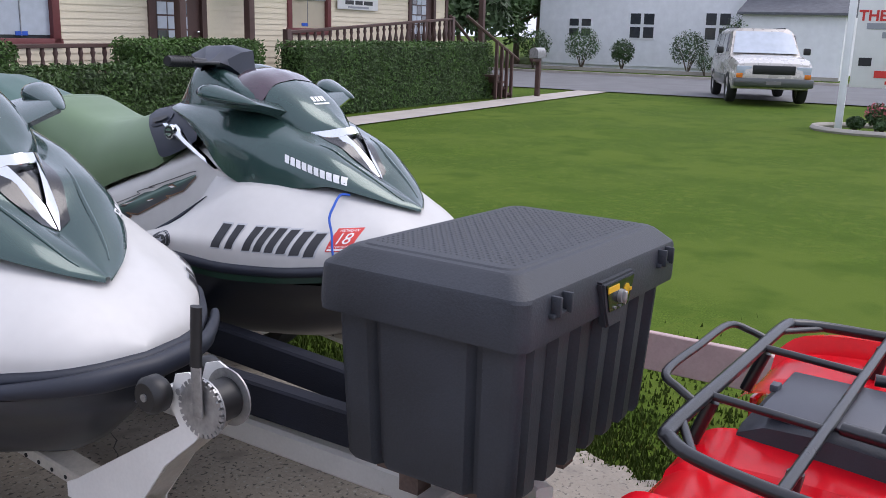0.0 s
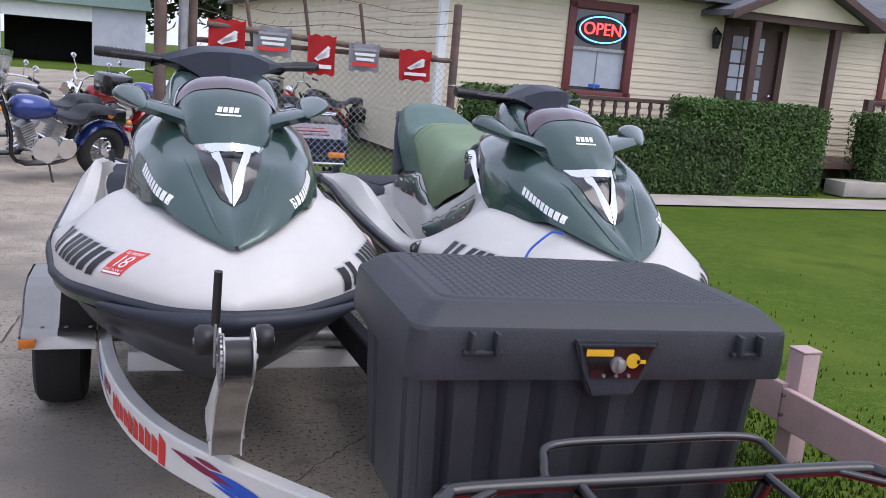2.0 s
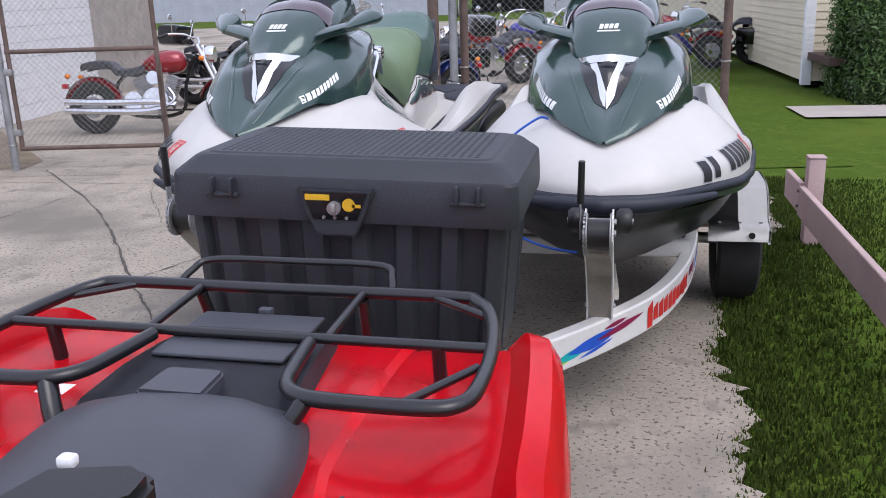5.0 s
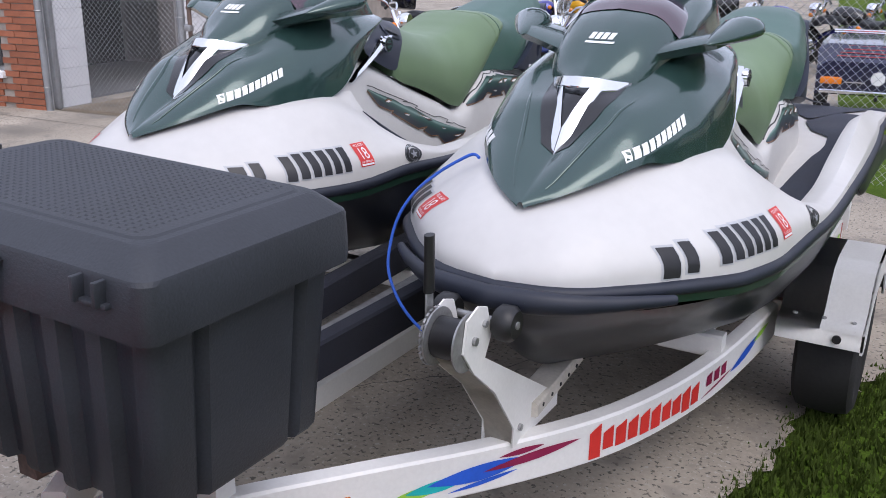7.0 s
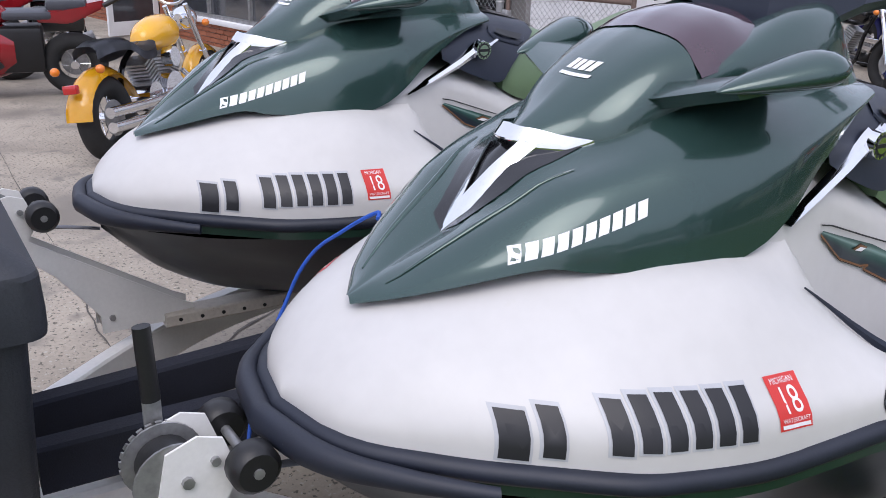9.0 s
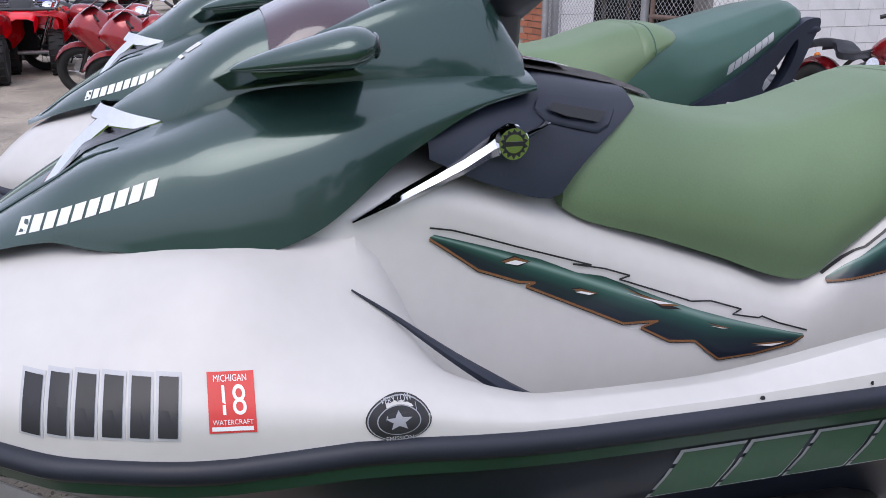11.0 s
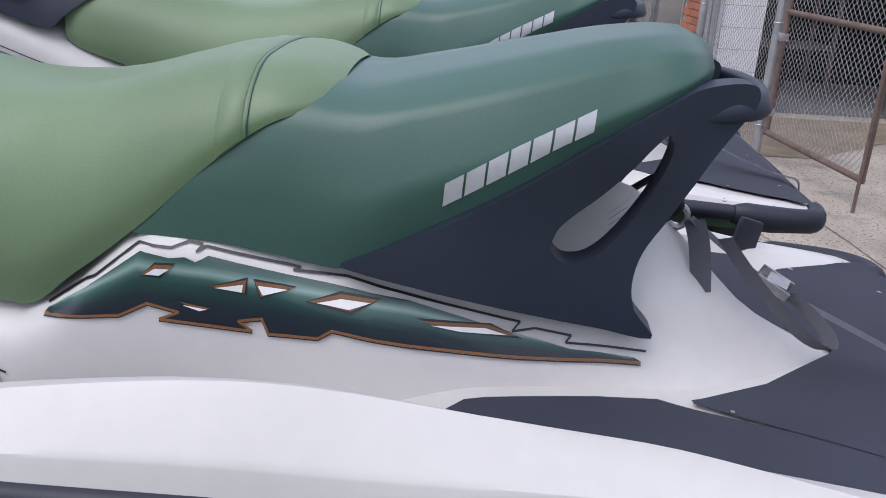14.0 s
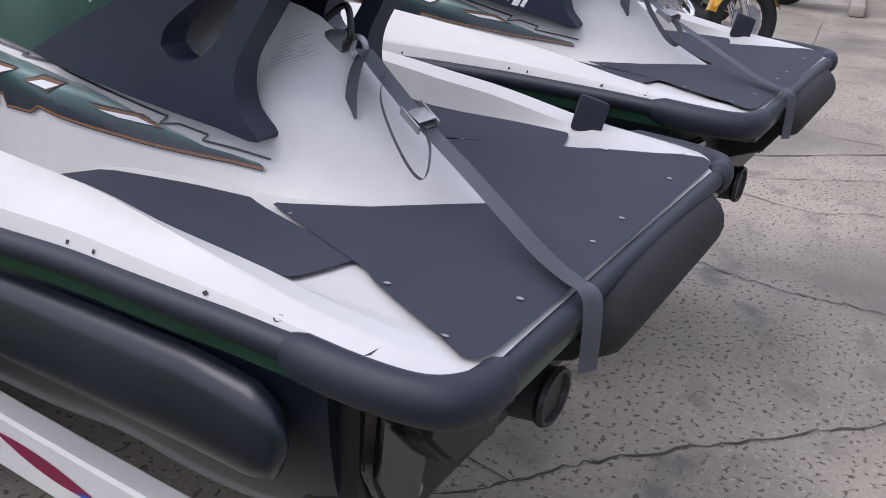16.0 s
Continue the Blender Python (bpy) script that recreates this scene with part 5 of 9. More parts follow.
    for x, w, z0, z1 in ((-0.25, 0.03, 0.065, 0.085), (-0.17, 0.06, 0.045, 0.11), (-0.09, 0.10, 0.0, 0.135), (0, 0.13, -0.05, 0.14), (0.09, 0.10, 0.0, 0.135), (0.17, 0.06, 0.045, 0.11), (0.25, 0.03, 0.065, 0.085)):
        rows.append([(x, -w, z0 + 0.02), (x, -w * 0.9, z1 - 0.02), (x, -w * 0.3, z1), (x, w * 0.5, z1 - 0.005), (x, w, z1 - 0.04), (x, w * 0.8, z0 + 0.01), (x, 0, z0)])
    vs = grid(bm, rows, close=True)
    bm.faces.new(vs[0]); bm.faces.new(vs[-1][::-1])
    part("bar_cover", bm, "navy", bars, "faceted navy handlebar cover", sharp=24)
    bm = B()
    cyl(bm, (0, 0.02, 0.04), (0, -0.05, -0.14), 0.10, 14, 0.13)
    part("steering_neck", bm, "black", bars)
    for s in (1, -1):
        bm = B()
        tube(bm, [(s * 0.22, 0.02, 0.075), (s * 0.30, 0.045, 0.082), (s * 0.43, 0.10, 0.088)], 0.018, 12)
        for k in range(9):
            t = k / 8
            ring(bm, (s * (0.31 + 0.105 * t), 0.05 + 0.045 * t, 0.083 + 0.004 * t), 0.0185, 0.0025, "x", 14, 5)
        part("grip", bm, "black", bars, "ribbed black rubber grip")
        bm = B()
        tube(bm, arc([(s * 0.20, -0.02, 0.075), (s * 0.26, -0.035, 0.078), (s * 0.36, 0.0, 0.082), (s * 0.39, 0.02, 0.084)], 4), 0.007, 8)
        part("lever", bm, "black", bars)
    return ski


def settle(ski):
    """Draws the drawn sections out to the craft's true plan: slimmer bow cover, broader seat base and stern, lower rail."""
    inner = ((-0.13, 0.85), (0.1, 0.80), (0.2, 0.79), (0.4, 0.86), (0.55, 0.95), (0.7, 1.04), (0.85, 1.07), (1.0, 1.08), (1.3, 1.08), (1.62, 1.10), (1.8, 1.13), (2.0, 1.20), (2.12, 1.30), (2.3, 1.30), (2.45, 1.24), (2.6, 1.30), (2.85, 1.28), (3.03, 1.20))
    outer = ((-0.13, 1.0), (0.3, 0.96), (0.5, 0.955), (0.7, 1.0), (2.5, 1.0), (2.8, 1.06), (3.03, 1.13))
    along = ((0.0, 0.0), (1.0, 0.0), (1.6, 0.02), (2.1, 0.053), (2.55, 0.055), (2.875, 0.045), (3.03, 0.115))
    drop = ((-0.13, 0.05), (0.0, 0.06), (0.5, 0.13), (0.8, 0.14), (3.0, 0.14))
    def at(y, table):
        return np.interp(y, [p[0] for p in table], [p[1] for p in table])
    for ob in ski.children_recursive:
        if ob.type != "MESH" or ob.parent.name.startswith("handlebar"):
            continue
        n = len(ob.data.vertices)
        co = np.empty(n * 3)
        ob.data.vertices.foreach_get("co", co)
        x, y, z = co.reshape(n, 3).T
        t = np.clip((np.abs(x) - 0.30) / 0.20, 0, 1)
        k = at(y, inner) * (1 - t) + at(y, outer) * t
        ob.data.vertices.foreach_set("co", np.stack([x * k, y + at(y, along), z - at(y, drop) * (1.2 - np.clip(z, 0.85, 1.2))], 1).ravel())
        ob.data.update()


ski = watercraft()
settle(ski)
other = copy_thing(ski, pose(-0.668, -0.015, 0.028))
tagged(other, "white and dark green jet ski nearer the parked motorcycles")
for c in other.children:
    if c.name.startswith("handlebar"):
        c.matrix_basis = pose(0, 0.98, 1.42, 0, 0, 14)
# model lettering on the grab handle of this one, as plain bars
panel = next(c for h in other.children if h.name.startswith("grab_handle") for c in h.children if c.name.startswith("side_panel") and c.data.vertices[0].co.x > 0)
tpanel = tree_of(panel)
for y0, y1, z0, z1 in ((2.243, 2.285, 0.996, 1.026), (2.292, 2.335, 0.991, 1.022), (2.342, 2.388, 0.987, 1.018), (2.396, 2.414, 0.974, 0.998), (2.420, 2.430, 0.972, 0.995)):
    bm = lay(flat_poly(B(), [(y0, z0), (y1, z0 - 0.004), (y1 + 0.012, z1 - 0.004), (y0 + 0.012, z1)], 0.02), lambda a, b: (0.6, a, b), [tpanel], (-1, 0, 0), 0.0015)
    part("model_bar", bm, "white_vinyl", panel)


def ribbon(pts, w, side=(1, 0, 0)):
    bm = B()
    P = arc(pts, 6)
    sd = Vector(side) * (w / 2)
    grid(bm, [[p - sd, p + sd] for p in P])
    bmesh.ops.solidify(bm, geom=bm.faces[:], thickness=0.003)
    return bm


def tie_strap(x):
    st = thing("tie_down_strap", "grey webbing tie-down strap with cam buckle", "strap", pose(x, 0, 0), "tie-down straps")
    part("webbing", ribbon([(0.01, 2.645, 1.06), (0.02, 2.70, 1.02), (0.043, 2.785, 0.968), (0.105, 2.91, 0.925), (0.19, 3.07, 0.872), (0.225, 3.135, 0.860), (0.236, 3.168, 0.853), (0.239, 3.178, 0.82), (0.240, 3.180, 0.74)], 0.036, (0.9, -0.42, 0.1)), "strap", st)
    part("loose_end", ribbon([(0.015, 2.65, 1.058), (0.045, 2.655, 1.035), (0.064, 2.66, 0.998), (0.071, 2.665, 0.956)], 0.036, (0.25, 0.85, 0.25)), "strap", st)
    part("loop", ribbon([(0.025, 2.70, 1.035), (0.075, 2.725, 1.005), (0.105, 2.765, 0.965), (0.128, 2.815, 0.922), (0.140, 2.848, 0.910), (0.128, 2.852, 0.925), (0.090, 2.83, 0.948), (0.060, 2.80, 0.965)], 0.034, (0.6, 0.5, 0.35)), "strap", st)
    bm = B()
    for q in (-0.019, 0.019):
        box(bm, q - 0.0015, q + 0.0015, -0.028, 0.028, -0.006, 0.010, 0.001, pose(0.046, 2.782, 0.974, -25, 10, -25))
    box(bm, -0.018, 0.018, -0.026, 0.022, -0.006, -0.003, 0.001, pose(0.046, 2.782, 0.974, -25, 10, -25))
    box(bm, -0.016, 0.016, -0.014, 0.020, 0.004, 0.007, 0.001, pose(0.046, 2.784, 0.976, -18, 10, -25))
    cyl(bm, (0.026, 2.795, 0.968), (0.066, 2.775, 0.975), 0.004, 8)
    part("cam_buckle", bm, "steel", st, "zinc-plated cam buckle")
    bm = B()
    tube(bm, arc([(-0.01, 2.545, 1.09), (0.0, 2.60, 1.125), (0.02, 2.625, 1.08), (0.01, 2.60, 1.05)], 5), 0.006, 8)
    part("hook", bm, "black", st)
    return st


strap = tie_strap(0.635)
copy_thing(strap, pose(-0.668, -0.015, 0.028))

bm = B()
tube(bm, arc([(0.435, 0.165, 1.058), (0.405, 0.182, 1.060), (0.354, 0.168, 1.031), (0.310, 0.150, 0.998), (0.275, 0.110, 0.958), (0.245, 0.08, 0.90), (0.235, 0.05, 0.83), (0.26, 0.0, 0.76), (0.34, -0.06, 0.70), (0.45, -0.12, 0.67), (0.56, -0.16, 0.665)], 6), 0.0042, 8)
single("bow_rope", bm, "rope", "thin blue rope tied over the bow", "rope")

# ---- trailer ----


def rect_tube(bm, pts, w, h):
    """A square-section beam along points; w across, h upright."""
    P = [Vector(p) for p in pts]
    rows = []
    for i, p in enumerate(P):
        d = (P[min(i + 1, len(P) - 1)] - P[max(i - 1, 0)])
        s = Vector((d.y, -d.x, 0)).normalized() * (w / 2)
        u = Vector((0, 0, h / 2))
        c = min(w, h) * 0.12
        sn = s.normalized() * c
        rows.append([p - s + sn - u, p + s - sn - u, p + s - u + Vector((0, 0, c)), p + s + u - Vector((0, 0, c)), p + s - sn + u, p - s + sn + u, p - s + u - Vector((0, 0, c)), p - s - u + Vector((0, 0, c))])
    vs = grid(bm, rows, close=True)
    bm.faces.new(vs[0][::-1])
    bm.faces.new(vs[-1])
    return bm


def trailer():
    tr = thing("boat_trailer", "white double jet ski trailer with arched frame", "trailer", pose(0, 0, 0))
    half = [(0.10, -0.80, 0.345), (0.22, -0.60, 0.345), (0.40, -0.36, 0.345), (0.62, -0.07, 0.345), (0.80, 0.24, 0.345), (0.915, 0.62, 0.345), (0.975, 1.05, 0.345), (1.0, 1.5, 0.34), (1.01, 2.2, 0.305), (1.01, 2.88, 0.275)]
    path = arc(half, 5)
    for s in (1, -1):
        side = part("side_rail", rect_tube(B(), [(s * x * (1.03 if s > 0 else 1.095), y, z) for x, y, z in path], 0.055, 0.125), "trailer", tr, "white arched side rail with bright graphics", sharp=30)
        # graphics on the outer face, following the rail
        def on_rail(t0, t1, prof, name, mt, lift=0.0015):
            bm = B()
            rows = []
            n = 18
            for k in range(n + 1):
                q = k / n
                f = (t0 + (t1 - t0) * q) * (len(path) - 1)
                i = min(int(f), len(path) - 2)
                p = path[i].lerp(path[i + 1], f - i)
                d = (path[i + 1] - path[i]).normalized()
                o = Vector((d.y, -d.x, 0)) * (0.0275 + lift)
                lo, hi = prof(q)
                g = 1.03 if s > 0 else 1.095
                rows.append([(s * (p.x * g + o.x), p.y + o.y, p.z + lo), (s * (p.x * g + o.x), p.y + o.y, p.z + hi)])
            grid(bm, rows)
            part(name, bm, mt, side)
        def flame(a, b, c):
            return lambda q: (a + (b - a) * q - c * math.sin(math.pi * q), a + (b - a) * q + c * math.sin(math.pi * q) ** 0.8)
        on_rail(0.245, 0.285, flame(-0.030, -0.018, 0.014), "graphic_swoosh", "lime_vinyl")
        on_rail(0.255, 0.305, flame(-0.022, -0.006, 0.016), "graphic_swoosh", "teal_vinyl", 0.0022)
        on_rail(0.272, 0.355, flame(-0.010, 0.012, 0.022), "graphic_swoosh", "blue_vinyl", 0.003)
        on_rail(0.315, 0.402, flame(0.0, 0.026, 0.012), "graphic_swoosh", "purple_vinyl", 0.0038)
        on_rail(0.288, 0.345, flame(-0.040, -0.015, 0.006), "graphic_swoosh", "blue_vinyl", 0.0022)
        on_rail(0.328, 0.368, flame(0.030, 0.038, 0.008), "graphic_swoosh", "purple_vinyl", 0.003)
        r3 = random.Random(3)
        for k in range(10):
            w = 0.0138
            a = 0.412 + k * w
            h = 0.050 if k == 0 else r3.uniform(0.030, 0.040)
            on_rail(a, a + w * 0.82, lambda q, h=h: (-h, h * (0.55 + 0.45 * q)), "name_bar", "red_vinyl", 0.002)
        for k in range(3):
            on_rail(0.560 + 0.013 * k, 0.569 + 0.013 * k, lambda q: (-0.004, 0.030 + 0.006 * q), "model_bar", "purple_vinyl", 0.002)
        on_rail(0.552, 0.610, flame(-0.035, -0.008, 0.004), "graphic_swoosh", "purple_vinyl")
        on_rail(0.605, 0.672, flame(-0.02, 0.024, 0.016), "graphic_swoosh", "blue_vinyl", 0.002)
        on_rail(0.655, 0.695, flame(0.016, 0.034, 0.010), "graphic_swoosh", "lime_vinyl", 0.003)
        on_rail(0.875, 0.92, flame(0.02, -0.01, 0.018), "graphic_swoosh", "purple_vinyl")
        on_rail(0.91, 0.95, flame(-0.01, -0.02, 0.02), "graphic_swoosh", "blue_vinyl", 0.002)
        on_rail(0.943, 0.975, flame(-0.01, 0.0, 0.018), "graphic_swoosh", "lime_vinyl", 0.003)
        # side marker
        bm = B()
        i = int(0.215 * (len(path) - 1))
        p = path[i]
        d = (path[i + 1] - path[i]).normalized()
        o = Vector((d.y, -d.x, 0)) * 0.034
        ang = math.degrees(math.atan2(d.y, d.x))
        box(bm, -0.045, 0.045, -0.008, 0.008, -0.016, 0.016, 0.006, pose(s * (p.x + o.x), p.y + o.y, p.z - 0.01, 0, 0, ang if s > 0 else -ang))
        part("side_marker", bm, "amber", side, "amber side marker lamp")
        # tail
        bm = B()
        box(bm, s * 0.93, s * 1.09, 2.84, 2.89, 0.28, 0.43, 0.01)
        part("tail_bracket", bm, "trailer", tr)
        bm = B()
        box(bm, s * 0.90, s * 1.07, 2.80, 2.84, 0.24, 0.33, 0.008)
        part("tail_lamp", bm, "red_lens", tr, "red tail lamp")
    # tongue and cross members
    part("tongue", rect_tube(B(), [(0, -2.05, 0.345), (0, 1.3, 0.345)], 0.09, 0.09), "trailer", tr, sharp=30)
    bm = B()
    box(bm, -0.045, 0.045, -2.20, -2.0, 0.38, 0.45, 0.02)
    ell(bm, (0, -2.18, 0.42), (0.05, 0.06, 0.04))
    part("coupler", bm, "steel", tr)
    part("tongue_yoke", rect_tube(B(), [(-0.24, -0.62, 0.405), (0.24, -0.62, 0.405)], 0.06, 0.10), "trailer", tr, sharp=30)
    for y in (0.78, 1.85, 2.75):
        part("cross_member", rect_tube(B(), [(-0.98, y, 0.42), (0.98, y, 0.42)], 0.06, 0.075), "trailer", tr, sharp=30)
    for s in (1, -1):
        for c in (-0.24, 0.24):
            x = s * 0.635 + c
            bm = B()
            box(bm, x - 0.05, x + 0.05, 0.95, 2.95, 0.47, 0.53, 0.012)
            part("bunk", bm, "carpet", tr, "navy carpeted bunk board")
            for y in (1.05, 1.85, 2.75):
                bm = B()
                box(bm, x - 0.02, x + 0.02, y - 0.035, y + 0.035, 0.36, 0.48)
                part("bunk_bracket", bm, "trailer", tr)
        # diagonal drilled channel under each bow
        bm = rect_tube(B(), [(s * 0.66, 0.02, 0.46), (s * 0.635, 0.42, 0.47), (s * 0.62, 0.85, 0.455)], 0.075, 0.04)
        ch = part("drilled_channel", bm, "trailer_dirty", tr, sharp=30)
        # Dark discs on both flanks stand in for the shade within the holes.
        for k in range(12):
            bm = B()
            y = 0.06 + 0.065 * k
            for q in (1, -1):
                x = s * (0.66 - 0.048 * (y / 0.85)) + q * 0.0385
                cyl(bm, (x - q * 0.002, y, 0.462), (x + q * 0.001, y, 0.462), 0.006, 8)
            part("hole", bm, "dark_inside", ch)
        # mud-side bunk facing the other craft
        part("centre_beam", rect_tube(B(), [(s * 0.10, -0.45, 0.52), (s * 0.14, 0.4, 0.54), (s * 0.22, 1.6, 0.54)], 0.06, 0.11), "carpet", tr, "navy carpeted guide beam", sharp=30)
    part("beam_channel", rect_tube(B(), [(0.0, -0.3, 0.47), (0.0, 0.9, 0.49)], 0.10, 0.05), "steel", tr, sharp=30)
    # axle, wheels, fenders
    bm = B()
    cyl(bm, (-1.2, 1.50, 0.29), (1.2, 1.42, 0.29), 0.028, 12)
    part("axle", bm, "steel", tr)
    for s in (1, -1):
        wh = new("wheel")
        wh.parent = tr
        wh.matrix_basis = pose(s * (1.235 if s > 0 else 1.265), 1.42 if s > 0 else 1.50, 0.0)
        bm = B()
        prof = [(-0.07, 0.165), (-0.095, 0.20), (-0.10, 0.245), (-0.085, 0.270), (-0.04, 0.279), (0.0, 0.281), (0.04, 0.279), (0.085, 0.270), (0.10, 0.245), (0.095, 0.20), (0.07, 0.165)]
        n = 40
        rows = [[(a, r * math.cos(2 * math.pi * k / n), 0.281 + r * math.sin(2 * math.pi * k / n)) for a, r in prof] for k in range(n)]
        grid(bm, rows + rows[:1])
        bmesh.ops.remove_doubles(bm, verts=bm.verts, dist=1e-5)
        part("tyre", bm, "rubber", wh, "worn black trailer tyre")
        bm = B()
        prof = [(-0.07, 0.168), (-0.05, 0.15), (s * 0.02, 0.14), (s * 0.035, 0.10), (s * 0.05, 0.05), (s * 0.05, 0.0)]
        rows = [[(a, r * math.cos(2 * math.pi * k / n), 0.281 + r * math.sin(2 * math.pi * k / n)) for a, r in prof] for k in range(n)]
        grid(bm, rows + rows[:1])
        part("rim", bm, "trailer", wh, "white steel rim")
        # fender: front step, sloping face, top
        bm = B()
        side = [(1.07, 0.37), (1.07, 0.425), (1.078, 0.438), (1.095, 0.445), (1.135, 0.452), (1.16, 0.475), (1.20, 0.54), (1.25, 0.580), (1.32, 0.600), (1.55, 0.600), (1.64, 0.565), (1.73, 0.46), (1.78, 0.42), (1.78, 0.37)]
        x0, x1 = s * (1.08 if s > 0 else 1.11), s * (1.35 if s > 0 else 1.39)
        inner = []
        for i, (y, z) in enumerate(side):
            ya, za = side[max(i - 1, 0)]
            yb, zb = side[min(i + 1, len(side) - 1)]
            d = Vector((yb - ya, zb - za)).normalized()
            inner.append((y + d.y * 0.007, z - d.x * 0.007))
        for i in range(len(side) - 1):
            prism(bm, [side[i], side[i + 1], inner[i + 1], inner[i]], x0, x1, "x")
        lower = [(y, max(0.36, z - 0.10)) for y, z in side]
        for i in range(1, len(side) - 2):
            prism(bm, [side[i], side[i + 1], lower[i + 1], lower[i]], x1 - s * 0.008, x1 + s * 0.001, "x")
        bmesh.ops.remove_doubles(bm, verts=bm.verts, dist=1e-4)
        fe = part("fender", bm, "trailer", tr, "white moulded wheel fender", sharp=30)
        bm = B()
        if s < 0:
            box(bm, s * 1.36 - 0.03, s * 1.36 + 0.03, 1.058, 1.070, 0.378, 0.415, 0.003)
            part("fender_marker", bm, "amber", fe, "amber reflector")
        else:
            cyl(bm, (1.27, 1.060, 0.40), (1.27, 1.075, 0.40), 0.014, 14)
            part("fender_bolt", bm, "dark_inside", fe)
        for k in range(3):
            bm = B()
            cyl(bm, (s * (1.13 + 0.09 * k), 1.112, 0.440), (s * (1.13 + 0.09 * k), 1.112, 0.452), 0.008, 8)
            part("rivet", bm, "steel", fe)
        part("fender_strut", rect_tube(B(), [(s * 0.98, 1.30, 0.40), (s * 1.12, 1.30, 0.40)], 0.04, 0.04), "trailer_dirty", tr)
    return tr


def winch_stand(s):
    w = thing("winch_stand", "white bow winch stand with black crank and rollers", "winch", pose(s * 0.635, 0, 0), "winch stands")
    # post leaning forward from the rail
    for q in (1, -1):
        bm = B()
        prism(bm, [(-0.09, 0.415), (0.18, 0.415), (0.18, 0.455), (0.14, 0.475), (-0.255, 0.725), (-0.225, 0.775), (-0.25, 0.845), (-0.29, 0.858), (-0.34, 0.84), (-0.355, 0.77), (-0.305, 0.705), (-0.20, 0.615), (-0.09, 0.47)], q * 0.055, q * 0.062, "x")
        part("side_plate", bm, "trailer", w, "white stamped steel plate")
    bm = B()
    grid(bm, [[(-0.055, y, z), (0.055, y, z)] for y, z in ((-0.08, 0.415), (-0.09, 0.47), (-0.20, 0.612), (-0.30, 0.70), (-0.345, 0.745))])
    bmesh.ops.solidify(bm, geom=bm.faces[:], thickness=0.006)
    part("post_web", bm, "trailer_dirty", w, "grimy cream post face")
    for q in (1, -1):
        for y, z, r in ((-0.31, 0.785, 0.010), (-0.265, 0.81, 0.008), (-0.06, 0.46, 0.009)):
            bm = B()
            cyl(bm, (q * 0.058, y, z), (q * 0.073, y, z), r, 8)
            part("bolt", bm, "steel", w)
    bm = B()
    cyl(bm, (-0.045, -0.325, 0.785), (0.045, -0.325, 0.785), 0.047, 20)
    part("strap_drum", bm, "black", w)
    for q in (-0.05, 0.05):
        bm = B()
        cyl(bm, (q - 0.003, -0.325, 0.785), (q + 0.003, -0.325, 0.785), 0.066, 28)
        part("drum_flange", bm, "steel", w)
    bm = B()
    for k in range(26):
        a = 2 * math.pi * k / 26
        box(bm, -0.064, -0.056, -0.005, 0.005, 0.058, 0.067, 0, Matrix.Translation((0, -0.325, 0.785)) @ Matrix.Rotation(a, 4, "X"))
    cyl(bm, (-0.064, -0.325, 0.785), (-0.056, -0.325, 0.785), 0.058, 24)
    part("gear", bm, "steel", w)
    bm = B()
    box(bm, -0.082, -0.074, -0.345, -0.315, 0.77, 0.90, 0.003)
    part("crank_arm", bm, "steel", w)
    bm = B()
    cyl(bm, (-0.078, -0.33, 0.885), (-0.074, -0.335, 1.015), 0.0155, 14, 0.0145)
    part("crank_grip", bm, "black", w, "black rubber crank grip")
    for q in (-0.105, 0.105):
        bm = B()
        tube(bm, [(q - 0.035, -0.215, 0.80), (q - 0.02, -0.215, 0.80), (q + 0.02, -0.215, 0.80), (q + 0.035, -0.215, 0.80)], [0.032, 0.042, 0.042, 0.032], 18)
        part("bow_roller", bm, "black", w, "black rubber bow roller")
    bm = B()
    cyl(bm, (-0.145, -0.215, 0.80), (0.145, -0.215, 0.80), 0.009, 10)
    part("roller_pin", bm, "steel", w)
    bm = B()
    tube(bm, arc([(0, -0.29, 0.77), (0, -0.22, 0.75), (0, -0.13, 0.735), (0, -0.06, 0.72)], 4), 0.016, 8, flat=0.25)
    part("winch_strap", bm, "strap", w)
    for ob in w.children:
        for v in ob.data.vertices:
            v.co.x *= 0.72
    return w


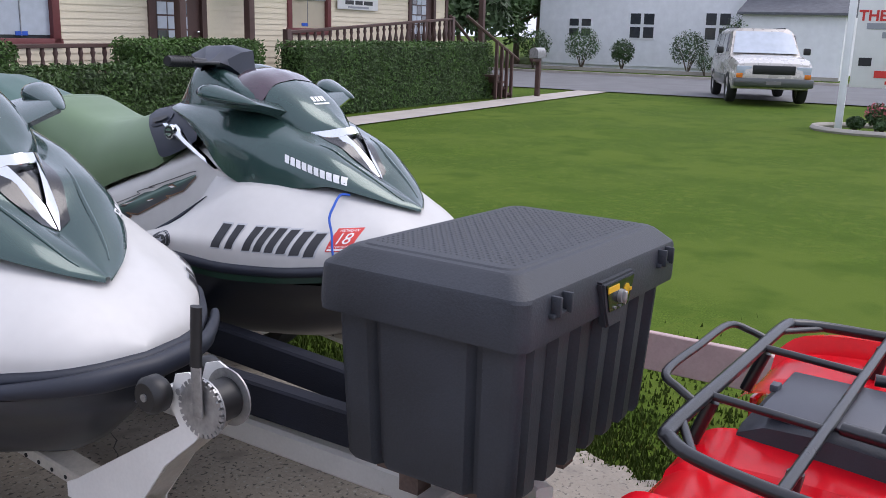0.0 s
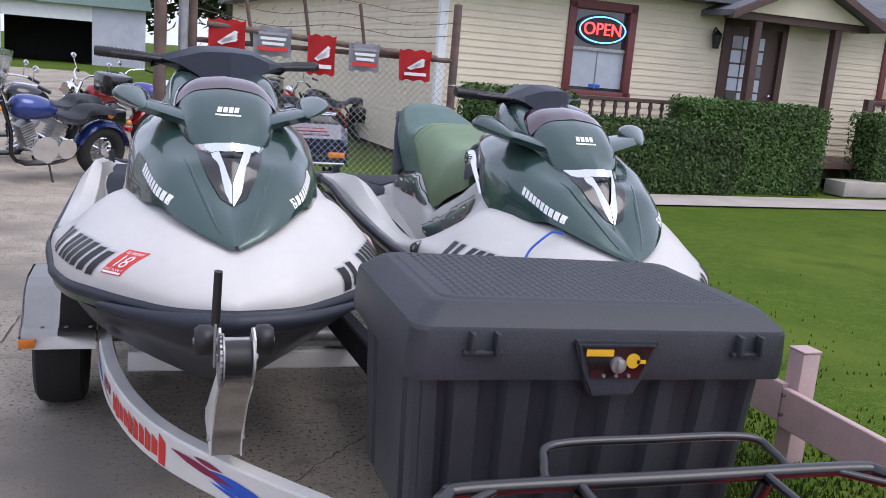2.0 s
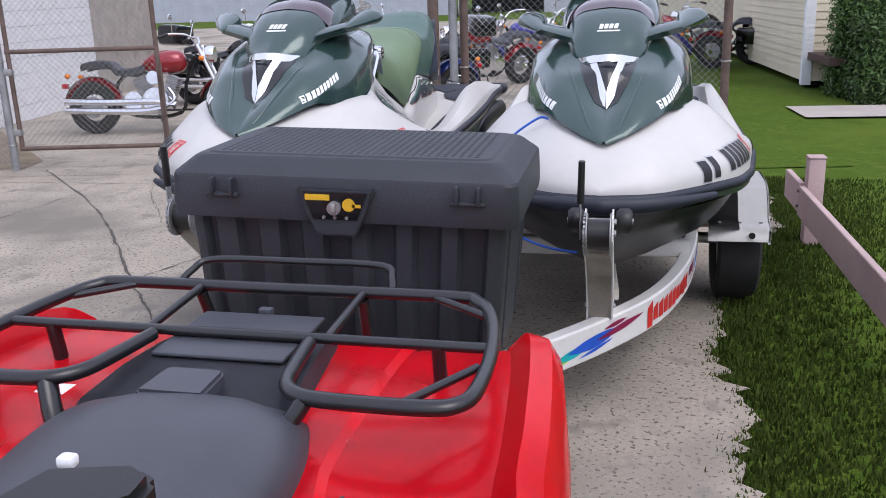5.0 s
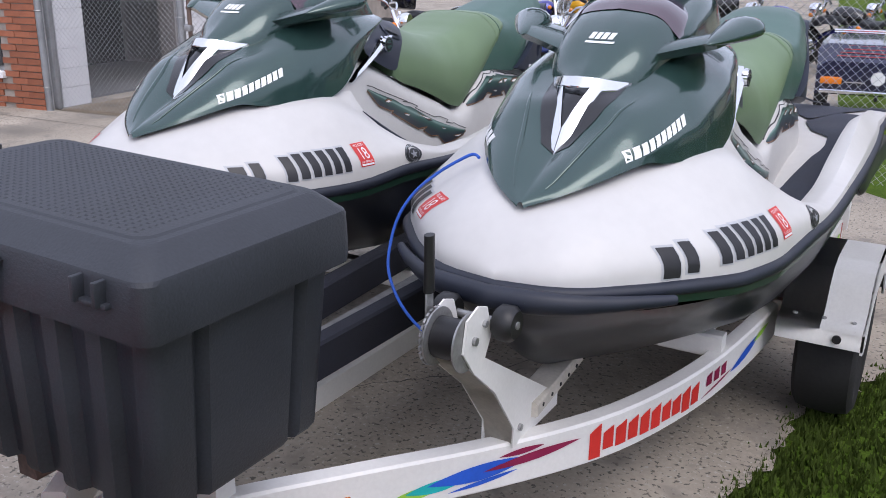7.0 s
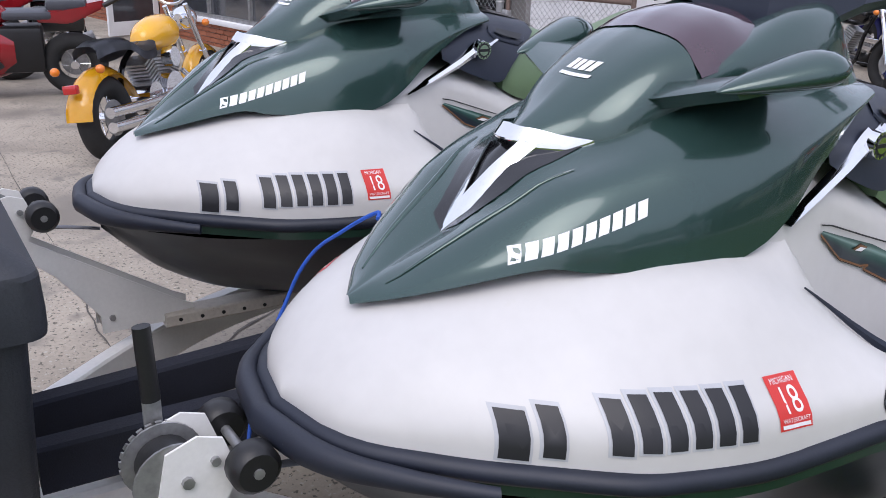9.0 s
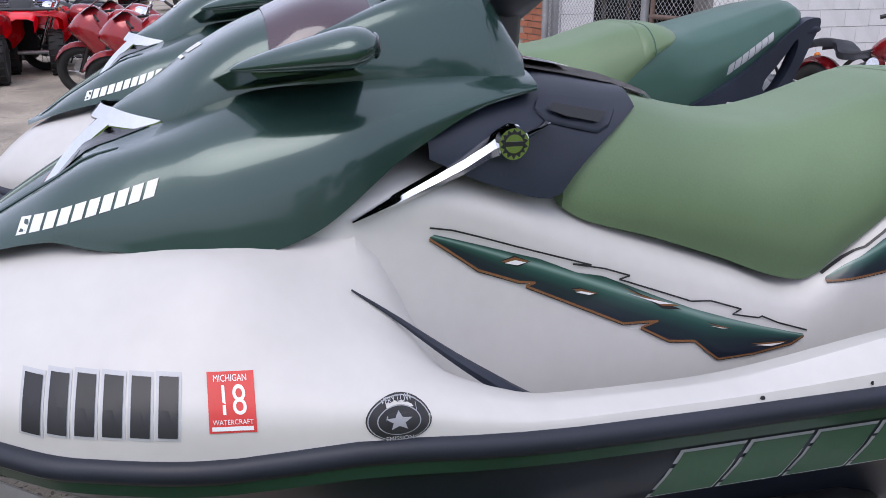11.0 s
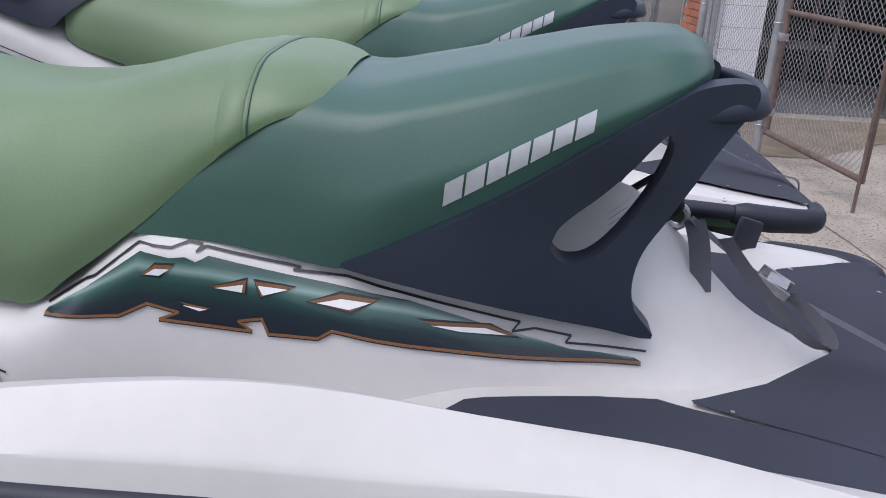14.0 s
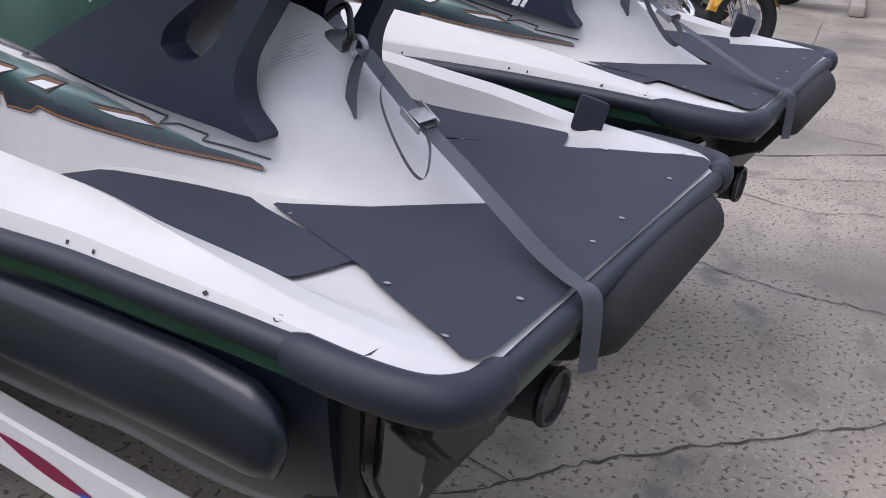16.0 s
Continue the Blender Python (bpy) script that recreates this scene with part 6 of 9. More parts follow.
def cargo_box():
    b = thing("cargo_box", "weathered black plastic cargo box with lockable lid", "storage box", pose(0.0, -0.712, 0.014, 0, 1.5, 0))
    # tub with upright flutes: outline at a height, ribs fading to the rim
    def outline(w, d, flute, n=150):
        pts = []
        per = [(-w, -d), (w, -d), (w, d), (-w, d)]
        for k in range(4):
            (x0, y0), (x1, y1) = per[k], per[(k + 1) % 4]
            L = math.hypot(x1 - x0, y1 - y0)
            m = 64 if k in (0, 2) else 36
            nx, ny = (y1 - y0) / L, -(x1 - x0) / L
            for i in range(m):
                t = i / m
                q = t * L
                if k in (0, 2):
                    ph = (t * 7.0) % 1.0
                    g = 1.0 if 0.12 < ph < 0.62 else 0.0
                    g *= 1.0 if 0.05 < t < 0.95 else 0.0
                else:
                    g = 1.0 if (0.20 < t < 0.27 or 0.75 < t < 0.82) else 0.0
                e = min(q, L - q)
                c = 0.03 * max(0, 1 - e / 0.03) ** 2
                pts.append((x0 + (x1 - x0) * t - nx * (flute * g + c), y0 + (y1 - y0) * t - ny * (flute * g + c)))
        return pts
    rows = []
    for z, w, d, fl in ((0.575, 0.378, 0.225, 0.022), (0.59, 0.388, 0.232, 0.024), (0.75, 0.398, 0.239, 0.024), (0.93, 0.409, 0.246, 0.022), (0.985, 0.412, 0.247, 0.010), (1.0, 0.414, 0.248, 0.0)):
        rows.append([(x, y, z) for x, y in outline(w, d, fl)])
    bm = B()
    vs = grid(bm, rows, close=True)
    bm.faces.new(vs[0][::-1])
    part("tub", bm, "box", b, "ribbed black tub", sharp=35)
    # lid: deep skirt, sloping shoulder, flat top
    bm = B()
    def rr(w, d, r, z, n=6):
        out = []
        for cx, cy, a0 in ((w - r, -d + r, -90), (w - r, d - r, 0), (-w + r, d - r, 90), (-w + r, -d + r, 180)):
            for i in range(n + 1):
                a = math.radians(a0 + 90 * i / n)
                out.append((cx + r * math.cos(a), cy + r * math.sin(a), z))
        return out
    L = [rr(0.43, 0.262, 0.03, 0.955), rr(0.442, 0.274, 0.035, 0.957), rr(0.444, 0.276, 0.036, 0.972), rr(0.444, 0.276, 0.036, 1.0), rr(0.441, 0.273, 0.036, 1.058), rr(0.438, 0.270, 0.036, 1.066), rr(0.398, 0.231, 0.034, 1.101), rr(0.388, 0.222, 0.034, 1.106), rr(0.372, 0.208, 0.034, 1.1075), rr(0.366, 0.203, 0.034, 1.1108), rr(0.355, 0.195, 0.034, 1.1110)]
    vs = grid(bm, L, close=True)
    bm.faces.new(vs[-1])
    lid = part("lid", bm, "box", b, "black lid with fine diamond tread", sharp=18)
    # fine tread on the lid
    verts, faces = [], []
    for i in range(34):
        for j in range(26):
            x, y = -0.330 + i * 0.02, -0.184 + j * 0.0147
            a, b = (0.0082, 0.0042) if (i + j) % 2 else (0.0042, 0.0058)
            k = len(verts)
            verts += [(x - a, y, 1.1110), (x, y - b, 1.1110), (x + a, y, 1.1110), (x, y + b, 1.1110), (x, y, 1.1136)]
            faces += [(k, k + 1, k + 4), (k + 1, k + 2, k + 4), (k + 2, k + 3, k + 4), (k + 3, k, k + 4)]
    me = bpy.data.meshes.new("lid_tread")
    me.from_pydata(verts, [], faces)
    me.materials.append(M["box"])
    ob = new("lid_tread", me)
    ob.parent = lid
    tagged(ob, kind="stuff")
    # latches
    for x in (-0.295, 0.325):
        bm = B()
        for q in (-0.026, 0.026):
            box(bm, x + q - 0.005, x + q + 0.005, -0.297, -0.268, 1.015, 1.06, 0.003)
        box(bm, x - 0.042, x + 0.042, -0.288, -0.270, 1.012, 1.022, 0.003)
        part("latch", bm, "box", lid)
    # middle lock plate
    bm = B()
    prism(bm, [(-0.10, 1.045), (0.10, 1.045), (0.075, 0.985), (0.05, 0.925), (-0.05, 0.925), (-0.075, 0.985)], -0.291, -0.264, "y")
    bmesh.ops.bevel(bm, geom=bm.edges[:], offset=0.006, segments=2, affect="EDGES")
    plate = part("lock_surround", bm, "box", lid)
    bm = B()
    prism(bm, [(-0.082, 1.036), (0.082, 1.036), (0.055, 0.968), (-0.055, 0.968)], -0.294, -0.288, "y")
    lp = part("lock_plate", bm, "black_gloss", plate)
    bm = B()
    box(bm, -0.074, -0.012, -0.2965, -0.293, 1.016, 1.030)
    part("brand_bar", bm, "yellow_vinyl", lp)
    bm = B()
    cyl(bm, (0.036, -0.2965, 1.006), (0.036, -0.293, 1.006), 0.016, 24)
    box(bm, 0.045, 0.066, -0.2965, -0.293, 1.0, 1.008)
    part("brand_disc", bm, "yellow_vinyl", lp)
    bm = B()
    cyl(bm, (0.0, -0.304, 0.998), (0.0, -0.292, 0.998), 0.017, 18)
    box(bm, -0.006, 0.006, -0.312, -0.298, 0.985, 1.012, 0.003)
    for q in (-0.028, 0.0, 0.03):
        cyl(bm, (q, -0.298, 0.974), (q, -0.293, 0.974), 0.004, 8)
    part("lock_cylinder", bm, "steel", lp, "steel turn lock")
    # feet: cross boards under the box
    return b


boat_trailer = trailer()
winch = winch_stand(1)
winch.matrix_basis = pose(0.635, 0.01, -0.015)
copy_thing(winch, pose(-0.69, -0.07, 0.04))
cargo = cargo_box()
for y in (-0.79, -0.55):
    bm = B()
    box(bm, -0.27, 0.30, y - 0.045, y + 0.045, 0.535, 0.574, 0.004)
    for x in (-0.16, 0.20):
        box(bm, x - 0.03, x + 0.03, y - 0.03, y + 0.03, 0.44, 0.537)
    single("box_support", bm, "rust_pipe", "rusty cross board under the cargo box", "support", "box supports")

# ---- the red quad in front of the trailer ----


def wheel(parent, x, y, r, w, rim_mat, tread=True, hub=0.5, name="wheel"):
    wh = new(name)
    wh.parent = parent
    wh.matrix_basis = pose(x, y, r)
    n = 36
    bm = B()
    prof = [(-0.38, hub), (-0.5, hub + 0.12), (-0.5, 0.86), (-0.42, 0.96), (-0.2, 1.0), (0.2, 1.0), (0.42, 0.96), (0.5, 0.86), (0.5, hub + 0.12), (0.38, hub)]
    rows = [[(a * w, r * q * math.cos(2 * math.pi * k / n), r * q * math.sin(2 * math.pi * k / n)) for a, q in prof] for k in range(n)]
    grid(bm, rows + rows[:1])
    bmesh.ops.remove_doubles(bm, verts=bm.verts, dist=1e-5)
    if tread:
        for k in range(n // 2):
            a = 2 * math.pi * k / (n // 2)
            for q in (-1, 1):
                box(bm, q * w * 0.12 if q > 0 else -w * 0.45, w * 0.45 if q > 0 else -w * 0.12, -r * 0.05, r * 0.05, r * 0.97, r * 1.045, 0, Matrix.Rotation(a + (0.08 if q > 0 else -0.08), 4, "X"))
    part("tyre", bm, "rubber", wh)
    bm = B()
    prof = [(-0.38, hub), (-0.30, hub * 0.92), (0.0, hub * 0.85), (0.12, hub * 0.5), (0.15, 0.02)]
    rows = [[(a * w, r * q * math.cos(2 * math.pi * k / n), r * q * math.sin(2 * math.pi * k / n)) for a, q in prof] for k in range(n)]
    grid(bm, rows + rows[:1])
    rows = [[(-a * w, r * q * math.cos(2 * math.pi * k / n), r * q * math.sin(2 * math.pi * k / n)) for a, q in prof] for k in range(n)]
    grid(bm, rows + rows[:1])
    part("rim", bm, rim_mat, wh)
    return wh


def quad():
    q = thing("quad_bike", "glossy red four-wheeler with black racks parked on concrete", "ATV", pose(-0.01, -1.60, 0, 0, 0, -1.5))
    # local: tail towards +y
    for s in (1, -1):
        bm = B()
        rows = []
        for y, xo, zi, zm, zo, zd in ((0.36, 0.56, 0.735, 0.73, 0.70, 0.60), (0.30, 0.595, 0.772, 0.775, 0.755, 0.63), (0.15, 0.62, 0.788, 0.79, 0.775, 0.64), (-0.05, 0.64, 0.79, 0.79, 0.77, 0.64), (-0.22, 0.65, 0.785, 0.775, 0.755, 0.62), (-0.38, 0.635, 0.76, 0.72, 0.68, 0.56), (-0.52, 0.57, 0.70, 0.63, 0.57, 0.47), (-0.64, 0.48, 0.60, 0.52, 0.46, 0.38)):
            rows.append([(s * 0.12, y, zi + 0.01), (s * 0.17, y, zi), (s * 0.28, y, zi - 0.004), (s * 0.295, y, zi - 0.016), (s * 0.42, y, zm - 0.010), (s * (xo - 0.10), y, zm - 0.006), (s * (xo - 0.062), y, zm + 0.036), (s * (xo - 0.022), y, zo + 0.046), (s * xo, y, zo + 0.008), (s * (xo + 0.012), y, zd)])
        P = []
        for j in range(len(rows[0])):
            P.append(arc([r[j] for r in rows], 4))
        grid(bm, [[P[j][i] for j in range(len(P))] for i in range(len(P[0]))])
        bmesh.ops.solidify(bm, geom=bm.faces[:], thickness=0.004)
        fe = part("rear_fender", bm, "atv_red", q, "glossy red rear fender", sharp=26)
        bm = B()
        box(bm, s * 0.30 - 0.055, s * 0.30 + 0.055, -0.075, -0.03, 0.7735, 0.7775)
        if s < 0:
            part("warning_label", bm, "paper", fe)
        else:
            bm.free()
        # front fender and body side
        bm = B()
        rows = []
        for y, xi, xo, z, zd in ((-0.86, 0.20, 0.46, 0.70, 0.52), (-1.0, 0.20, 0.56, 0.78, 0.60), (-1.2, 0.20, 0.60, 0.80, 0.66), (-1.4, 0.18, 0.59, 0.79, 0.66), (-1.55, 0.15, 0.53, 0.74, 0.60)):
            rows.append([(s * xi, y, z + 0.03), (s * (xi + xo) / 2, y, z + 0.025), (s * (xo - 0.05), y, z + 0.01), (s * xo, y, z - 0.03), (s * (xo + 0.005), y, zd)])
        grid(bm, rows)
        bmesh.ops.solidify(bm, geom=bm.faces[:], thickness=0.004)
        part("front_fender", bm, "atv_red", q, "glossy red front fender", sharp=50)
        bm = B()
        box(bm, s * 0.18, s * 0.46, -0.86, -0.42, 0.33, 0.37, 0.01)
        part("footwell", bm, "black", q)
        wheel(q, s * 0.42, 0.0, 0.30, 0.24, "black", hub=0.45)
        wheel(q, s * 0.43, -1.24, 0.30, 0.20, "black", hub=0.45)
    # seat
    bm = B()
    rows = []
    for y, w, z0, z1 in ((-0.21, 0.10, 0.79, 0.815), (-0.24, 0.165, 0.77, 0.865), (-0.34, 0.195, 0.75, 0.888), (-0.50, 0.190, 0.73, 0.880), (-0.66, 0.160, 0.73, 0.862), (-0.80, 0.125, 0.74, 0.868), (-0.90, 0.10, 0.76, 0.885)):
        rows.append([(w * 1.02, y, z0), (w * 1.06, y, z0 * 0.4 + z1 * 0.6), (w * 0.86, y, z1 - 0.018), (w * 0.45, y, z1), (0, y, z1 + 0.004), (-w * 0.45, y, z1), (-w * 0.86, y, z1 - 0.018), (-w * 1.06, y, z0 * 0.4 + z1 * 0.6), (-w * 1.02, y, z0)])
    P = [arc([r[j] for r in rows], 5) for j in range(9)]
    grid(bm, [[P[j][i] for j in range(9)] for i in range(len(P[0]))])
    part("seat", bm, "atv_seat", q, "black vinyl quad seat", sharp=60)
    # tail console
    bm = B()
    rows = []
    for y, w, z in ((-0.24, 0.20, 0.795), (-0.16, 0.205, 0.825), (-0.04, 0.19, 0.84), (0.08, 0.175, 0.842), (0.20, 0.16, 0.83), (0.26, 0.15, 0.80)):
        rows.append([(w + 0.012, y, z - 0.08), (w, y, z - 0.01), (w - 0.03, y, z), (-w + 0.03, y, z), (-w, y, z - 0.01), (-w - 0.012, y, z - 0.08)])
    grid(bm, rows)
    bmesh.ops.solidify(bm, geom=bm.faces[:], thickness=0.004)
    con = part("tail_console", bm, "atv_seat", q, "dark grey plastic tail console", sharp=30)
    bm = B()
    prism(bm, [(-0.065, -0.20), (0.065, -0.20), (0.06, -0.10), (0.05, -0.09), (-0.05, -0.09), (-0.06, -0.10)], 0.825, 0.858, "z")
    bmesh.ops.bevel(bm, geom=bm.edges[:], offset=0.006, segments=2, affect="EDGES")
    part("seat_latch_cover", bm, "atv_seat", con)
    bm = B()
    box(bm, -0.14, 0.14, -0.02, 0.22, 0.842, 0.852, 0.006)
    box(bm, -0.015, 0.015, 0.215, 0.235, 0.845, 0.862, 0.003)
    part("console_lid", bm, "atv_seat", con)
    # rear rack
    rack = new("rear_rack")
    rack.parent = q
    tagged(rack, "black tubular rear rack")
    Z = 0.862
    def bar(pts, r=0.0100, soft=0, name="rack_tube"):
        bm = B()
        tube(bm, arc(pts, 6) if soft else pts, r, 10)
        part(name, bm, "rack", rack)
    bar([(-0.16, -0.01, Z), (-0.175, -0.10, Z), (-0.19, -0.155, Z), (-0.225, -0.185, Z), (-0.29, -0.195, Z), (-0.43, -0.195, Z), (-0.485, -0.18, Z), (-0.505, -0.13, Z), (-0.50, 0.0, Z), (-0.47, 0.13, Z + 0.005), (-0.43, 0.185, Z + 0.01), (-0.37, 0.20, Z + 0.012), (0, 0.20, Z + 0.012), (0.37, 0.20, Z + 0.012), (0.43, 0.185, Z + 0.01), (0.47, 0.13, Z + 0.005), (0.50, 0.0, Z), (0.505, -0.13, Z), (0.485, -0.18, Z), (0.43, -0.195, Z), (0.29, -0.195, Z), (0.225, -0.185, Z), (0.19, -0.155, Z), (0.175, -0.10, Z), (0.16, -0.01, Z)], 0.0135, 1, "outer_tube")
    bar([(-0.495, 0.01, Z), (0.495, 0.01, Z)])
    bar(arc([(-0.245, 0.20, Z + 0.012), (-0.235, 0.235, Z + 0.03), (-0.20, 0.27, Z + 0.045), (0, 0.272, Z + 0.047), (0.20, 0.27, Z + 0.045), (0.235, 0.235, Z + 0.03), (0.245, 0.20, Z + 0.012)], 5), 0.0085, 0, "grab_bar")
    for s in (1, -1):
        bar([(s * 0.185, 0.01, Z), (s * 0.185, 0.20, Z + 0.012)], 0.009)
        bar([(s * 0.46, 0.14, Z), (s * 0.32, 0.205, Z + 0.012)], 0.008, 0, "rack_brace")
        bar([(s * 0.49, -0.06, Z), (s * 0.40, -0.185, Z)], 0.008, 0, "rack_brace")
        bar([(s * 0.24, -0.185, Z), (s * 0.215, -0.21, Z - 0.04), (s * 0.20, -0.22, Z - 0.09)], 0.016, 0, "rack_leg")
        bar([(s * 0.40, 0.01, Z), (s * 0.40, 0.02, Z - 0.08)], 0.013, 0, "rack_leg")
        bar([(s * 0.185, 0.19, Z), (s * 0.18, 0.22, Z - 0.10)], 0.012, 0, "rack_leg")
    # tank cover, steering
    bm = B()
    rows = []
    for y, w, z in ((-0.86, 0.10, 0.885), (-0.94, 0.14, 0.95), (-1.06, 0.155, 0.99), (-1.20, 0.14, 0.96), (-1.36, 0.12, 0.86)):
        rows.append([(w + 0.03, y, z - 0.16), (w, y, z - 0.03), (w * 0.6, y, z), (-w * 0.6, y, z), (-w, y, z - 0.03), (-w - 0.03, y, z - 0.16)])
    grid(bm, rows)
    part("tank_cover", bm, "black", q, sharp=40)
    GI, GT = Vector((0.318, -0.917, 1.152)), Vector((0.446, -0.845, 1.132))
    bm = B()
    half = [tuple(GT), tuple(GI), (0.235, -0.93, 1.142), (0.19, -0.94, 1.122), (0.15, -0.95, 1.075), (0.11, -0.96, 1.055)]
    tube(bm, arc([(0.06 - x, y + 0.06, z) for x, y, z in half] + half[::-1], 5), 0.0105, 10)
    hb = part("handlebar", bm, "rack", q)
    for s in (1, -1):
        dy = 0.0 if s > 0 else 0.06
        dx = 0.0 if s > 0 else 0.06
        bm = B()
        P = [GI.lerp(GT, k / 40) for k in range(41)]
        tube(bm, [(s * a.x + dx, a.y + dy, a.z) for a in P], [0.0175 if k in (0, 40) else 0.0145 if k % 4 < 2 else 0.0158 for k in range(41)], 16)
        part("grip", bm, "black", hb, "ribbed black grip", sharp=60)
        bm = B()
        tube(bm, arc([(s * 0.25 + dx, -0.965 + dy, 1.135), (s * 0.275 + dx, -0.985 + dy, 1.135), (s * 0.305 + dx, -0.965 + dy, 1.135), (s * 0.42 + dx, -0.90 + dy, 1.115), (s * 0.445 + dx, -0.885 + dy, 1.115)], 5), [0.007] * 8 + [0.0058] * 10 + [0.006, 0.0075, 0.006], 8, flat=1.3)
        part("lever", bm, "rack", hb)
        bm = B()
        box(bm, -0.020, 0.020, -0.017, 0.017, -0.018, 0.018, 0.006, pose(s * 0.232 + dx, -0.945 + dy, 1.138, 0, 0, s * 20))
        part("clamp", bm, "black", hb)
    # thumb throttle housing with its start and stop switches
    bm = B()
    prism(bm, [(0.222, -0.945), (0.236, -0.895), (0.30, -0.878), (0.325, -0.892), (0.328, -0.925), (0.30, -0.952), (0.25, -0.962)], 1.140, 1.186, "z")
    bmesh.ops.bevel(bm, geom=bm.edges[:], offset=0.007, segments=2, affect="EDGES")
    house_r = part("throttle_housing", bm, "black", hb, "black throttle housing")
    bm = B()
    prism(bm, [(0.232, -1.01), (0.25, -0.965), (0.285, -0.96), (0.30, -0.985), (0.27, -1.03)], 1.120, 1.160, "z")
    bmesh.ops.bevel(bm, geom=bm.edges[:], offset=0.006, segments=2, affect="EDGES")
    part("switch_housing", bm, "black", hb)
    bm = B()
    cyl(bm, (0.285, -0.985, 1.14), (0.285, -0.985, 1.176), 0.0062, 12)
    part("kill_switch", bm, "atv_red", house_r)
    bm = B()
    cyl(bm, (0.262, -0.985, 1.14), (0.262, -0.985, 1.169), 0.007, 12)
    part("start_button", bm, "steel", house_r)
    bm = B()
    box(bm, 0.240, 0.254, -0.892, -0.880, 1.18, 1.190, 0.003)
    part("side_switch", bm, "white_paint", house_r)
    # brake reservoir, control box and hoses
    bm = B()
    prof = [(0.020, 1.06), (0.026, 1.10), (0.034, 1.108), (0.034, 1.120), (0.031, 1.126), (0.022, 1.127), (0.020, 1.131), (0.0, 1.132)]
    grid(bm, [[(-0.275 + r * math.cos(a), -0.785 + r * math.sin(a), z) for r, z in prof] for a in np.linspace(0, 2 * math.pi, 25)])
    box(bm, -0.25, -0.225, -0.80, -0.77, 1.112, 1.124, 0.003)
    cyl(bm, (-0.275, -0.785, 1.07), (-0.275, -0.86, 1.12), 0.012, 10)
    res = part("brake_reservoir", bm, "black", hb, "round black brake reservoir")
    bm = B()
    box(bm, -0.255, -0.178, -0.915, -0.858, 1.065, 1.128, 0.006)
    box(bm, -0.24, -0.185, -0.935, -0.905, 1.05, 1.085, 0.006)
    part("control_box", bm, "navy", hb)
    bm = B()
    tube(bm, arc([(-0.235, -0.79, 1.117), (-0.20, -0.795, 1.119), (-0.172, -0.802, 1.112)], 5), [0.009] * 11, 10)
    part("hose_sleeve", bm, "black", res)
    for pts, r in (([(-0.172, -0.802, 1.112), (-0.145, -0.805, 1.08), (-0.115, -0.80, 1.03), (-0.10, -0.82, 0.96)], 0.0045), ([(-0.19, -0.87, 1.09), (-0.16, -0.865, 1.085), (-0.13, -0.86, 1.05), (-0.11, -0.87, 0.98)], 0.006), ([(0.24, -0.93, 1.135), (0.205, -0.915, 1.125), (0.17, -0.92, 1.09), (0.10, -0.96, 1.0)], 0.005)):
        bm = B()
        tube(bm, arc(pts, 6), r, 8)
        part("cable", bm, "black", hb)
    # nose, front rack, engine
    bm = B()
    rows = [[(w, y, z - 0.14), (w, y, z), (w * 0.5, y, z + 0.03), (-w * 0.5, y, z + 0.03), (-w, y, z), (-w, y, z - 0.14)] for y, w, z in ((-1.25, 0.2, 0.80), (-1.45, 0.2, 0.78), (-1.62, 0.15, 0.70))]
    grid(bm, rows)
    part("nose", bm, "atv_red", q, sharp=40)
    for y in (-1.22, -1.36, -1.52):
        bm = B()
        tube(bm, [(-0.40, y, 0.85), (0.40, y, 0.85)], 0.012, 8)
        part("front_rack_bar", bm, "rack", q)
    bm = B()
    tube(bm, arc([(-0.40, -1.16, 0.85), (-0.42, -1.3, 0.85), (-0.36, -1.6, 0.85), (0.36, -1.6, 0.85), (0.42, -1.3, 0.85), (0.40, -1.16, 0.85), (-0.40, -1.16, 0.85)], 4), 0.012, 8)
    for s in (1, -1):
        cyl(bm, (s * 0.35, -1.4, 0.85), (s * 0.35, -1.4, 0.78), 0.012, 8)
    part("front_rack", bm, "rack", q)
    bm = B()
    box(bm, -0.15, 0.15, -0.95, 0.05, 0.28, 0.70, 0.03)
    part("engine", bm, "dark_inside", q)
    for y in (0.0, -1.24):
        bm = B()
        cyl(bm, (-0.33, y, 0.30), (0.33, y, 0.30), 0.028, 10)
        part("axle", bm, "steel", q)
    for s in (1, -1):
        bm = B()
        box(bm, s * 0.35 - 0.04, s * 0.35 + 0.04, 0.34, 0.365, 0.64, 0.70, 0.008)
        part("tail_lamp", bm, "red_lens", q)
    # the body sits a little narrower and higher than the drawn sections
    for ob in q.children_recursive:
        if ob.type != "MESH" or ob.parent.name.startswith("wheel"):
            continue
        top = ob
        while top.parent != q:
            top = top.parent
        bars = top.name.startswith("handlebar")
        for v in ob.data.vertices:
            x, y, z = v.co
            if bars:
                v.co = (x + 0.005 + 0.10 * min(1, max(0, (x + 0.05) / 0.25)), y, z)
            elif top.name.startswith("rear_rack"):
                v.co = (x, -0.183 + (y + 0.195) * 1.22, z + 0.03)
            elif top.name.startswith("seat"):
                v.co = (x * 1.1 + 0.04, -0.13 + (y + 0.21) * 1.12, z + 0.01)
            else:
                v.co = (x * (1.0 if top.name.startswith("rear_fender") else 0.95) + 0.04 * min(1, max(0, (-0.25 - y) / 0.2)), y * 0.94, z + 0.03 * min(1, max(0, (z - 0.5) / 0.2)))
    return q


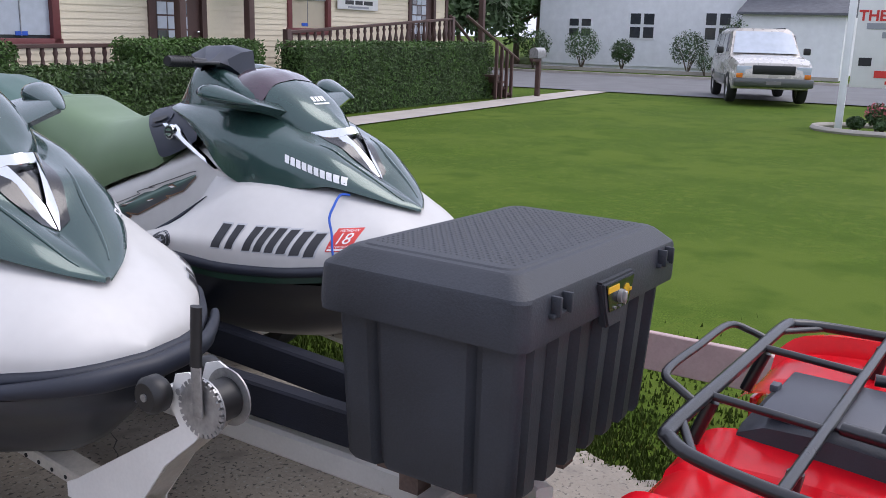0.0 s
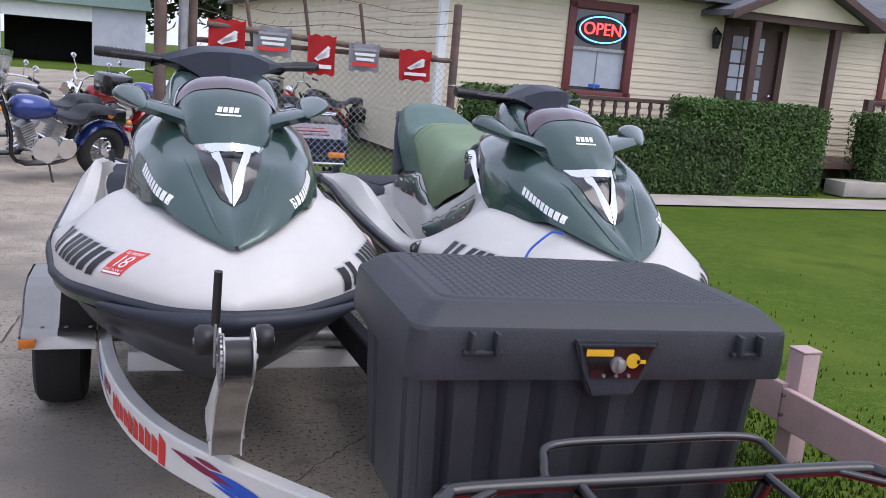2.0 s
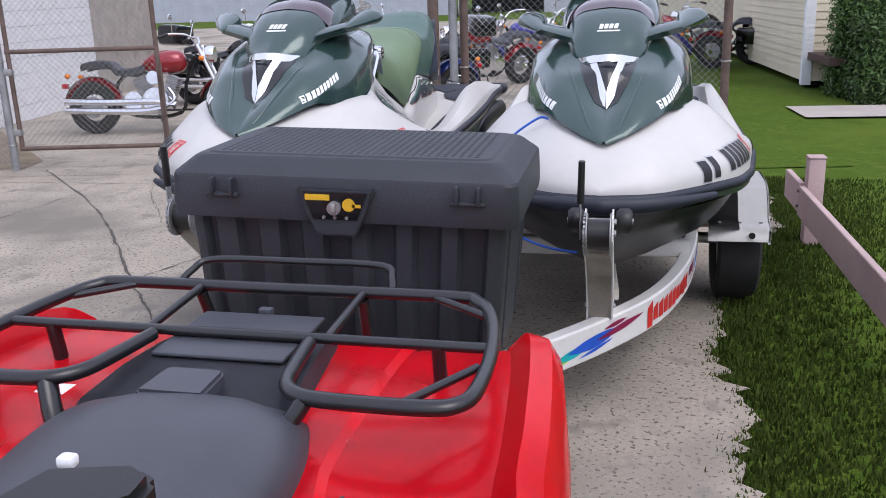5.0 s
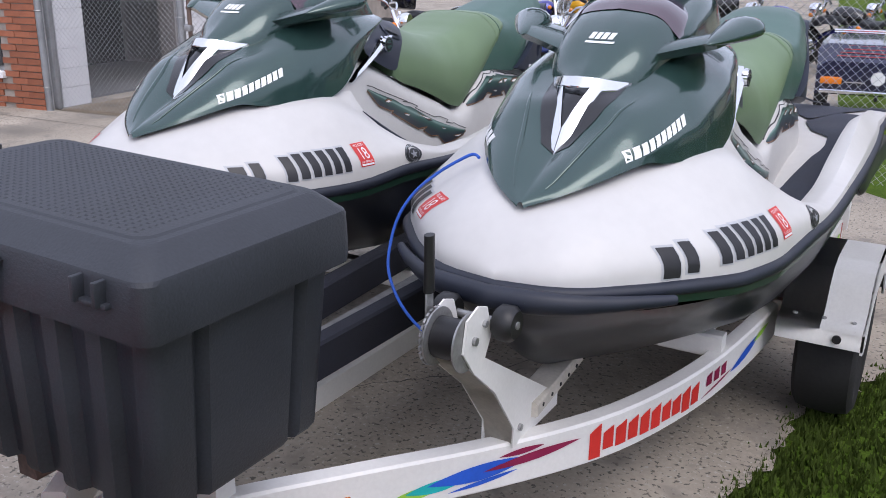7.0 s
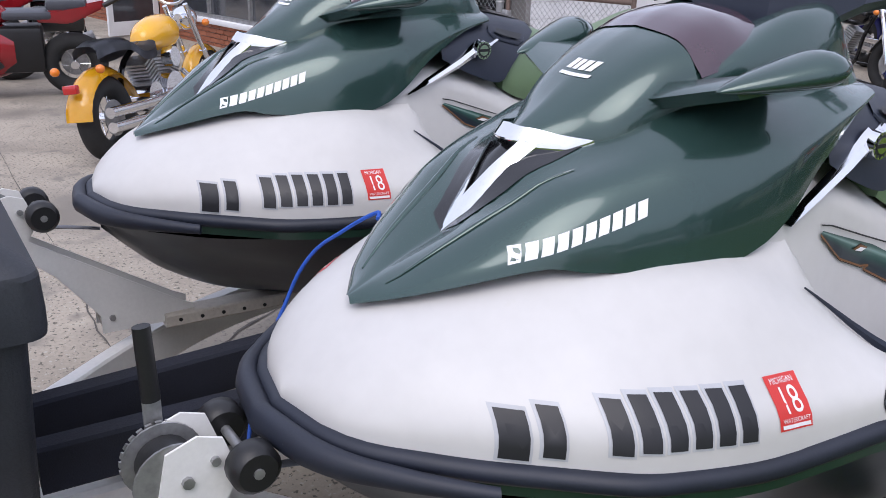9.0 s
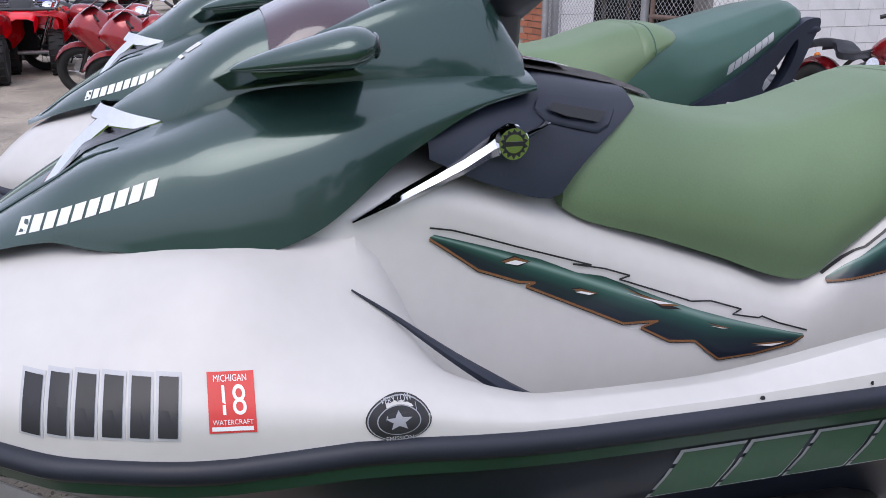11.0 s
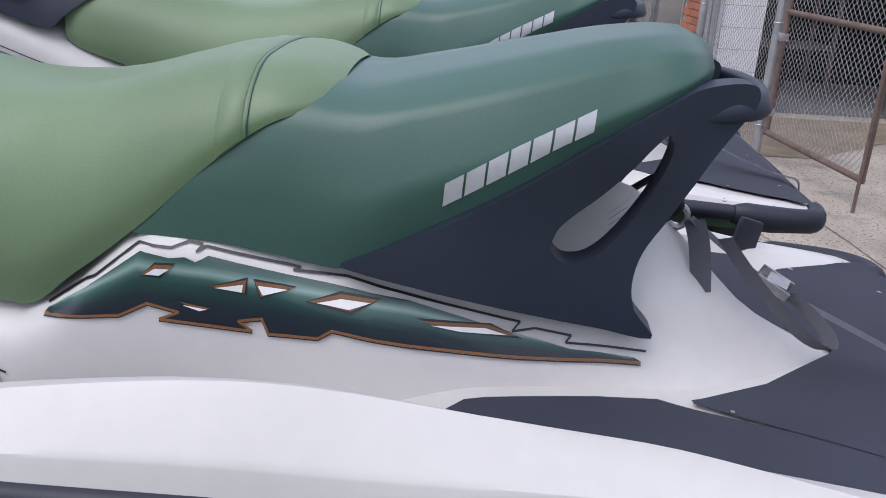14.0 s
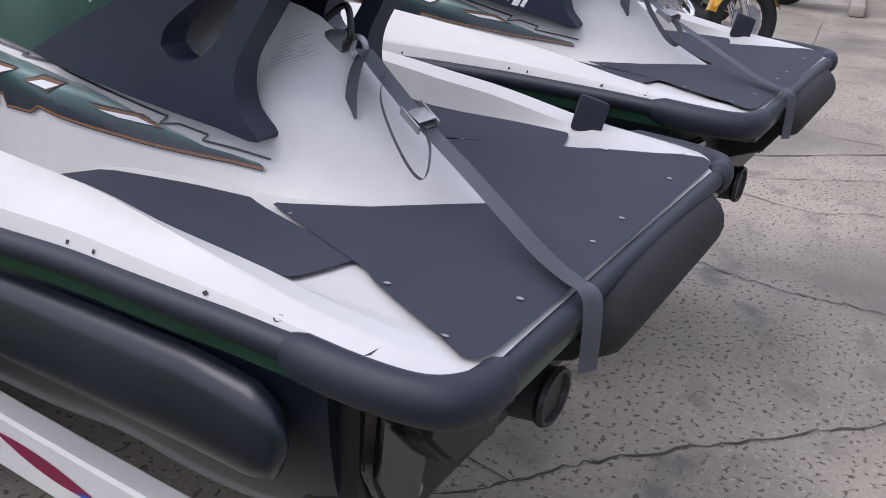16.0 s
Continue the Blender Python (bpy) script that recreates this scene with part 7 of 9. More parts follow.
red_quad = quad()
for i, (x, y, a) in enumerate(((-9.2, -3.4, 95), (-10.3, -2.9, 98), (-11.4, -2.3, 93), (-12.4, -1.8, 96))):
    c = copy_thing(red_quad, pose(x, y, 0, 0, 0, a))
    tagged(c, "red four-wheeler in the far row of the lot", "ATV", "quads in the far row")

# ---- parked motorcycles ----


def spoked(parent, y, r, w, spokes=14, name="wheel"):
    wh = new(name)
    wh.parent = parent
    wh.matrix_basis = pose(0, y, r)
    bm = B()
    ring(bm, (0, 0, 0), r - w * 0.45, w * 0.48, "x", 32, 10)
    part("tyre", bm, "rubber", wh)
    bm = B()
    ring(bm, (0, 0, 0), r * 0.72, 0.014, "x", 28, 6, flat=2.2)
    part("rim", bm, "chrome", wh)
    bm = B()
    for k in range(spokes):
        a = 2 * math.pi * k / spokes
        o = 0.35 * (1 if k % 2 else -1)
        cyl(bm, (0.03 if k % 2 else -0.03, 0.04 * math.cos(a + o), 0.04 * math.sin(a + o)), (0, r * 0.72 * math.cos(a), r * 0.72 * math.sin(a)), 0.0035, 5)
    cyl(bm, (-0.06, 0, 0), (0.06, 0, 0), 0.04, 14)
    tagged(part("spokes", bm, "chrome", wh), kind="stuff")
    bm = B()
    cyl(bm, (0.062, 0, 0), (0.068, 0, 0), r * 0.42, 24)
    part("brake_disc", bm, "steel", wh)
    return wh


def cruiser(color, label, bags=False, screen=False):
    """A heavy road motorcycle with its front towards +y."""
    k = thing("motorcycle", label, "motorcycle", pose(0, 0, 0), "parked motorcycles")
    spoked(k, 0.82, 0.31, 0.12)
    spoked(k, -0.76, 0.30, 0.16)
    # fenders
    def fender(y, r, a0, a1, w, name):
        bm = B()
        rows = []
        for i in range(13):
            a = math.radians(a0 + (a1 - a0) * i / 12)
            rows.append([(x * w, y + (r - 0.04 * abs(x) ** 2) * math.cos(a), 0.305 + (r - 0.07 * abs(x) ** 2) * math.sin(a)) for x in (-1, -0.7, -0.3, 0.3, 0.7, 1)])
        grid(bm, rows)
        bmesh.ops.solidify(bm, geom=bm.faces[:], thickness=0.004)
        part(name, bm, color, k, sharp=60)
    fender(0.82, 0.345, 20, 165, 0.075, "front_fender")
    fender(-0.76, 0.36, 15, 175, 0.10, "rear_fender")
    # tank and seat
    bm = B()
    rows = []
    for y, w, z0, z1 in ((0.36, 0.06, 0.74, 0.84), (0.30, 0.12, 0.68, 0.92), (0.15, 0.155, 0.66, 0.935), (-0.02, 0.13, 0.67, 0.90), (-0.14, 0.07, 0.70, 0.82)):
        rows.append([(w * math.cos(a), y, (z0 + z1) / 2 + (z1 - z0) / 2 * math.sin(a)) for a in np.linspace(0, 2 * math.pi, 14, endpoint=False)])
    P = [arc([r[j] for r in rows], 3) for j in range(14)]
    vs = grid(bm, [[P[j][i] for j in range(14)] for i in range(len(P[0]))], close=True)
    bm.faces.new(vs[0]); bm.faces.new(vs[-1][::-1])
    part("fuel_tank", bm, color, k, sharp=60)
    bm = B()
    rows = []
    for y, w, z in ((-0.10, 0.11, 0.76), (-0.22, 0.17, 0.72), (-0.40, 0.18, 0.72), (-0.50, 0.14, 0.80), (-0.70, 0.12, 0.81), (-0.86, 0.09, 0.78)):
        rows.append([(w, y, z - 0.07), (w, y, z - 0.01), (w * 0.6, y, z + 0.02), (-w * 0.6, y, z + 0.02), (-w, y, z - 0.01), (-w, y, z - 0.07)])
    P = [arc([r[j] for r in rows], 3) for j in range(6)]
    grid(bm, [[P[j][i] for j in range(6)] for i in range(len(P[0]))])
    bmesh.ops.solidify(bm, geom=bm.faces[:], thickness=0.01)
    part("seat", bm, "atv_seat", k, sharp=60)
    # engine: two finned cylinders and case
    eng = new("engine")
    eng.parent = k
    for a, y in ((24, 0.12), (-24, -0.10)):
        bm = B()
        rows = []
        for i in range(9):
            for z, q in ((0.028 * i, 0.72), (0.013 + 0.028 * i, 0.72), (0.0131 + 0.028 * i, 1.0), (0.0279 + 0.028 * i, 1.0)):
                rows.append([pose(0, y, 0.40, -a) @ Vector((0.085 * q * sx, 0.075 * q * sy, z)) for sx, sy in ((-1, -1), (1, -1), (1, 1), (-1, 1))])
        vs = grid(bm, rows, close=True)
        bm.faces.new(vs[-1])
        part("cylinder", bm, "steel", eng, sharp=30)
    bm = B()
    cyl(bm, (-0.15, 0.02, 0.36), (0.15, 0.02, 0.36), 0.15, 22)
    cyl(bm, (-0.13, -0.25, 0.36), (0.13, -0.25, 0.36), 0.11, 20)
    part("crankcase", bm, "chrome", eng)
    bm = B()
    cyl(bm, (0.11, 0.02, 0.62), (0.19, 0.02, 0.62), 0.075, 22)
    part("air_cleaner", bm, "chrome", eng)
    # frame, fork, exhaust
    bm = B()
    tube(bm, arc([(0, 0.46, 0.86), (0, 0.34, 0.55), (0, 0.26, 0.22), (0, -0.3, 0.20), (0, -0.5, 0.45), (0, -0.30, 0.70), (0, 0.40, 0.82)], 4), 0.022, 8)
    part("frame", bm, "black_gloss", k)
    for s in (1, -1):
        bm = B()
        cyl(bm, (s * 0.09, 0.82, 0.31), (s * 0.09, 0.52, 0.98), 0.022, 12)
        cyl(bm, (s * 0.09, 0.82, 0.29), (s * 0.09, 0.69, 0.60), 0.03, 12)
        part("fork_leg", bm, "chrome", k)
    for dz in (0.0, 0.10):
        bm = B()
        tube(bm, arc([(0.14, 0.18, 0.50 - dz), (0.19, 0.25, 0.36 - dz * 0.5), (0.20, 0.0, 0.25 + dz), (0.20, -0.5, 0.25 + dz), (0.20, -1.02, 0.27 + dz)], 5), [0.02] * 9 + [0.038] * 12, 12)
        part("exhaust_pipe", bm, "chrome", k)
    # bars, lamp, signals, mirrors
    bm = B()
    tube(bm, arc([(-0.42, 0.20, 1.04), (-0.34, 0.28, 1.08), (-0.18, 0.44, 1.08), (-0.06, 0.50, 1.0), (0.06, 0.50, 1.0), (0.18, 0.44, 1.08), (0.34, 0.28, 1.08), (0.42, 0.20, 1.04)], 4), 0.0125, 8)
    hb = part("handlebar", bm, "chrome", k)
    for s in (1, -1):
        bm = B()
        cyl(bm, (s * 0.34, 0.28, 1.08), (s * 0.43, 0.19, 1.035), 0.019, 10)
        part("grip", bm, "black", hb)
        bm = B()
        cyl(bm, (s * 0.30, 0.32, 1.09), (s * 0.36, 0.34, 1.24), 0.006, 6)
        ell(bm, (s * 0.37, 0.33, 1.26), (0.06, 0.012, 0.035))
        part("mirror", bm, "chrome", hb)
        bm = B()
        ell(bm, (s * 0.20, 0.60, 0.82), (0.03, 0.035, 0.03))
        part("front_signal", bm, "amber", k)
        bm = B()
        ell(bm, (s * 0.17, -0.98, 0.66), (0.03, 0.035, 0.03))
        part("rear_signal", bm, "amber", k)
        bm = B()
        box(bm, s * 0.16, s * 0.30, 0.10, 0.34, 0.24, 0.265, 0.008)
        part("footboard", bm, "black", k)
    bm = B()
    tube(bm, [(0, 0.53, 0.87), (0, 0.58, 0.87), (0, 0.66, 0.87), (0, 0.70, 0.87)], [0.04, 0.085, 0.10, 0.085], 20)
    part("headlamp", bm, "chrome", k)
    bm = B()
    box(bm, -0.05, 0.05, -1.12, -1.07, 0.52, 0.58, 0.01)
    part("tail_lamp", bm, "red_lens", k)
    bm = B()
    tube(bm, [(-0.10, -0.05, 0.22), (-0.26, -0.02, 0.01)], 0.012, 8)
    part("kickstand", bm, "black", k)
    if bags:
        for s in (1, -1):
            bm = B()
            box(bm, s * 0.16, s * 0.34, -1.08, -0.52, 0.42, 0.70, 0.04)
            part("saddlebag", bm, color, k)
        bm = B()
        box(bm, -0.22, 0.22, -1.22, -0.88, 0.84, 1.12, 0.05)
        part("trunk", bm, color, k)
    if screen:
        bm = B()
        grid(bm, [[(x, 0.60 - 0.12 * t - 0.25 * x * x, 0.98 + 0.42 * t) for x in np.linspace(-0.24 + 0.04 * t, 0.24 - 0.04 * t, 9)] for t in np.linspace(0, 1, 6)])
        bmesh.ops.solidify(bm, geom=bm.faces[:], thickness=0.004)
        part("windscreen", bm, CLEAR, k)
    return k


CLEAR = bpy.data.materials.new("clear_screen")
CLEAR.use_nodes = True
_b = CLEAR.node_tree.nodes["Principled BSDF"]
_b.inputs["Base Color"].default_value = (0.85, 0.9, 0.92, 1)
_b.inputs["Roughness"].default_value = 0.03
_b.inputs["Transmission Weight"].default_value = 1.0
_b.inputs["IOR"].default_value = 1.2


def sport(label):
    """A faired sports motorcycle with its front towards +y."""
    k = thing("sport_motorcycle", label, "motorcycle", pose(0, 0, 0), "parked motorcycles")
    for y, w in ((0.70, 0.12), (-0.70, 0.17)):
        wh = spoked(k, y, 0.30, w, 6)
    bm = B()
    rows = []
    for y, w, z0, z1 in ((0.80, 0.03, 0.74, 0.80), (0.66, 0.15, 0.62, 0.95), (0.48, 0.20, 0.40, 1.02), (0.25, 0.21, 0.20, 0.86), (0.0, 0.20, 0.18, 0.74), (-0.20, 0.15, 0.25, 0.66)):
        rows.append([(w * math.cos(a), y, (z0 + z1) / 2 + (z1 - z0) / 2 * math.sin(a)) for a in np.linspace(0, 2 * math.pi, 16, endpoint=False)])
    P = [arc([r[j] for r in rows], 3) for j in range(16)]
    vs = grid(bm, [[P[j][i] for j in range(16)] for i in range(len(P[0]))], close=True)
    bm.faces.new(vs[0]); bm.faces.new(vs[-1][::-1])
    part("fairing", bm, "red_paint", k, "glossy red fairing", sharp=50)
    for s in (1, -1):
        bm = B()
        prism(bm, [(0.42, 0.30), (0.36, 0.62), (0.05, 0.58), (-0.10, 0.34), (0.10, 0.22)], s * 0.205, s * 0.214, "x")
        part("fairing_vent", bm, "black", k)
        bm = B()
        cyl(bm, (s * 0.09, 0.70, 0.30), (s * 0.09, 0.50, 0.80), 0.026, 12)
        part("fork_leg", bm, "black_gloss", k)
    bm = B()
    rows = []
    for y, w, z0, z1 in ((0.36, 0.08, 0.74, 0.90), (0.25, 0.14, 0.68, 0.99), (0.05, 0.15, 0.68, 0.97), (-0.12, 0.09, 0.70, 0.86), (-0.18, 0.05, 0.72, 0.80)):
        rows.append([(w * math.cos(a), y, (z0 + z1) / 2 + (z1 - z0) / 2 * math.sin(a)) for a in np.linspace(0, 2 * math.pi, 14, endpoint=False)])
    P = [arc([r[j] for r in rows], 3) for j in range(14)]
    vs = grid(bm, [[P[j][i] for j in range(14)] for i in range(len(P[0]))], close=True)
    bm.faces.new(vs[0]); bm.faces.new(vs[-1][::-1])
    part("fuel_tank", bm, "red_paint", k, sharp=60)
    bm = B()
    box(bm, -0.12, 0.12, -0.55, -0.12, 0.74, 0.82, 0.03)
    box(bm, -0.10, 0.10, -0.86, -0.50, 0.82, 0.92, 0.03)
    part("seat", bm, "atv_seat", k)
    bm = B()
    prism(bm, [(-0.40, 0.72), (-0.50, 0.82), (-1.02, 0.92), (-1.0, 0.84), (-0.70, 0.70)], -0.11, 0.11, "x")
    bmesh.ops.bevel(bm, geom=bm.edges[:], offset=0.02, segments=2, affect="EDGES")
    part("tail", bm, "red_paint", k)
    bm = B()
    grid(bm, [[(x, 0.62 - 0.22 * t - 0.6 * x * x, 0.96 + 0.16 * t) for x in np.linspace(-0.15, 0.15, 7)] for t in np.linspace(0, 1, 5)])
    bmesh.ops.solidify(bm, geom=bm.faces[:], thickness=0.004)
    part("windscreen", bm, "smoke", k)
    bm = B()
    rows = [[(x * 0.07, 0.70 + (0.335 - 0.03 * x * x) * math.cos(a), 0.30 + (0.335 - 0.05 * x * x) * math.sin(a)) for x in (-1, -0.5, 0, 0.5, 1)] for a in np.linspace(0.4, 2.7, 12)]
    grid(bm, rows)
    bmesh.ops.solidify(bm, geom=bm.faces[:], thickness=0.004)
    part("front_fender", bm, "red_paint", k, sharp=60)
    bm = B()
    tube(bm, [(-0.33, 0.36, 0.92), (-0.12, 0.46, 0.94), (0.12, 0.46, 0.94), (0.33, 0.36, 0.92)], 0.015, 8)
    part("handlebar", bm, "black", k)
    bm = B()
    box(bm, -0.13, 0.13, -0.45, 0.30, 0.25, 0.68, 0.04)
    part("engine", bm, "black", k)
    bm = B()
    tube(bm, [(0.12, -0.2, 0.28), (0.20, -0.5, 0.38), (0.21, -0.9, 0.52)], [0.03, 0.05, 0.06], 12)
    part("silencer", bm, "steel", k)
    return k


BIKES = pose(0, 0, 0, 0, 0, -3.6)


def park(src, x, y, heading, label="", m=BIKES):
    c = copy_thing(src, m @ pose(x, y, 0, 0, 0, heading) @ pose(0, 0, 0, 0, -7, 0))
    if label:
        tagged(c, label)
    return c


# heading: degrees from +y, to the left
white_bike = cruiser("blue_paint", "blue cruiser motorcycle with clear windscreen", screen=True)
white_bike.matrix_basis = BIKES @ pose(-2.62, 7.85, 0, 0, 0, 132) @ pose(0, 0, 0, 0, -7, 0)
red_bike = cruiser("red_paint", "dark red cruiser motorcycle on its kickstand")
red_bike.matrix_basis = BIKES @ pose(-5.05, 6.25, 0, 0, 0, -78) @ pose(0, 0, 0, 0, -7, 0)
black_bike = cruiser("black_gloss", "black touring motorcycle with saddlebags and trunk", bags=True)
black_bike.matrix_basis = BIKES @ pose(-5.3, 8.7, 0, 0, 0, -95) @ pose(0, 0, 0, 0, -7, 0)
blue_bike = cruiser("purple_paint", "metallic blue cruiser motorcycle with chrome engine")
blue_bike.matrix_basis = BIKES @ pose(-5.3, 9.9, 0, 0, 0, -115) @ pose(0, 0, 0, 0, -7, 0)
yellow_bike = cruiser("yellow_paint", "bright yellow cruiser motorcycle with chrome pipes")
yellow_bike.matrix_basis = pose(0.1, 0.05, 0) @ pose(-5.25, 1.24, 0, 0, 0, 46.5) @ pose(0, 0, 0, 0, -7, 0)
red_sport = sport("red sport motorcycle with full fairing")
red_sport.matrix_basis = pose(0.1, 0.05, 0) @ pose(-7.72, 0.36, 0, 0, 0, 168) @ pose(0, 0, 0, 0, -7, 0)
park(red_sport, -8.8, 0.0, 168, m=Matrix())
park(red_sport, -10.2, 0.1, 160, m=Matrix())
park(black_bike, -10.0, 0.6, 172, "black touring motorcycle beside the red sport bikes", Matrix())
for i, (x, y, a) in enumerate(((-11.6, -0.7, 165), (-13.0, -1.2, 160), (-14.4, -1.5, 158), (-15.9, -1.7, 160), (-17.4, -1.9, 158))):
    park((red_bike, black_bike, blue_bike)[i % 3], x, y, a, m=Matrix())
for i, (x, y, a) in enumerate(((-5.4, 11.2, -118), (-5.5, 12.6, -112), (-6.0, 14.0, -120), (-6.3, 15.4, -110), (-6.8, 16.8, -115))):
    park((blue_bike, yellow_bike, black_bike, blue_bike, red_bike)[i], x, y, a)
for i, (x, y, a) in enumerate(((-3.0, 9.6, 128), (-2.3, 10.9, 135), (-1.7, 12.3, 70), (-0.9, 12.9, 75), (-0.2, 13.5, 78), (0.5, 14.1, 72), (1.2, 14.7, 76))):
    park((black_bike, red_bike, blue_bike, black_bike, blue_bike, red_bike, black_bike)[i], x, y, a)


def tow_trailer():
    t = thing("cargo_trailer", "dark blue enclosed motorcycle cargo trailer with amber lamps", "trailer", pose(0.67, 8.32, 0, 0, 0, 4.5))
    bm = B()
    rows = []
    for y, w, z0, z1 in ((-0.45, 0.56, 0.30, 0.62), (-0.30, 0.58, 0.28, 0.78), (0.2, 0.58, 0.28, 0.84), (0.7, 0.50, 0.30, 0.76), (0.95, 0.32, 0.36, 0.60)):
        rows.append([(w, y, z0), (w, y, z1 - 0.08), (w - 0.08, y, z1), (-w + 0.08, y, z1), (-w, y, z1 - 0.08), (-w, y, z0)])
    vs = grid(bm, rows)
    bm.faces.new(vs[0]); bm.faces.new(vs[-1][::-1])
    part("body", bm, "navy_paint", t, sharp=30)
    for x in (-0.42, 0.42):
        bm = B()
        box(bm, x - 0.10, x + 0.10, -0.48, -0.44, 0.40, 0.47, 0.01)
        part("tail_lamp", bm, "amber", t)
        wheel(t, x * 1.25, 0.15, 0.20, 0.12, "chrome", False, 0.55)
    bm = B()
    cyl(bm, (0, -0.475, 0.47), (0, -0.45, 0.47), 0.065, 22)
    part("round_badge", bm, "white_vinyl", t)
    for x in (-0.2, 0.2):
        bm = B()
        box(bm, x - 0.09, x + 0.09, -0.472, -0.455, 0.42, 0.432)
        part("chrome_bar", bm, "chrome", t)
    bm = B()
    for z in (0.885, 0.905):
        tube(bm, [(-0.46, -0.2, z), (0.46, -0.2, z)], 0.01, 8)
    for x in (-0.4, 0, 0.4):
        tube(bm, [(x, -0.2, 0.80), (x, -0.2, 0.905)], 0.008, 8)
    part("luggage_rail", bm, "chrome", t)
    for k in range(4):
        bm = B()
        box(bm, -0.40 + 0.03 * k, 0.34 - 0.02 * k, -0.42 + 0.035 * k, -0.412 + 0.035 * k, 0.67 + 0.03 * k, 0.676 + 0.03 * k)
        part("pinstripe", bm, "red_vinyl", t)
    bm = B()
    box(bm, -0.52, 0.52, -0.475, -0.445, 0.31, 0.35, 0.01)
    part("bumper", bm, "chrome", t)
    bm = B()
    tube(bm, [(0, 0.9, 0.36), (0, 1.5, 0.36)], 0.03, 8)
    cyl(bm, (0, 1.45, 0.0), (0, 1.45, 0.36), 0.02, 8)
    part("tow_bar", bm, "black", t)
    return t


tow_trailer()

# ---- pink rail beside the lawn ----


def low_rail():
    r = thing("rail_fence", "low faded pink wooden board fence beside the lawn", "fence", pose(-0.03, -0.07, 0, 0, 0, -3.2))
    path = [(1.875, -1.30), (1.735, 0.66), (1.60, 2.60), (1.575, 3.1)]
    for i, ((xa, ya), (xb, yb)) in enumerate(zip(path, path[1:])):
        bm = rect_tube(B(), [(xa, ya + 0.004, 0.265), (xb, yb - 0.004, 0.250)], 0.035, 0.175)
        part("board", bm, "rail_pink", r, sharp=25)
    for k, (x, y) in enumerate(((1.94, -1.30), (1.80, 0.66), (1.665, 2.60))):
        bm = B()
        box(bm, -0.046, 0.046, -0.046, 0.046, -0.02, 0.505, 0.006, pose(x, y, 0, 0, 0, 5))
        p = part("post", bm, "rail_pink", r, "faded pink square post")
        bm = B()
        box(bm, -0.05, 0.05, -0.05, 0.05, 0.505, 0.515, 0.004, pose(x, y, 0, 0, 0, 5))
        part("cap", bm, "rail_pink", p)
        for z in (0.22, 0.31):
            bm = B()
            cyl(bm, (x - 0.095, y - 0.02, z), (x - 0.04, y - 0.02, z), 0.009, 8)
            part("bolt", bm, "rust_pipe", p)
    return r


low_rail()


def wire_mesh(w, h, pitch=0.057, r=0.0019):
    """Chain-link wire in the x-z plane, from 0,0 to w,h."""
    verts, faces = [], []
    for sgn in (1, -1):
        n = int((w + h) / pitch) + 1
        for i in range(n):
            c = i * pitch
            if sgn > 0:
                x0, z0 = (c, 0) if c <= w else (w, c - w)
                x1, z1 = (0, c) if c <= h else (c - h, h)
            else:
                x0, z0 = (w - c, 0) if c <= w else (0, c - w)
                x1, z1 = (w, c) if c <= h else (w - c + h, h)
            d = Vector((x1 - x0, 0, z1 - z0))
            if d.length < 0.02:
                continue
            d.normalize()
            a = Vector((d.z, 0, -d.x)) * r
            b = Vector((0, r, 0))
            k = len(verts)
            for p in (Vector((x0, 0, z0)), Vector((x1, 0, z1))):
                verts += [tuple(p + a), tuple(p - a * 0.5 + b), tuple(p - a * 0.5 - b)]
            faces += [(k, k + 1, k + 4, k + 3), (k + 1, k + 2, k + 5, k + 4), (k + 2, k, k + 3, k + 5)]
    me = bpy.data.meshes.new("chain_link")
    me.from_pydata(verts, [], faces)
    me.materials.append(M["galv"])
    return me


def fence_bay(name, label, u0, v0, u1, v1, z0, z1, pipe="galv", rails=(), posts=(True, True), top=0.0, m=SITE):
    L = math.hypot(u1 - u0, v1 - v0)
    a = math.degrees(math.atan2(v1 - v0, u1 - u0))
    f = thing(name, label, "fence", m @ pose(u0, v0, 0, 0, 0, a), "chain-link fence bays")
    ob = new("chain_link", wire_mesh(L, z1 - z0))
    ob.parent = f
    ob.matrix_basis = pose(0, 0.02, z0)
    tagged(ob, kind="stuff")
    for z in (z1, *rails):
        bm = B()
        tube(bm, [(0, 0, z), (L, 0, z)], 0.021, 10)
        part("rail", bm, pipe, f)
    for on, x in zip(posts, (0, L)):
        if on:
            bm = B()
            cyl(bm, (x, 0, -0.02), (x, 0, z1 + top), 0.035, 14)
            ell(bm, (x, 0, z1 + top), (0.037, 0.037, 0.02))
            p = part("post", bm, pipe, f)
            for z in (z0 + 0.2, (z0 + z1) / 2, z1 - 0.2):
                bm = B()
                ring(bm, (x, 0, z), 0.038, 0.006, "z", 16, 6)
                part("band", bm, "steel", p)
    return f


fence_bay("chain_link_fence", "grey chain-link fence from shop wall to gate post", -6.18, 4.86, -4.42, 4.84, 0.04, 1.95, posts=(True, True), top=0.08)
gate = fence_bay("chain_link_gate", "brown pipe chain-link gate standing open", -4.36, 4.86, -2.97, 4.92, 0.20, 1.95, "rust_pipe", rails=(1.08, 0.20), posts=(False, False))
for x in (0.02, 1.38):
    bm = B()
    cyl(bm, (x, 0, 0.18), (x, 0, 1.97), 0.021, 10)
    part("gate_stile", bm, "rust_pipe", gate)
bm = B()
cyl(bm, (1.41, -0.03, 0.0), (1.41, -0.03, 0.95), 0.012, 8)
part("drop_rod", bm, "rust_pipe", gate)
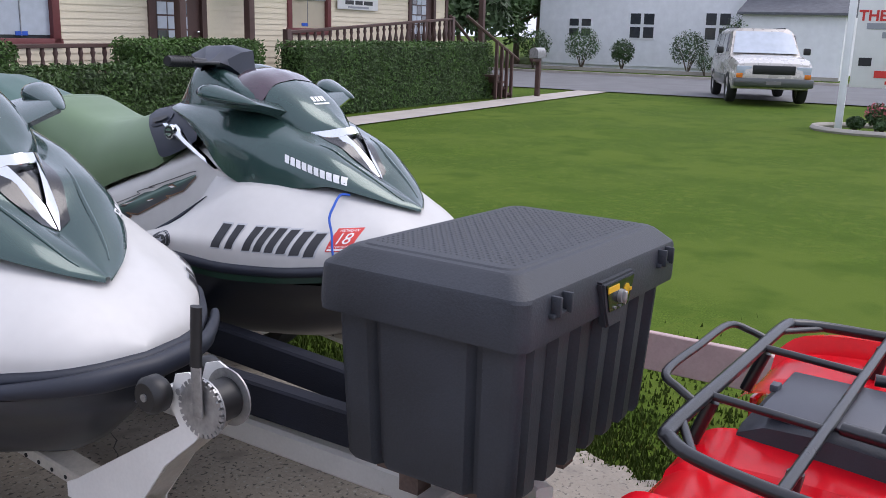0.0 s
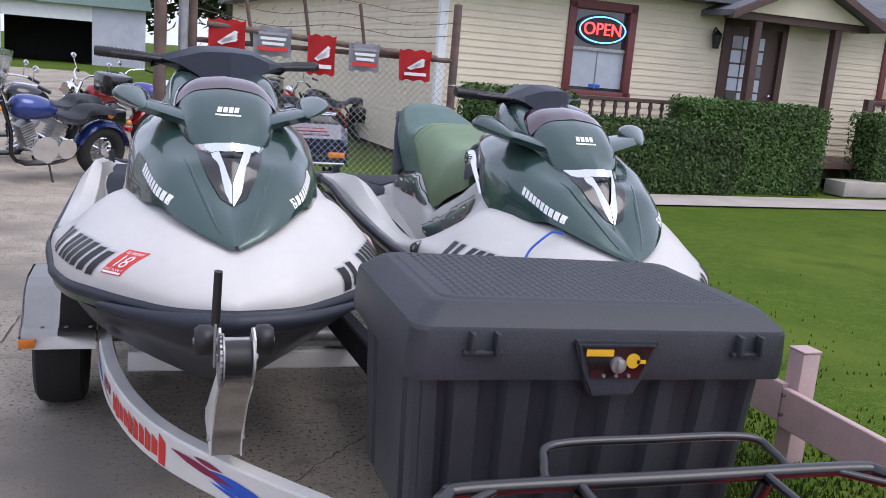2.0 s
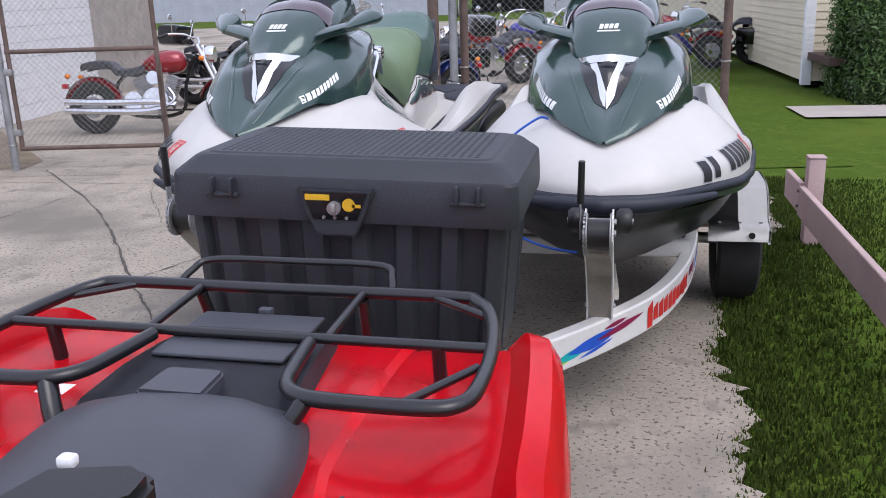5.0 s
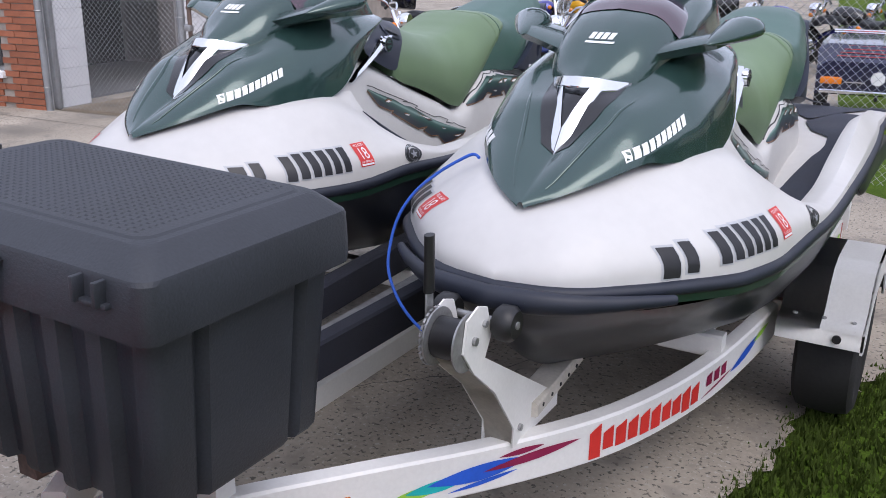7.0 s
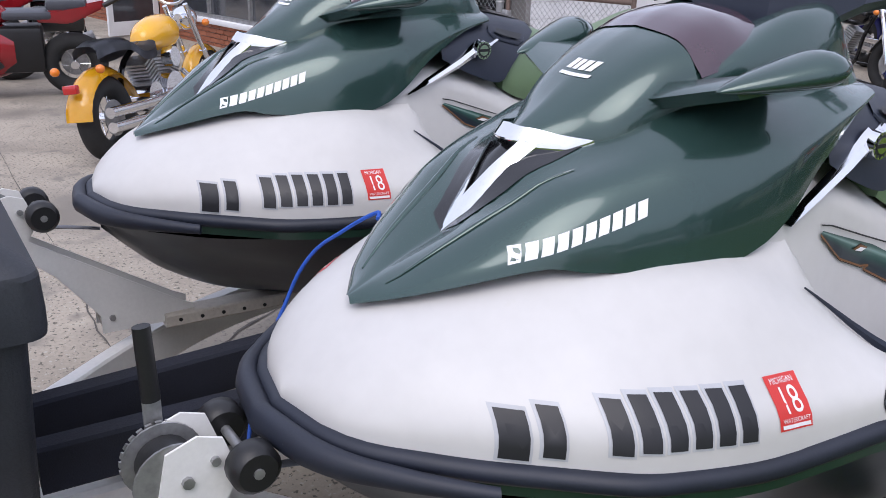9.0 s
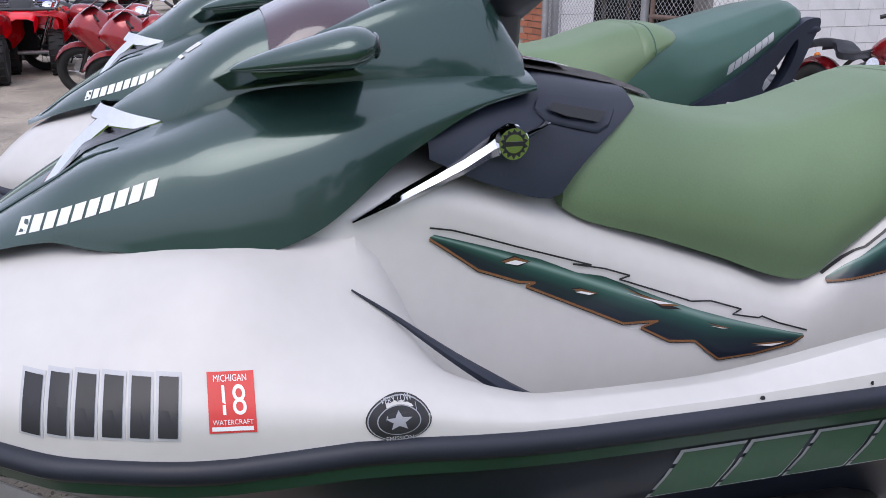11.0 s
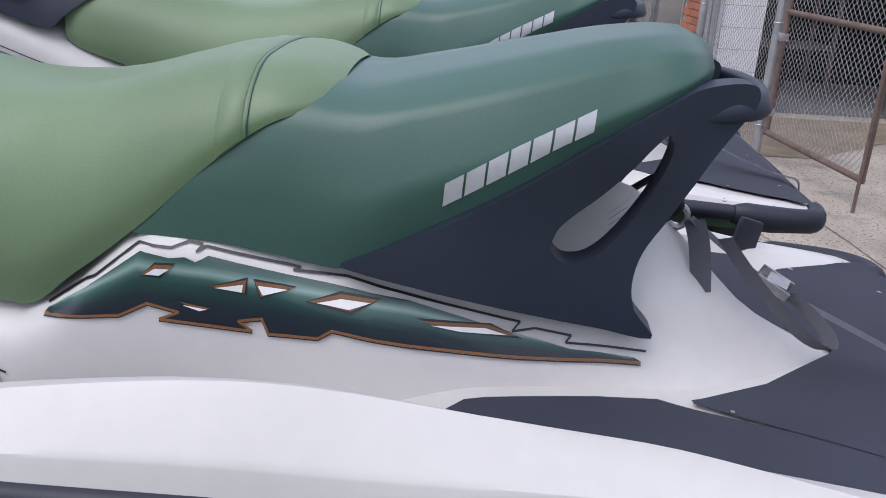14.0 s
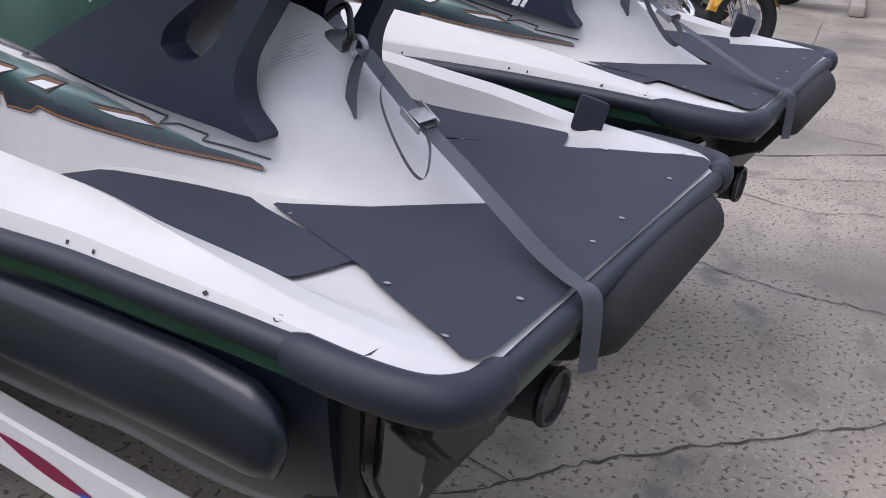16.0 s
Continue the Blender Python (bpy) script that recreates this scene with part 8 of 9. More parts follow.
for z in (0.35, 0.9, 1.6):
    bm = B()
    box(bm, -0.07, 0.04, -0.03, 0.03, z - 0.03, z + 0.03, 0.008)
    part("hinge", bm, "steel", gate)
banner_bay = fence_bay("banner_fence", "chain-link fence bay hung with sale banners", -0.33, 4.56, 1.80, 4.62, 0.12, 1.62, "rust_pipe", rails=(), posts=(True, True), top=0.45, m=YARD)
for x in (-0.14, 0.02):
    bm = B()
    cyl(bm, (x - 0.10, -0.12, -0.02), (x - 0.10, -0.12, 2.35), 0.045 if x < 0 else 0.035, 14)
    part("gate_post", bm, "rust_pipe" if x < 0 else "galv", banner_bay)
bm = B()
cyl(bm, (0.10, -0.05, 1.74), (1.95, -0.05, 1.63), 0.024, 10)
part("pipe", bm, "rust_pipe", banner_bay)
for k, z in enumerate((1.80, 1.90, 2.0)):
    bm = B()
    tube(bm, arc([(0, 0, z + 0.05), (0.6, 0.03, z - 0.03), (1.1, 0, z + 0.02), (1.7, 0.04, z - 0.02), (2.13, 0, z + 0.03)], 6), 0.003, 5)
    for i in range(16):
        x = 0.08 + i * 0.13
        tube(bm, [(x - 0.015, -0.012, z - 0.015), (x + 0.015, 0.012, z + 0.015)], 0.0025, 4)
    part("barbed_wire", bm, "rust_pipe", banner_bay)
for x in (0.45, 0.9, 1.35):
    bm = B()
    tube(bm, [(x, 0, 1.62), (x - 0.08, -0.05, 2.0)], 0.014, 8)
    part("wire_arm", bm, "rust_pipe", banner_bay)


def banner(u, z, w, h, red):
    b = thing("banner", "red sale banner with white wing mark" if red else "grey printed sale banner with red strip", "banner", YARD @ pose(u, 4.50, z, 0, 0, 0), "banners on the fence")
    bm = B()
    grid(bm, [[(w * i / 8, 0.012 * math.sin(5.0 * i / 8 + j), -h * j / 5 - 0.01 * math.sin(2 * i)) for i in range(9)] for j in range(6)])
    bmesh.ops.solidify(bm, geom=bm.faces[:], thickness=0.002)
    part("cloth", bm, "banner_red" if red else "banner_grey", b)
    y = -0.022
    if red:
        for i in range(4):
            bm = B()
            prism(bm, [(w * (0.22 + 0.05 * i), -h * (0.60 - 0.04 * i)), (w * (0.70 + 0.03 * i), -h * (0.26 + 0.07 * i)), (w * (0.80 - 0.02 * i), -h * (0.30 + 0.08 * i)), (w * (0.36 + 0.04 * i), -h * (0.66 - 0.02 * i))], y, y + 0.002, "y")
            part("wing_bar", bm, "white_vinyl", b)
        bm = B()
        box(bm, w * 0.15, w * 0.85, y, y + 0.002, -h * 0.84, -h * 0.74)
        part("name_bar", bm, "white_vinyl", b)
    else:
        for i in range(3):
            bm = B()
            box(bm, w * (0.12 + 0.05 * i), w * (0.88 - 0.04 * i), y, y + 0.002, -h * (0.28 + 0.17 * i), -h * (0.18 + 0.17 * i))
            part("print_bar", bm, "white_vinyl" if i else "grey_ink", b)
        bm = B()
        box(bm, w * 0.1, w * 0.9, y, y + 0.002, -h * 0.82, -h * 0.68)
        part("red_strip", bm, "red_vinyl", b)
    return b


for u, z, w, h, red in ((-0.22, 1.78, 0.27, 0.28, True), (0.11, 1.76, 0.29, 0.22, False), (0.53, 1.73, 0.22, 0.30, True), (0.86, 1.70, 0.25, 0.22, False), (1.28, 1.68, 0.27, 0.24, True), (-0.60, 1.72, 0.05, 0.22, True)):
    banner(u, z, w, h, red)

# ---- motorcycle shop: brick front, white block side ----
FV, CU = 4.85, -6.2


def slab(name, u0, u1, v0, v1, z0, z1, material, label, cat="wall", kind="structure", bev=0.0, m=SITE):
    bm = B()
    box(bm, u0, u1, v0, v1, z0, z1, bev)
    return single(name, bm, material, label, cat, kind=kind, m=m)


slab("wall_shop_pier", -6.74, -6.215, FV + 0.012, 5.19, -0.02, 3.2, "mortar", "brick pier at the shop corner")
slab("wall_shop_base", -11.6, -6.74, FV + 0.012, 5.05, -0.02, 0.30, "mortar", "low brick wall under the shop window")
slab("wall_shop_far", -25, -13.8, FV + 0.012, 5.05, -0.02, 0.30, "mortar", "low brick wall under the far windows")
slab("wall_shop_head", -25, -6.2, FV, 5.3, 3.2, 3.9, "white_paint", "white fascia over the shop windows")
slab("wall_shop_back", -25, -6.3, 12.9, 13.1, -0.02, 3.9, "block", "back wall of the shop")
slab("wall_shop_end", -25.2, -25, FV, 13.1, -0.02, 3.9, "block", "end wall of the shop")
slab("roof_shop", -25.2, -6.2, FV, 13.1, 3.9, 4.0, "shingle", "flat shop roof", "roof")
slab("floor_shop", -25, -6.4, 5.05, 12.9, -0.02, 0.03, "asphalt", "dark shop floor", "floor")
slab("wall_inner", -24.9, -6.6, 8.6, 8.7, 0, 3.9, "grey_paint", "plain inner shop wall")
for u0, u1 in ((-12.0, -11.6), (-13.95, -13.6), (-17.2, -16.7), (-21, -20.5)):
    slab("wall_shop_pier_far", u0, u1, FV + 0.01, 5.1, -0.02, 3.2, "brick", "brick pier between shop windows")
for u0, u1 in ((-11.62, -6.72), (-16.7, -13.6), (-20.5, -17.2)):
    slab("sill", u0, u1, FV - 0.05, 5.02, 0.30, 0.37, "white_paint", "worn white window sill", "sill", bev=0.01)


def shop_window(n, u0, u1, mull):
    w = thing(f"window_{n}", "large dark shop window in white frame", "window", SITE, kind="structure")
    bm = B()
    box(bm, u0, u1, FV + 0.07, FV + 0.08, 0.38, 3.2)
    part("pane", bm, "glass_dark", w)
    for u in mull:
        bm = B()
        box(bm, u - 0.025, u + 0.025, FV + 0.03, FV + 0.10, 0.37, 3.2)
        part("mullion", bm, "steel", w)
    bm = B()
    box(bm, u0, u1, FV + 0.03, FV + 0.11, 0.37, 0.42)
    part("bottom_rail", bm, "steel", w)


shop_window(1, -11.6, -6.74, (-11.5, -10.4, -9.2, -8.0, -6.85))
shop_window(2, -16.7, -13.95, (-16.6, -15.3, -14.0))
shop_window(3, -20.5, -17.2, (-20.4, -18.8, -17.3))
door = thing("door_1", "white framed glass shop door standing open", "door", SITE @ pose(-12.05, FV, 0, 0, 0, -75), kind="structure")
for x0, x1, z0, z1 in ((0, 0.09, 0.02, 2.1), (0.81, 0.90, 0.02, 2.1), (0.09, 0.81, 0.02, 0.22), (0.09, 0.81, 2.0, 2.1)):
    bm = B()
    box(bm, x0, x1, -0.02, 0.02, z0, z1)
    part("stile", bm, "white_paint", door)
bm = B()
box(bm, 0.09, 0.81, -0.004, 0.004, 0.22, 2.0)
part("pane", bm, "glass_dark", door)
bm = B()
box(bm, 0.3, 0.5, -0.012, -0.006, 0.9, 1.15)
part("notice", bm, "blue_vinyl", door)
slab("wall_side", CU - 0.2, CU - 0.008, 5.05, 5.45, -0.02, 3.9, "mortar", "side wall of the shop")
slab("wall_side_rear", CU - 0.2, CU - 0.008, 7.0, 13.1, -0.02, 3.9, "mortar", "side wall of the shop beyond the workshop door")
slab("wall_side_lintel", CU - 0.2, CU, 5.45, 7.0, 2.6, 3.9, "block", "lintel over the workshop door")
slab("door_jamb", CU - 0.22, CU + 0.02, 6.92, 7.0, -0.01, 2.6, "grey_paint", "grey steel door jamb", "jamb")
# Added sheet; its near-black colour makes the open workshop look unlit.
slab("workshop_partition", -8.6, -8.5, 5.1, 8.6, 0, 3.9, "dark_inside", "near-black sheet added behind the workshop door")
slab("downpipe", CU, CU + 0.07, 4.93, 5.0, 0.0, 3.8, "galv", "grey pipe at the shop corner", "pipe", bev=0.02)
bm = B()
box(bm, -12.0, -9.2, 3.35, 3.52, 0, 0.13, 0.03)
single("parking_stop", bm, "concrete_pale", "worn concrete parking stop before the shop", "parking stop", m=SITE)
shelf = thing("parts_rack", "dark workshop rack with parts behind the fence", "rack", SITE @ pose(-7.9, 6.2, 0))
for z in (0.5, 1.1, 1.7):
    bm = B()
    box(bm, -0.3, 0.3, -0.7, 0.7, z, z + 0.04)
    part("shelf", bm, "rust_pipe", shelf)
for x in (-0.28, 0.28):
    for y in (-0.66, 0.66):
        bm = B()
        box(bm, x - 0.02, x + 0.02, y - 0.02, y + 0.02, 0.02, 2.0)
        part("upright", bm, "rust_pipe", shelf)

# bed of brown grass strip at the shop's side
bm = B()
bm.faces.new([bm.verts.new((*site(u, v), 0.005)) for u, v in ((-6.1, 4.9), (-4.4, 4.9), (-4.4, 5.3), (-6.1, 7.5))])
single("dirt_strip", bm, mat("dry_dirt", (0.24, 0.19, 0.13), 0.95, var=0.3, scale=4, bump=0.5), "dry dirt strip along the shop's wall", "ground", kind="structure", clean=False)

# ---- pale metal barn far behind ----
BV = 50.0
slab("wall_barn_left", -26, -6.2, BV, BV + 0.2, -0.02, 3.1, "metal_wall", "pale ribbed metal barn wall", m=YARD)
slab("wall_barn_right", -0.7, 2.0, BV, BV + 0.2, -0.02, 3.1, "metal_wall", "pale ribbed metal barn wall", m=YARD)
slab("wall_barn_head", -6.2, -0.7, BV, BV + 0.2, 2.25, 3.1, "white_paint", "raised white roller door of the barn", m=YARD)
# Near-black sheet behind the opening, in place of the barn's inside shade.
slab("barn_inside", -5.2, 0.8, BV + 4, BV + 4.2, -0.02, 3.1, "dark_inside", "near-black sheet for the unlit barn interior", m=YARD)
slab("wall_barn_side", 1.8, 2.0, BV + 0.2, BV + 12, -0.02, 3.1, "metal_wall", "pale metal barn side wall", m=YARD)
bm = B()
prism(bm, [(BV - 0.4, 3.05), (BV + 6, 5.2), (BV + 12.4, 3.05)], -26.3, 2.3, "x")
single("barn_roof", bm, mat("green_metal_roof", (0.09, 0.15, 0.12), 0.5, metal=0.2, var=0.1, scale=1, bump=0.02), "dark green metal barn roof", "roof", kind="structure", m=YARD)
bm = B()
for i in range(60):
    u = -25.8 + i * 0.46
    if not -5.0 < u < 0.6:
        box(bm, u - 0.03, u + 0.03, BV - 0.03, BV - 0.001, 0, 3.05)
tagged(single("barn_ribs", bm, "metal_wall", "raised ribs of the metal siding", "siding", kind="stuff", m=YARD))
slab("barn_side_door", -8.8, -7.8, BV - 0.06, BV - 0.01, 0, 2.1, "metal_wall", "plain pale side door", "door", m=YARD)

# ---- cream shop with porch ----
SV = 10.2


def siding(name, axis, a0, a1, other, z0, z1, face, holes=(), material="siding"):
    """A wall faced with lapped boards, each a piece of its own, broken at the openings."""
    bm = B()
    for h0, h1 in zip([a0] + [h[1] for h in holes], [h[0] for h in holes] + [a1]):
        if axis == "u":
            box(bm, h0, h1, other + 0.032, other + 0.06, z0, z1)
        else:
            box(bm, other + 0.032, other + 0.06, h0, h1, z0, z1)
    wall = single(name, bm, material, "cream lapped board siding", "wall", kind="structure", m=CREAM, sharp=20)
    z = z0
    while z < z1 - 0.01:
        h = min(0.105, z1 - z)
        spans = [(a0, a1)]
        for h0, h1, y0, y1 in holes:
            if z + h * 0.5 > y0 and z + h * 0.5 < y1:
                spans = [q for s0, s1 in spans for q in ((s0, min(s1, h0)), (max(s0, h1), s1)) if q[1] - q[0] > 0.01]
        for s0, s1 in spans:
            q = [(other + face * 0.020, z), (other + face * 0.006, z + h + 0.012), (other - face * 0.03, z + h), (other - face * 0.03, z)]
            bm = B()
            if axis == "u":
                prism(bm, q, s0, s1, "x")
            else:
                a = [bm.verts.new((p[0], s0, p[1])) for p in q]
                b = [bm.verts.new((p[0], s1, p[1])) for p in q]
                for i in range(4):
                    bm.faces.new((a[i], a[(i + 1) % 4], b[(i + 1) % 4], b[i]))
                bm.faces.new(a); bm.faces.new(b[::-1])
            part("board", bm, material, wall, sharp=20)
        z += h
    return wall


WIN = [(6.0, 7.2, 1.30, 2.72), (12.6, 14.0, 1.55, 2.85)]
DOORS = [(9.05, 10.2, 0.55, 2.62), (17.3, 18.4, 0.55, 2.75)]
siding("wall_store_front", "u", 3.9, 19.1, SV, 0.1, 3.0, -1, [*WIN, *DOORS])
siding("wall_store_side", "v", 10.2, 30, 3.9, 0.1, 3.0, -1)
slab("wall_store_core", 3.95, 19.05, SV + 0.25, SV + 0.35, 0, 3.0, "dark_inside", "near-black backing inside the cream shop", m=CREAM)
slab("wall_store_far", 18.9, 19.1, SV + 0.05, 30, 0, 3.0, "siding", "far side wall of the cream shop", m=CREAM)
slab("wall_store_corner", 3.84, 3.97, SV - 0.045, SV + 0.06, 0.05, 3.0, "white_paint", "white corner board", m=CREAM)
slab("wall_store_corner_far", 19.02, 19.15, SV - 0.045, SV + 0.06, 0.05, 3.0, "brown", "brown corner board", m=CREAM)
bm = B()
prism(bm, [(SV - 0.45, 2.92), (SV - 0.45, 3.0), (SV + 8, 5.6), (SV + 20, 5.6), (SV + 20, 3.0), (SV - 0.1, 2.92)], 3.4, 19.6, "x")
single("store_roof", bm, "shingle", "grey shingled roof of the cream shop", "roof", kind="structure", m=CREAM)
# gabled porch over the entry
bm = B()
for a, b in (((8.45, 2.72), (10.1, 3.42)), ((11.75, 2.72), (10.1, 3.42))):
    prism(bm, [a, b, (b[0], b[1] + 0.09), (a[0], a[1] + 0.09)], SV - 0.85, SV + 0.6, "y")
single("porch_roof", bm, "shingle", "small shingled gable roof over the porch", "roof", kind="structure", m=CREAM)
bm = B()
for a, b in (((8.42, 2.66), (10.1, 3.38)), ((11.78, 2.66), (10.1, 3.38))):
    prism(bm, [a, b, (b[0], b[1] + 0.12), (a[0], a[1] + 0.12)], SV - 0.88, SV - 0.845, "y")
single("porch_trim", bm, "brown", "dark brown rake boards of the porch gable", "trim", kind="structure", m=CREAM)
bm = B()
prism(bm, [(8.75, 2.82), (11.45, 2.82), (10.1, 3.40)], SV - 0.60, SV - 0.52, "y")
single("wall_porch_gable", bm, "siding", "cream pediment of the porch", "wall", kind="structure", m=CREAM)
slab("porch_beam", 8.6, 11.6, SV - 0.54, SV - 0.40, 2.70, 2.83, "brown", "dark brown porch beam", "beam", m=CREAM)
slab("porch_floor", 3.9, 19.2, SV - 1.1, SV - 0.03, 0.40, 0.50, "brown", "brown porch boards", "floor", m=CREAM)


def store_window(n, u0, u1, z0, z1, neon=False):
    w = thing(f"window_{n}", "sash window in maroon frame with pale curtain", "window", CREAM, kind="structure")
    bm = B()
    box(bm, u0, u1, SV + 0.05, SV + 0.06, z0, z1)
    part("pane", bm, "glass_dark", w)
    bm = B()
    box(bm, u0 + 0.1, u1 - 0.1, SV + 0.035, SV + 0.045, z0 + 0.12, z0 + (z1 - z0) * 0.52)
    part("curtain", bm, "curtain", w)
    for a, b, c, d in ((u0 - 0.02, u0 + 0.11, z0, z1), (u1 - 0.11, u1 + 0.02, z0, z1), (u0 - 0.02, u1 + 0.02, z1 - 0.10, z1 + 0.04), (u0 - 0.05, u1 + 0.05, z0 - 0.06, z0 + 0.07)):
        bm = B()
        box(bm, a, b, SV - 0.05, SV + 0.05, c, d, 0.006)
        part("frame", bm, "maroon", w)
    bm = B()
    box(bm, u0 + 0.1, u1 - 0.1, SV, SV + 0.05, (z0 + z1) / 2 - 0.02, (z0 + z1) / 2 + 0.03)
    part("sash_bar", bm, "steel", w)
    bm = B()
    box(bm, (u0 + u1) / 2 - 0.006, (u0 + u1) / 2 + 0.006, SV + 0.02, SV + 0.04, z0 + 0.1, (z0 + z1) / 2)
    part("curtain_gap", bm, "steel", w)
    bm = B()
    box(bm, u0 + 0.5, u0 + 0.7, SV + 0.02, SV + 0.034, z0 + 0.11, z0 + 0.17)
    part("notice", bm, "blue_vinyl", w)
    return w


store_window(4, *WIN[0])
store_window(5, *WIN[1])
neon = thing("neon_sign", "red neon OPEN sign in a blue oval", "sign", CREAM @ pose(6.62, SV - 0.02, 2.32))
bm = text_mesh("OPEN", 0.27, 0.01)
bmesh.ops.rotate(bm, cent=(0, 0, 0), matrix=Matrix.Rotation(radians(90), 3, "X"), verts=bm.verts)
part("letters", bm, "neon_red", neon)
bm = B()
tube(bm, [(0.42 * math.cos(a), 0, 0.20 * math.sin(a)) for a in np.linspace(0, 2 * math.pi, 40, endpoint=False)], 0.012, 6, close=True)
part("oval", bm, "neon_blue", neon)
bm = B()
prism(bm, [(0.46 * math.cos(a), 0.24 * math.sin(a)) for a in np.linspace(0, 2 * math.pi, 32, endpoint=False)], 0.03, 0.05, "y")
part("backing", bm, "black", neon)


def store_door(n, u0, u1, z0, z1):
    d = thing(f"door_{n}", "dark brown panelled door with small glass panes", "door", CREAM, kind="structure")
    bm = B()
    box(bm, u0, u1, SV + 0.02, SV + 0.06, z0, z1)
    part("leaf", bm, "brown", d)
    for a, b in ((u0 - 0.1, u0 + 0.02), (u1 - 0.02, u1 + 0.1)):
        bm = B()
        box(bm, a, b, SV - 0.05, SV + 0.05, z0, z1 + 0.1)
        part("frame", bm, "brown", d)
    bm = B()
    box(bm, u0 - 0.1, u1 + 0.1, SV - 0.05, SV + 0.05, z1, z1 + 0.12)
    part("frame", bm, "brown", d)
    w = (u1 - u0) * 0.62
    for i in range(3):
        for j in range(5):
            bm = B()
            a, c = u0 + 0.12 + i * w / 3, z0 + 0.75 + j * 0.235
            box(bm, a + 0.015, a + w / 3 - 0.015, SV + 0.005, SV + 0.018, c + 0.015, c + 0.22)
            part("pane", bm, "curtain" if (i + j) % 4 else "glass_dark", d)
    bm = B()
    ell(bm, (u1 - 0.12, SV - 0.03, z0 + 0.95), (0.03, 0.03, 0.03))
    part("door_handle", bm, "chrome", d)


store_door(2, *DOORS[0])
store_door(3, *DOORS[1])
lantern = thing("wall_lantern", "small black wall lantern beside the door", "lamp", CREAM @ pose(8.75, SV - 0.12, 2.35))
bm = B()
cyl(bm, (0, 0, -0.14), (0, 0, 0.08), 0.05, 8, 0.085)
part("cage", bm, "black", lantern)
bm = B()
cyl(bm, (0, 0, 0.08), (0, 0, 0.17), 0.095, 8, 0.01)
part("cap", bm, "black", lantern)
bm = B()
tube(bm, arc([(0, 0, 0.15), (0, 0.06, 0.2), (0, 0.12, 0.1)], 5), 0.012, 6)
part("bracket", bm, "black", lantern)
sign = thing("shop_sign", "white health shop sign with a red apple", "sign", CREAM @ pose(15.0, SV - 0.05, 2.46))
bm = B()
box(bm, -0.78, 0.78, -0.02, 0.0, -0.42, 0.42, 0.004)
part("board", bm, "paper", sign)
for words, z, size, mt in (("THE HEALTH STORE", 0.29, 0.15, "red_vinyl"), ("Therapeutic Massage", 0.06, 0.12, "grey_ink")):
    bm = text_mesh(words, size)
    bmesh.ops.rotate(bm, cent=(0, 0, 0), matrix=Matrix.Rotation(radians(90), 3, "X"), verts=bm.verts)
    bmesh.ops.translate(bm, vec=(0, -0.025, z), verts=bm.verts)
    part("lettering", bm, mt, sign)
bm = B()
for q in (-0.045, 0.045):
    ell(bm, (q, -0.025, -0.10), (0.085, 0.01, 0.10))
ell(bm, (0.05, -0.028, 0.02), (0.03, 0.006, 0.012))
part("apple", bm, "red_vinyl", sign)
for x0, x1, z, h, mt in ((-0.6, 0.6, 0.175, 0.03, "red_vinyl"), (-0.5, -0.18, -0.27, 0.085, "ink"), (-0.12, 0.16, -0.27, 0.085, "ink"), (0.22, 0.56, -0.27, 0.085, "ink"), (-0.4, 0.4, -0.37, 0.04, "grey_ink")):
    bm = B()
    box(bm, x0, x1, -0.026, -0.021, z - h / 2, z + h / 2)
    part("print_bar", bm, mt, sign)


def balustrade(u0, u1, v, z0, z1, n):
    """Brown railing with turned balusters; heights at both ends."""
    b = thing("balustrade", "dark brown wooden porch railing with turned balusters", "railing", CREAM, "porch railings")
    (za, zb), H = (z0, z1), 0.62
    for dz, w, h in ((0.0, 0.09, 0.06), (-H + 0.06, 0.07, 0.05)):
        bm = rect_tube(B(), [(u0, v, za + dz), (u1, v, zb + dz)], w, h)
        part("rail", bm, "brown", b)
    prof = [(0.0, 0.03), (0.10, 0.03), (0.13, 0.045), (0.22, 0.055), (0.32, 0.035), (0.40, 0.022), (0.47, 0.04), (0.50, 0.03), (0.56, 0.03)]
    first = None
    for i in range(n):
        t = (i + 0.5) / n
        u, zt = u0 + (u1 - u0) * t, za + (zb - za) * t
        if first is None:
            bm = B()
            tube(bm, [(0, 0, z) for z, _ in prof], [r for _, r in prof], 10)
            first = part("baluster", bm, "brown", b)
        else:
            first = first.copy()
            scene.collection.objects.link(first)
        first.matrix_basis = pose(u, v, zt - H + 0.05)
    for u, zt in ((u0, za), (u1, zb)):
        bm = B()
        box(bm, u - 0.06, u + 0.06, v - 0.06, v + 0.06, 0, zt + 0.06, 0.006)
        part("post", bm, "brown", b)
    return b


balustrade(4.3, 9.0, SV - 0.75, 1.27, 1.30, 22)
balustrade(11.6, 18.0, SV - 0.80, 1.53, 1.93, 26)
for u, v, z in ((9.25, SV - 0.45, 2.72), (10.96, SV - 0.45, 2.72), (20.3, SV - 0.45, 3.1)):
    bm = B()
    box(bm, u - 0.07, u + 0.07, v - 0.07, v + 0.07, 0, z, 0.008)
    single("porch_post", bm, "brown", "dark brown square porch post", "post", "porch posts", m=CREAM)
stairs = thing("porch_stairs", "brown wooden porch stairs with sloping handrails", "stairs", CREAM @ pose(18.5, 8.9, 0))
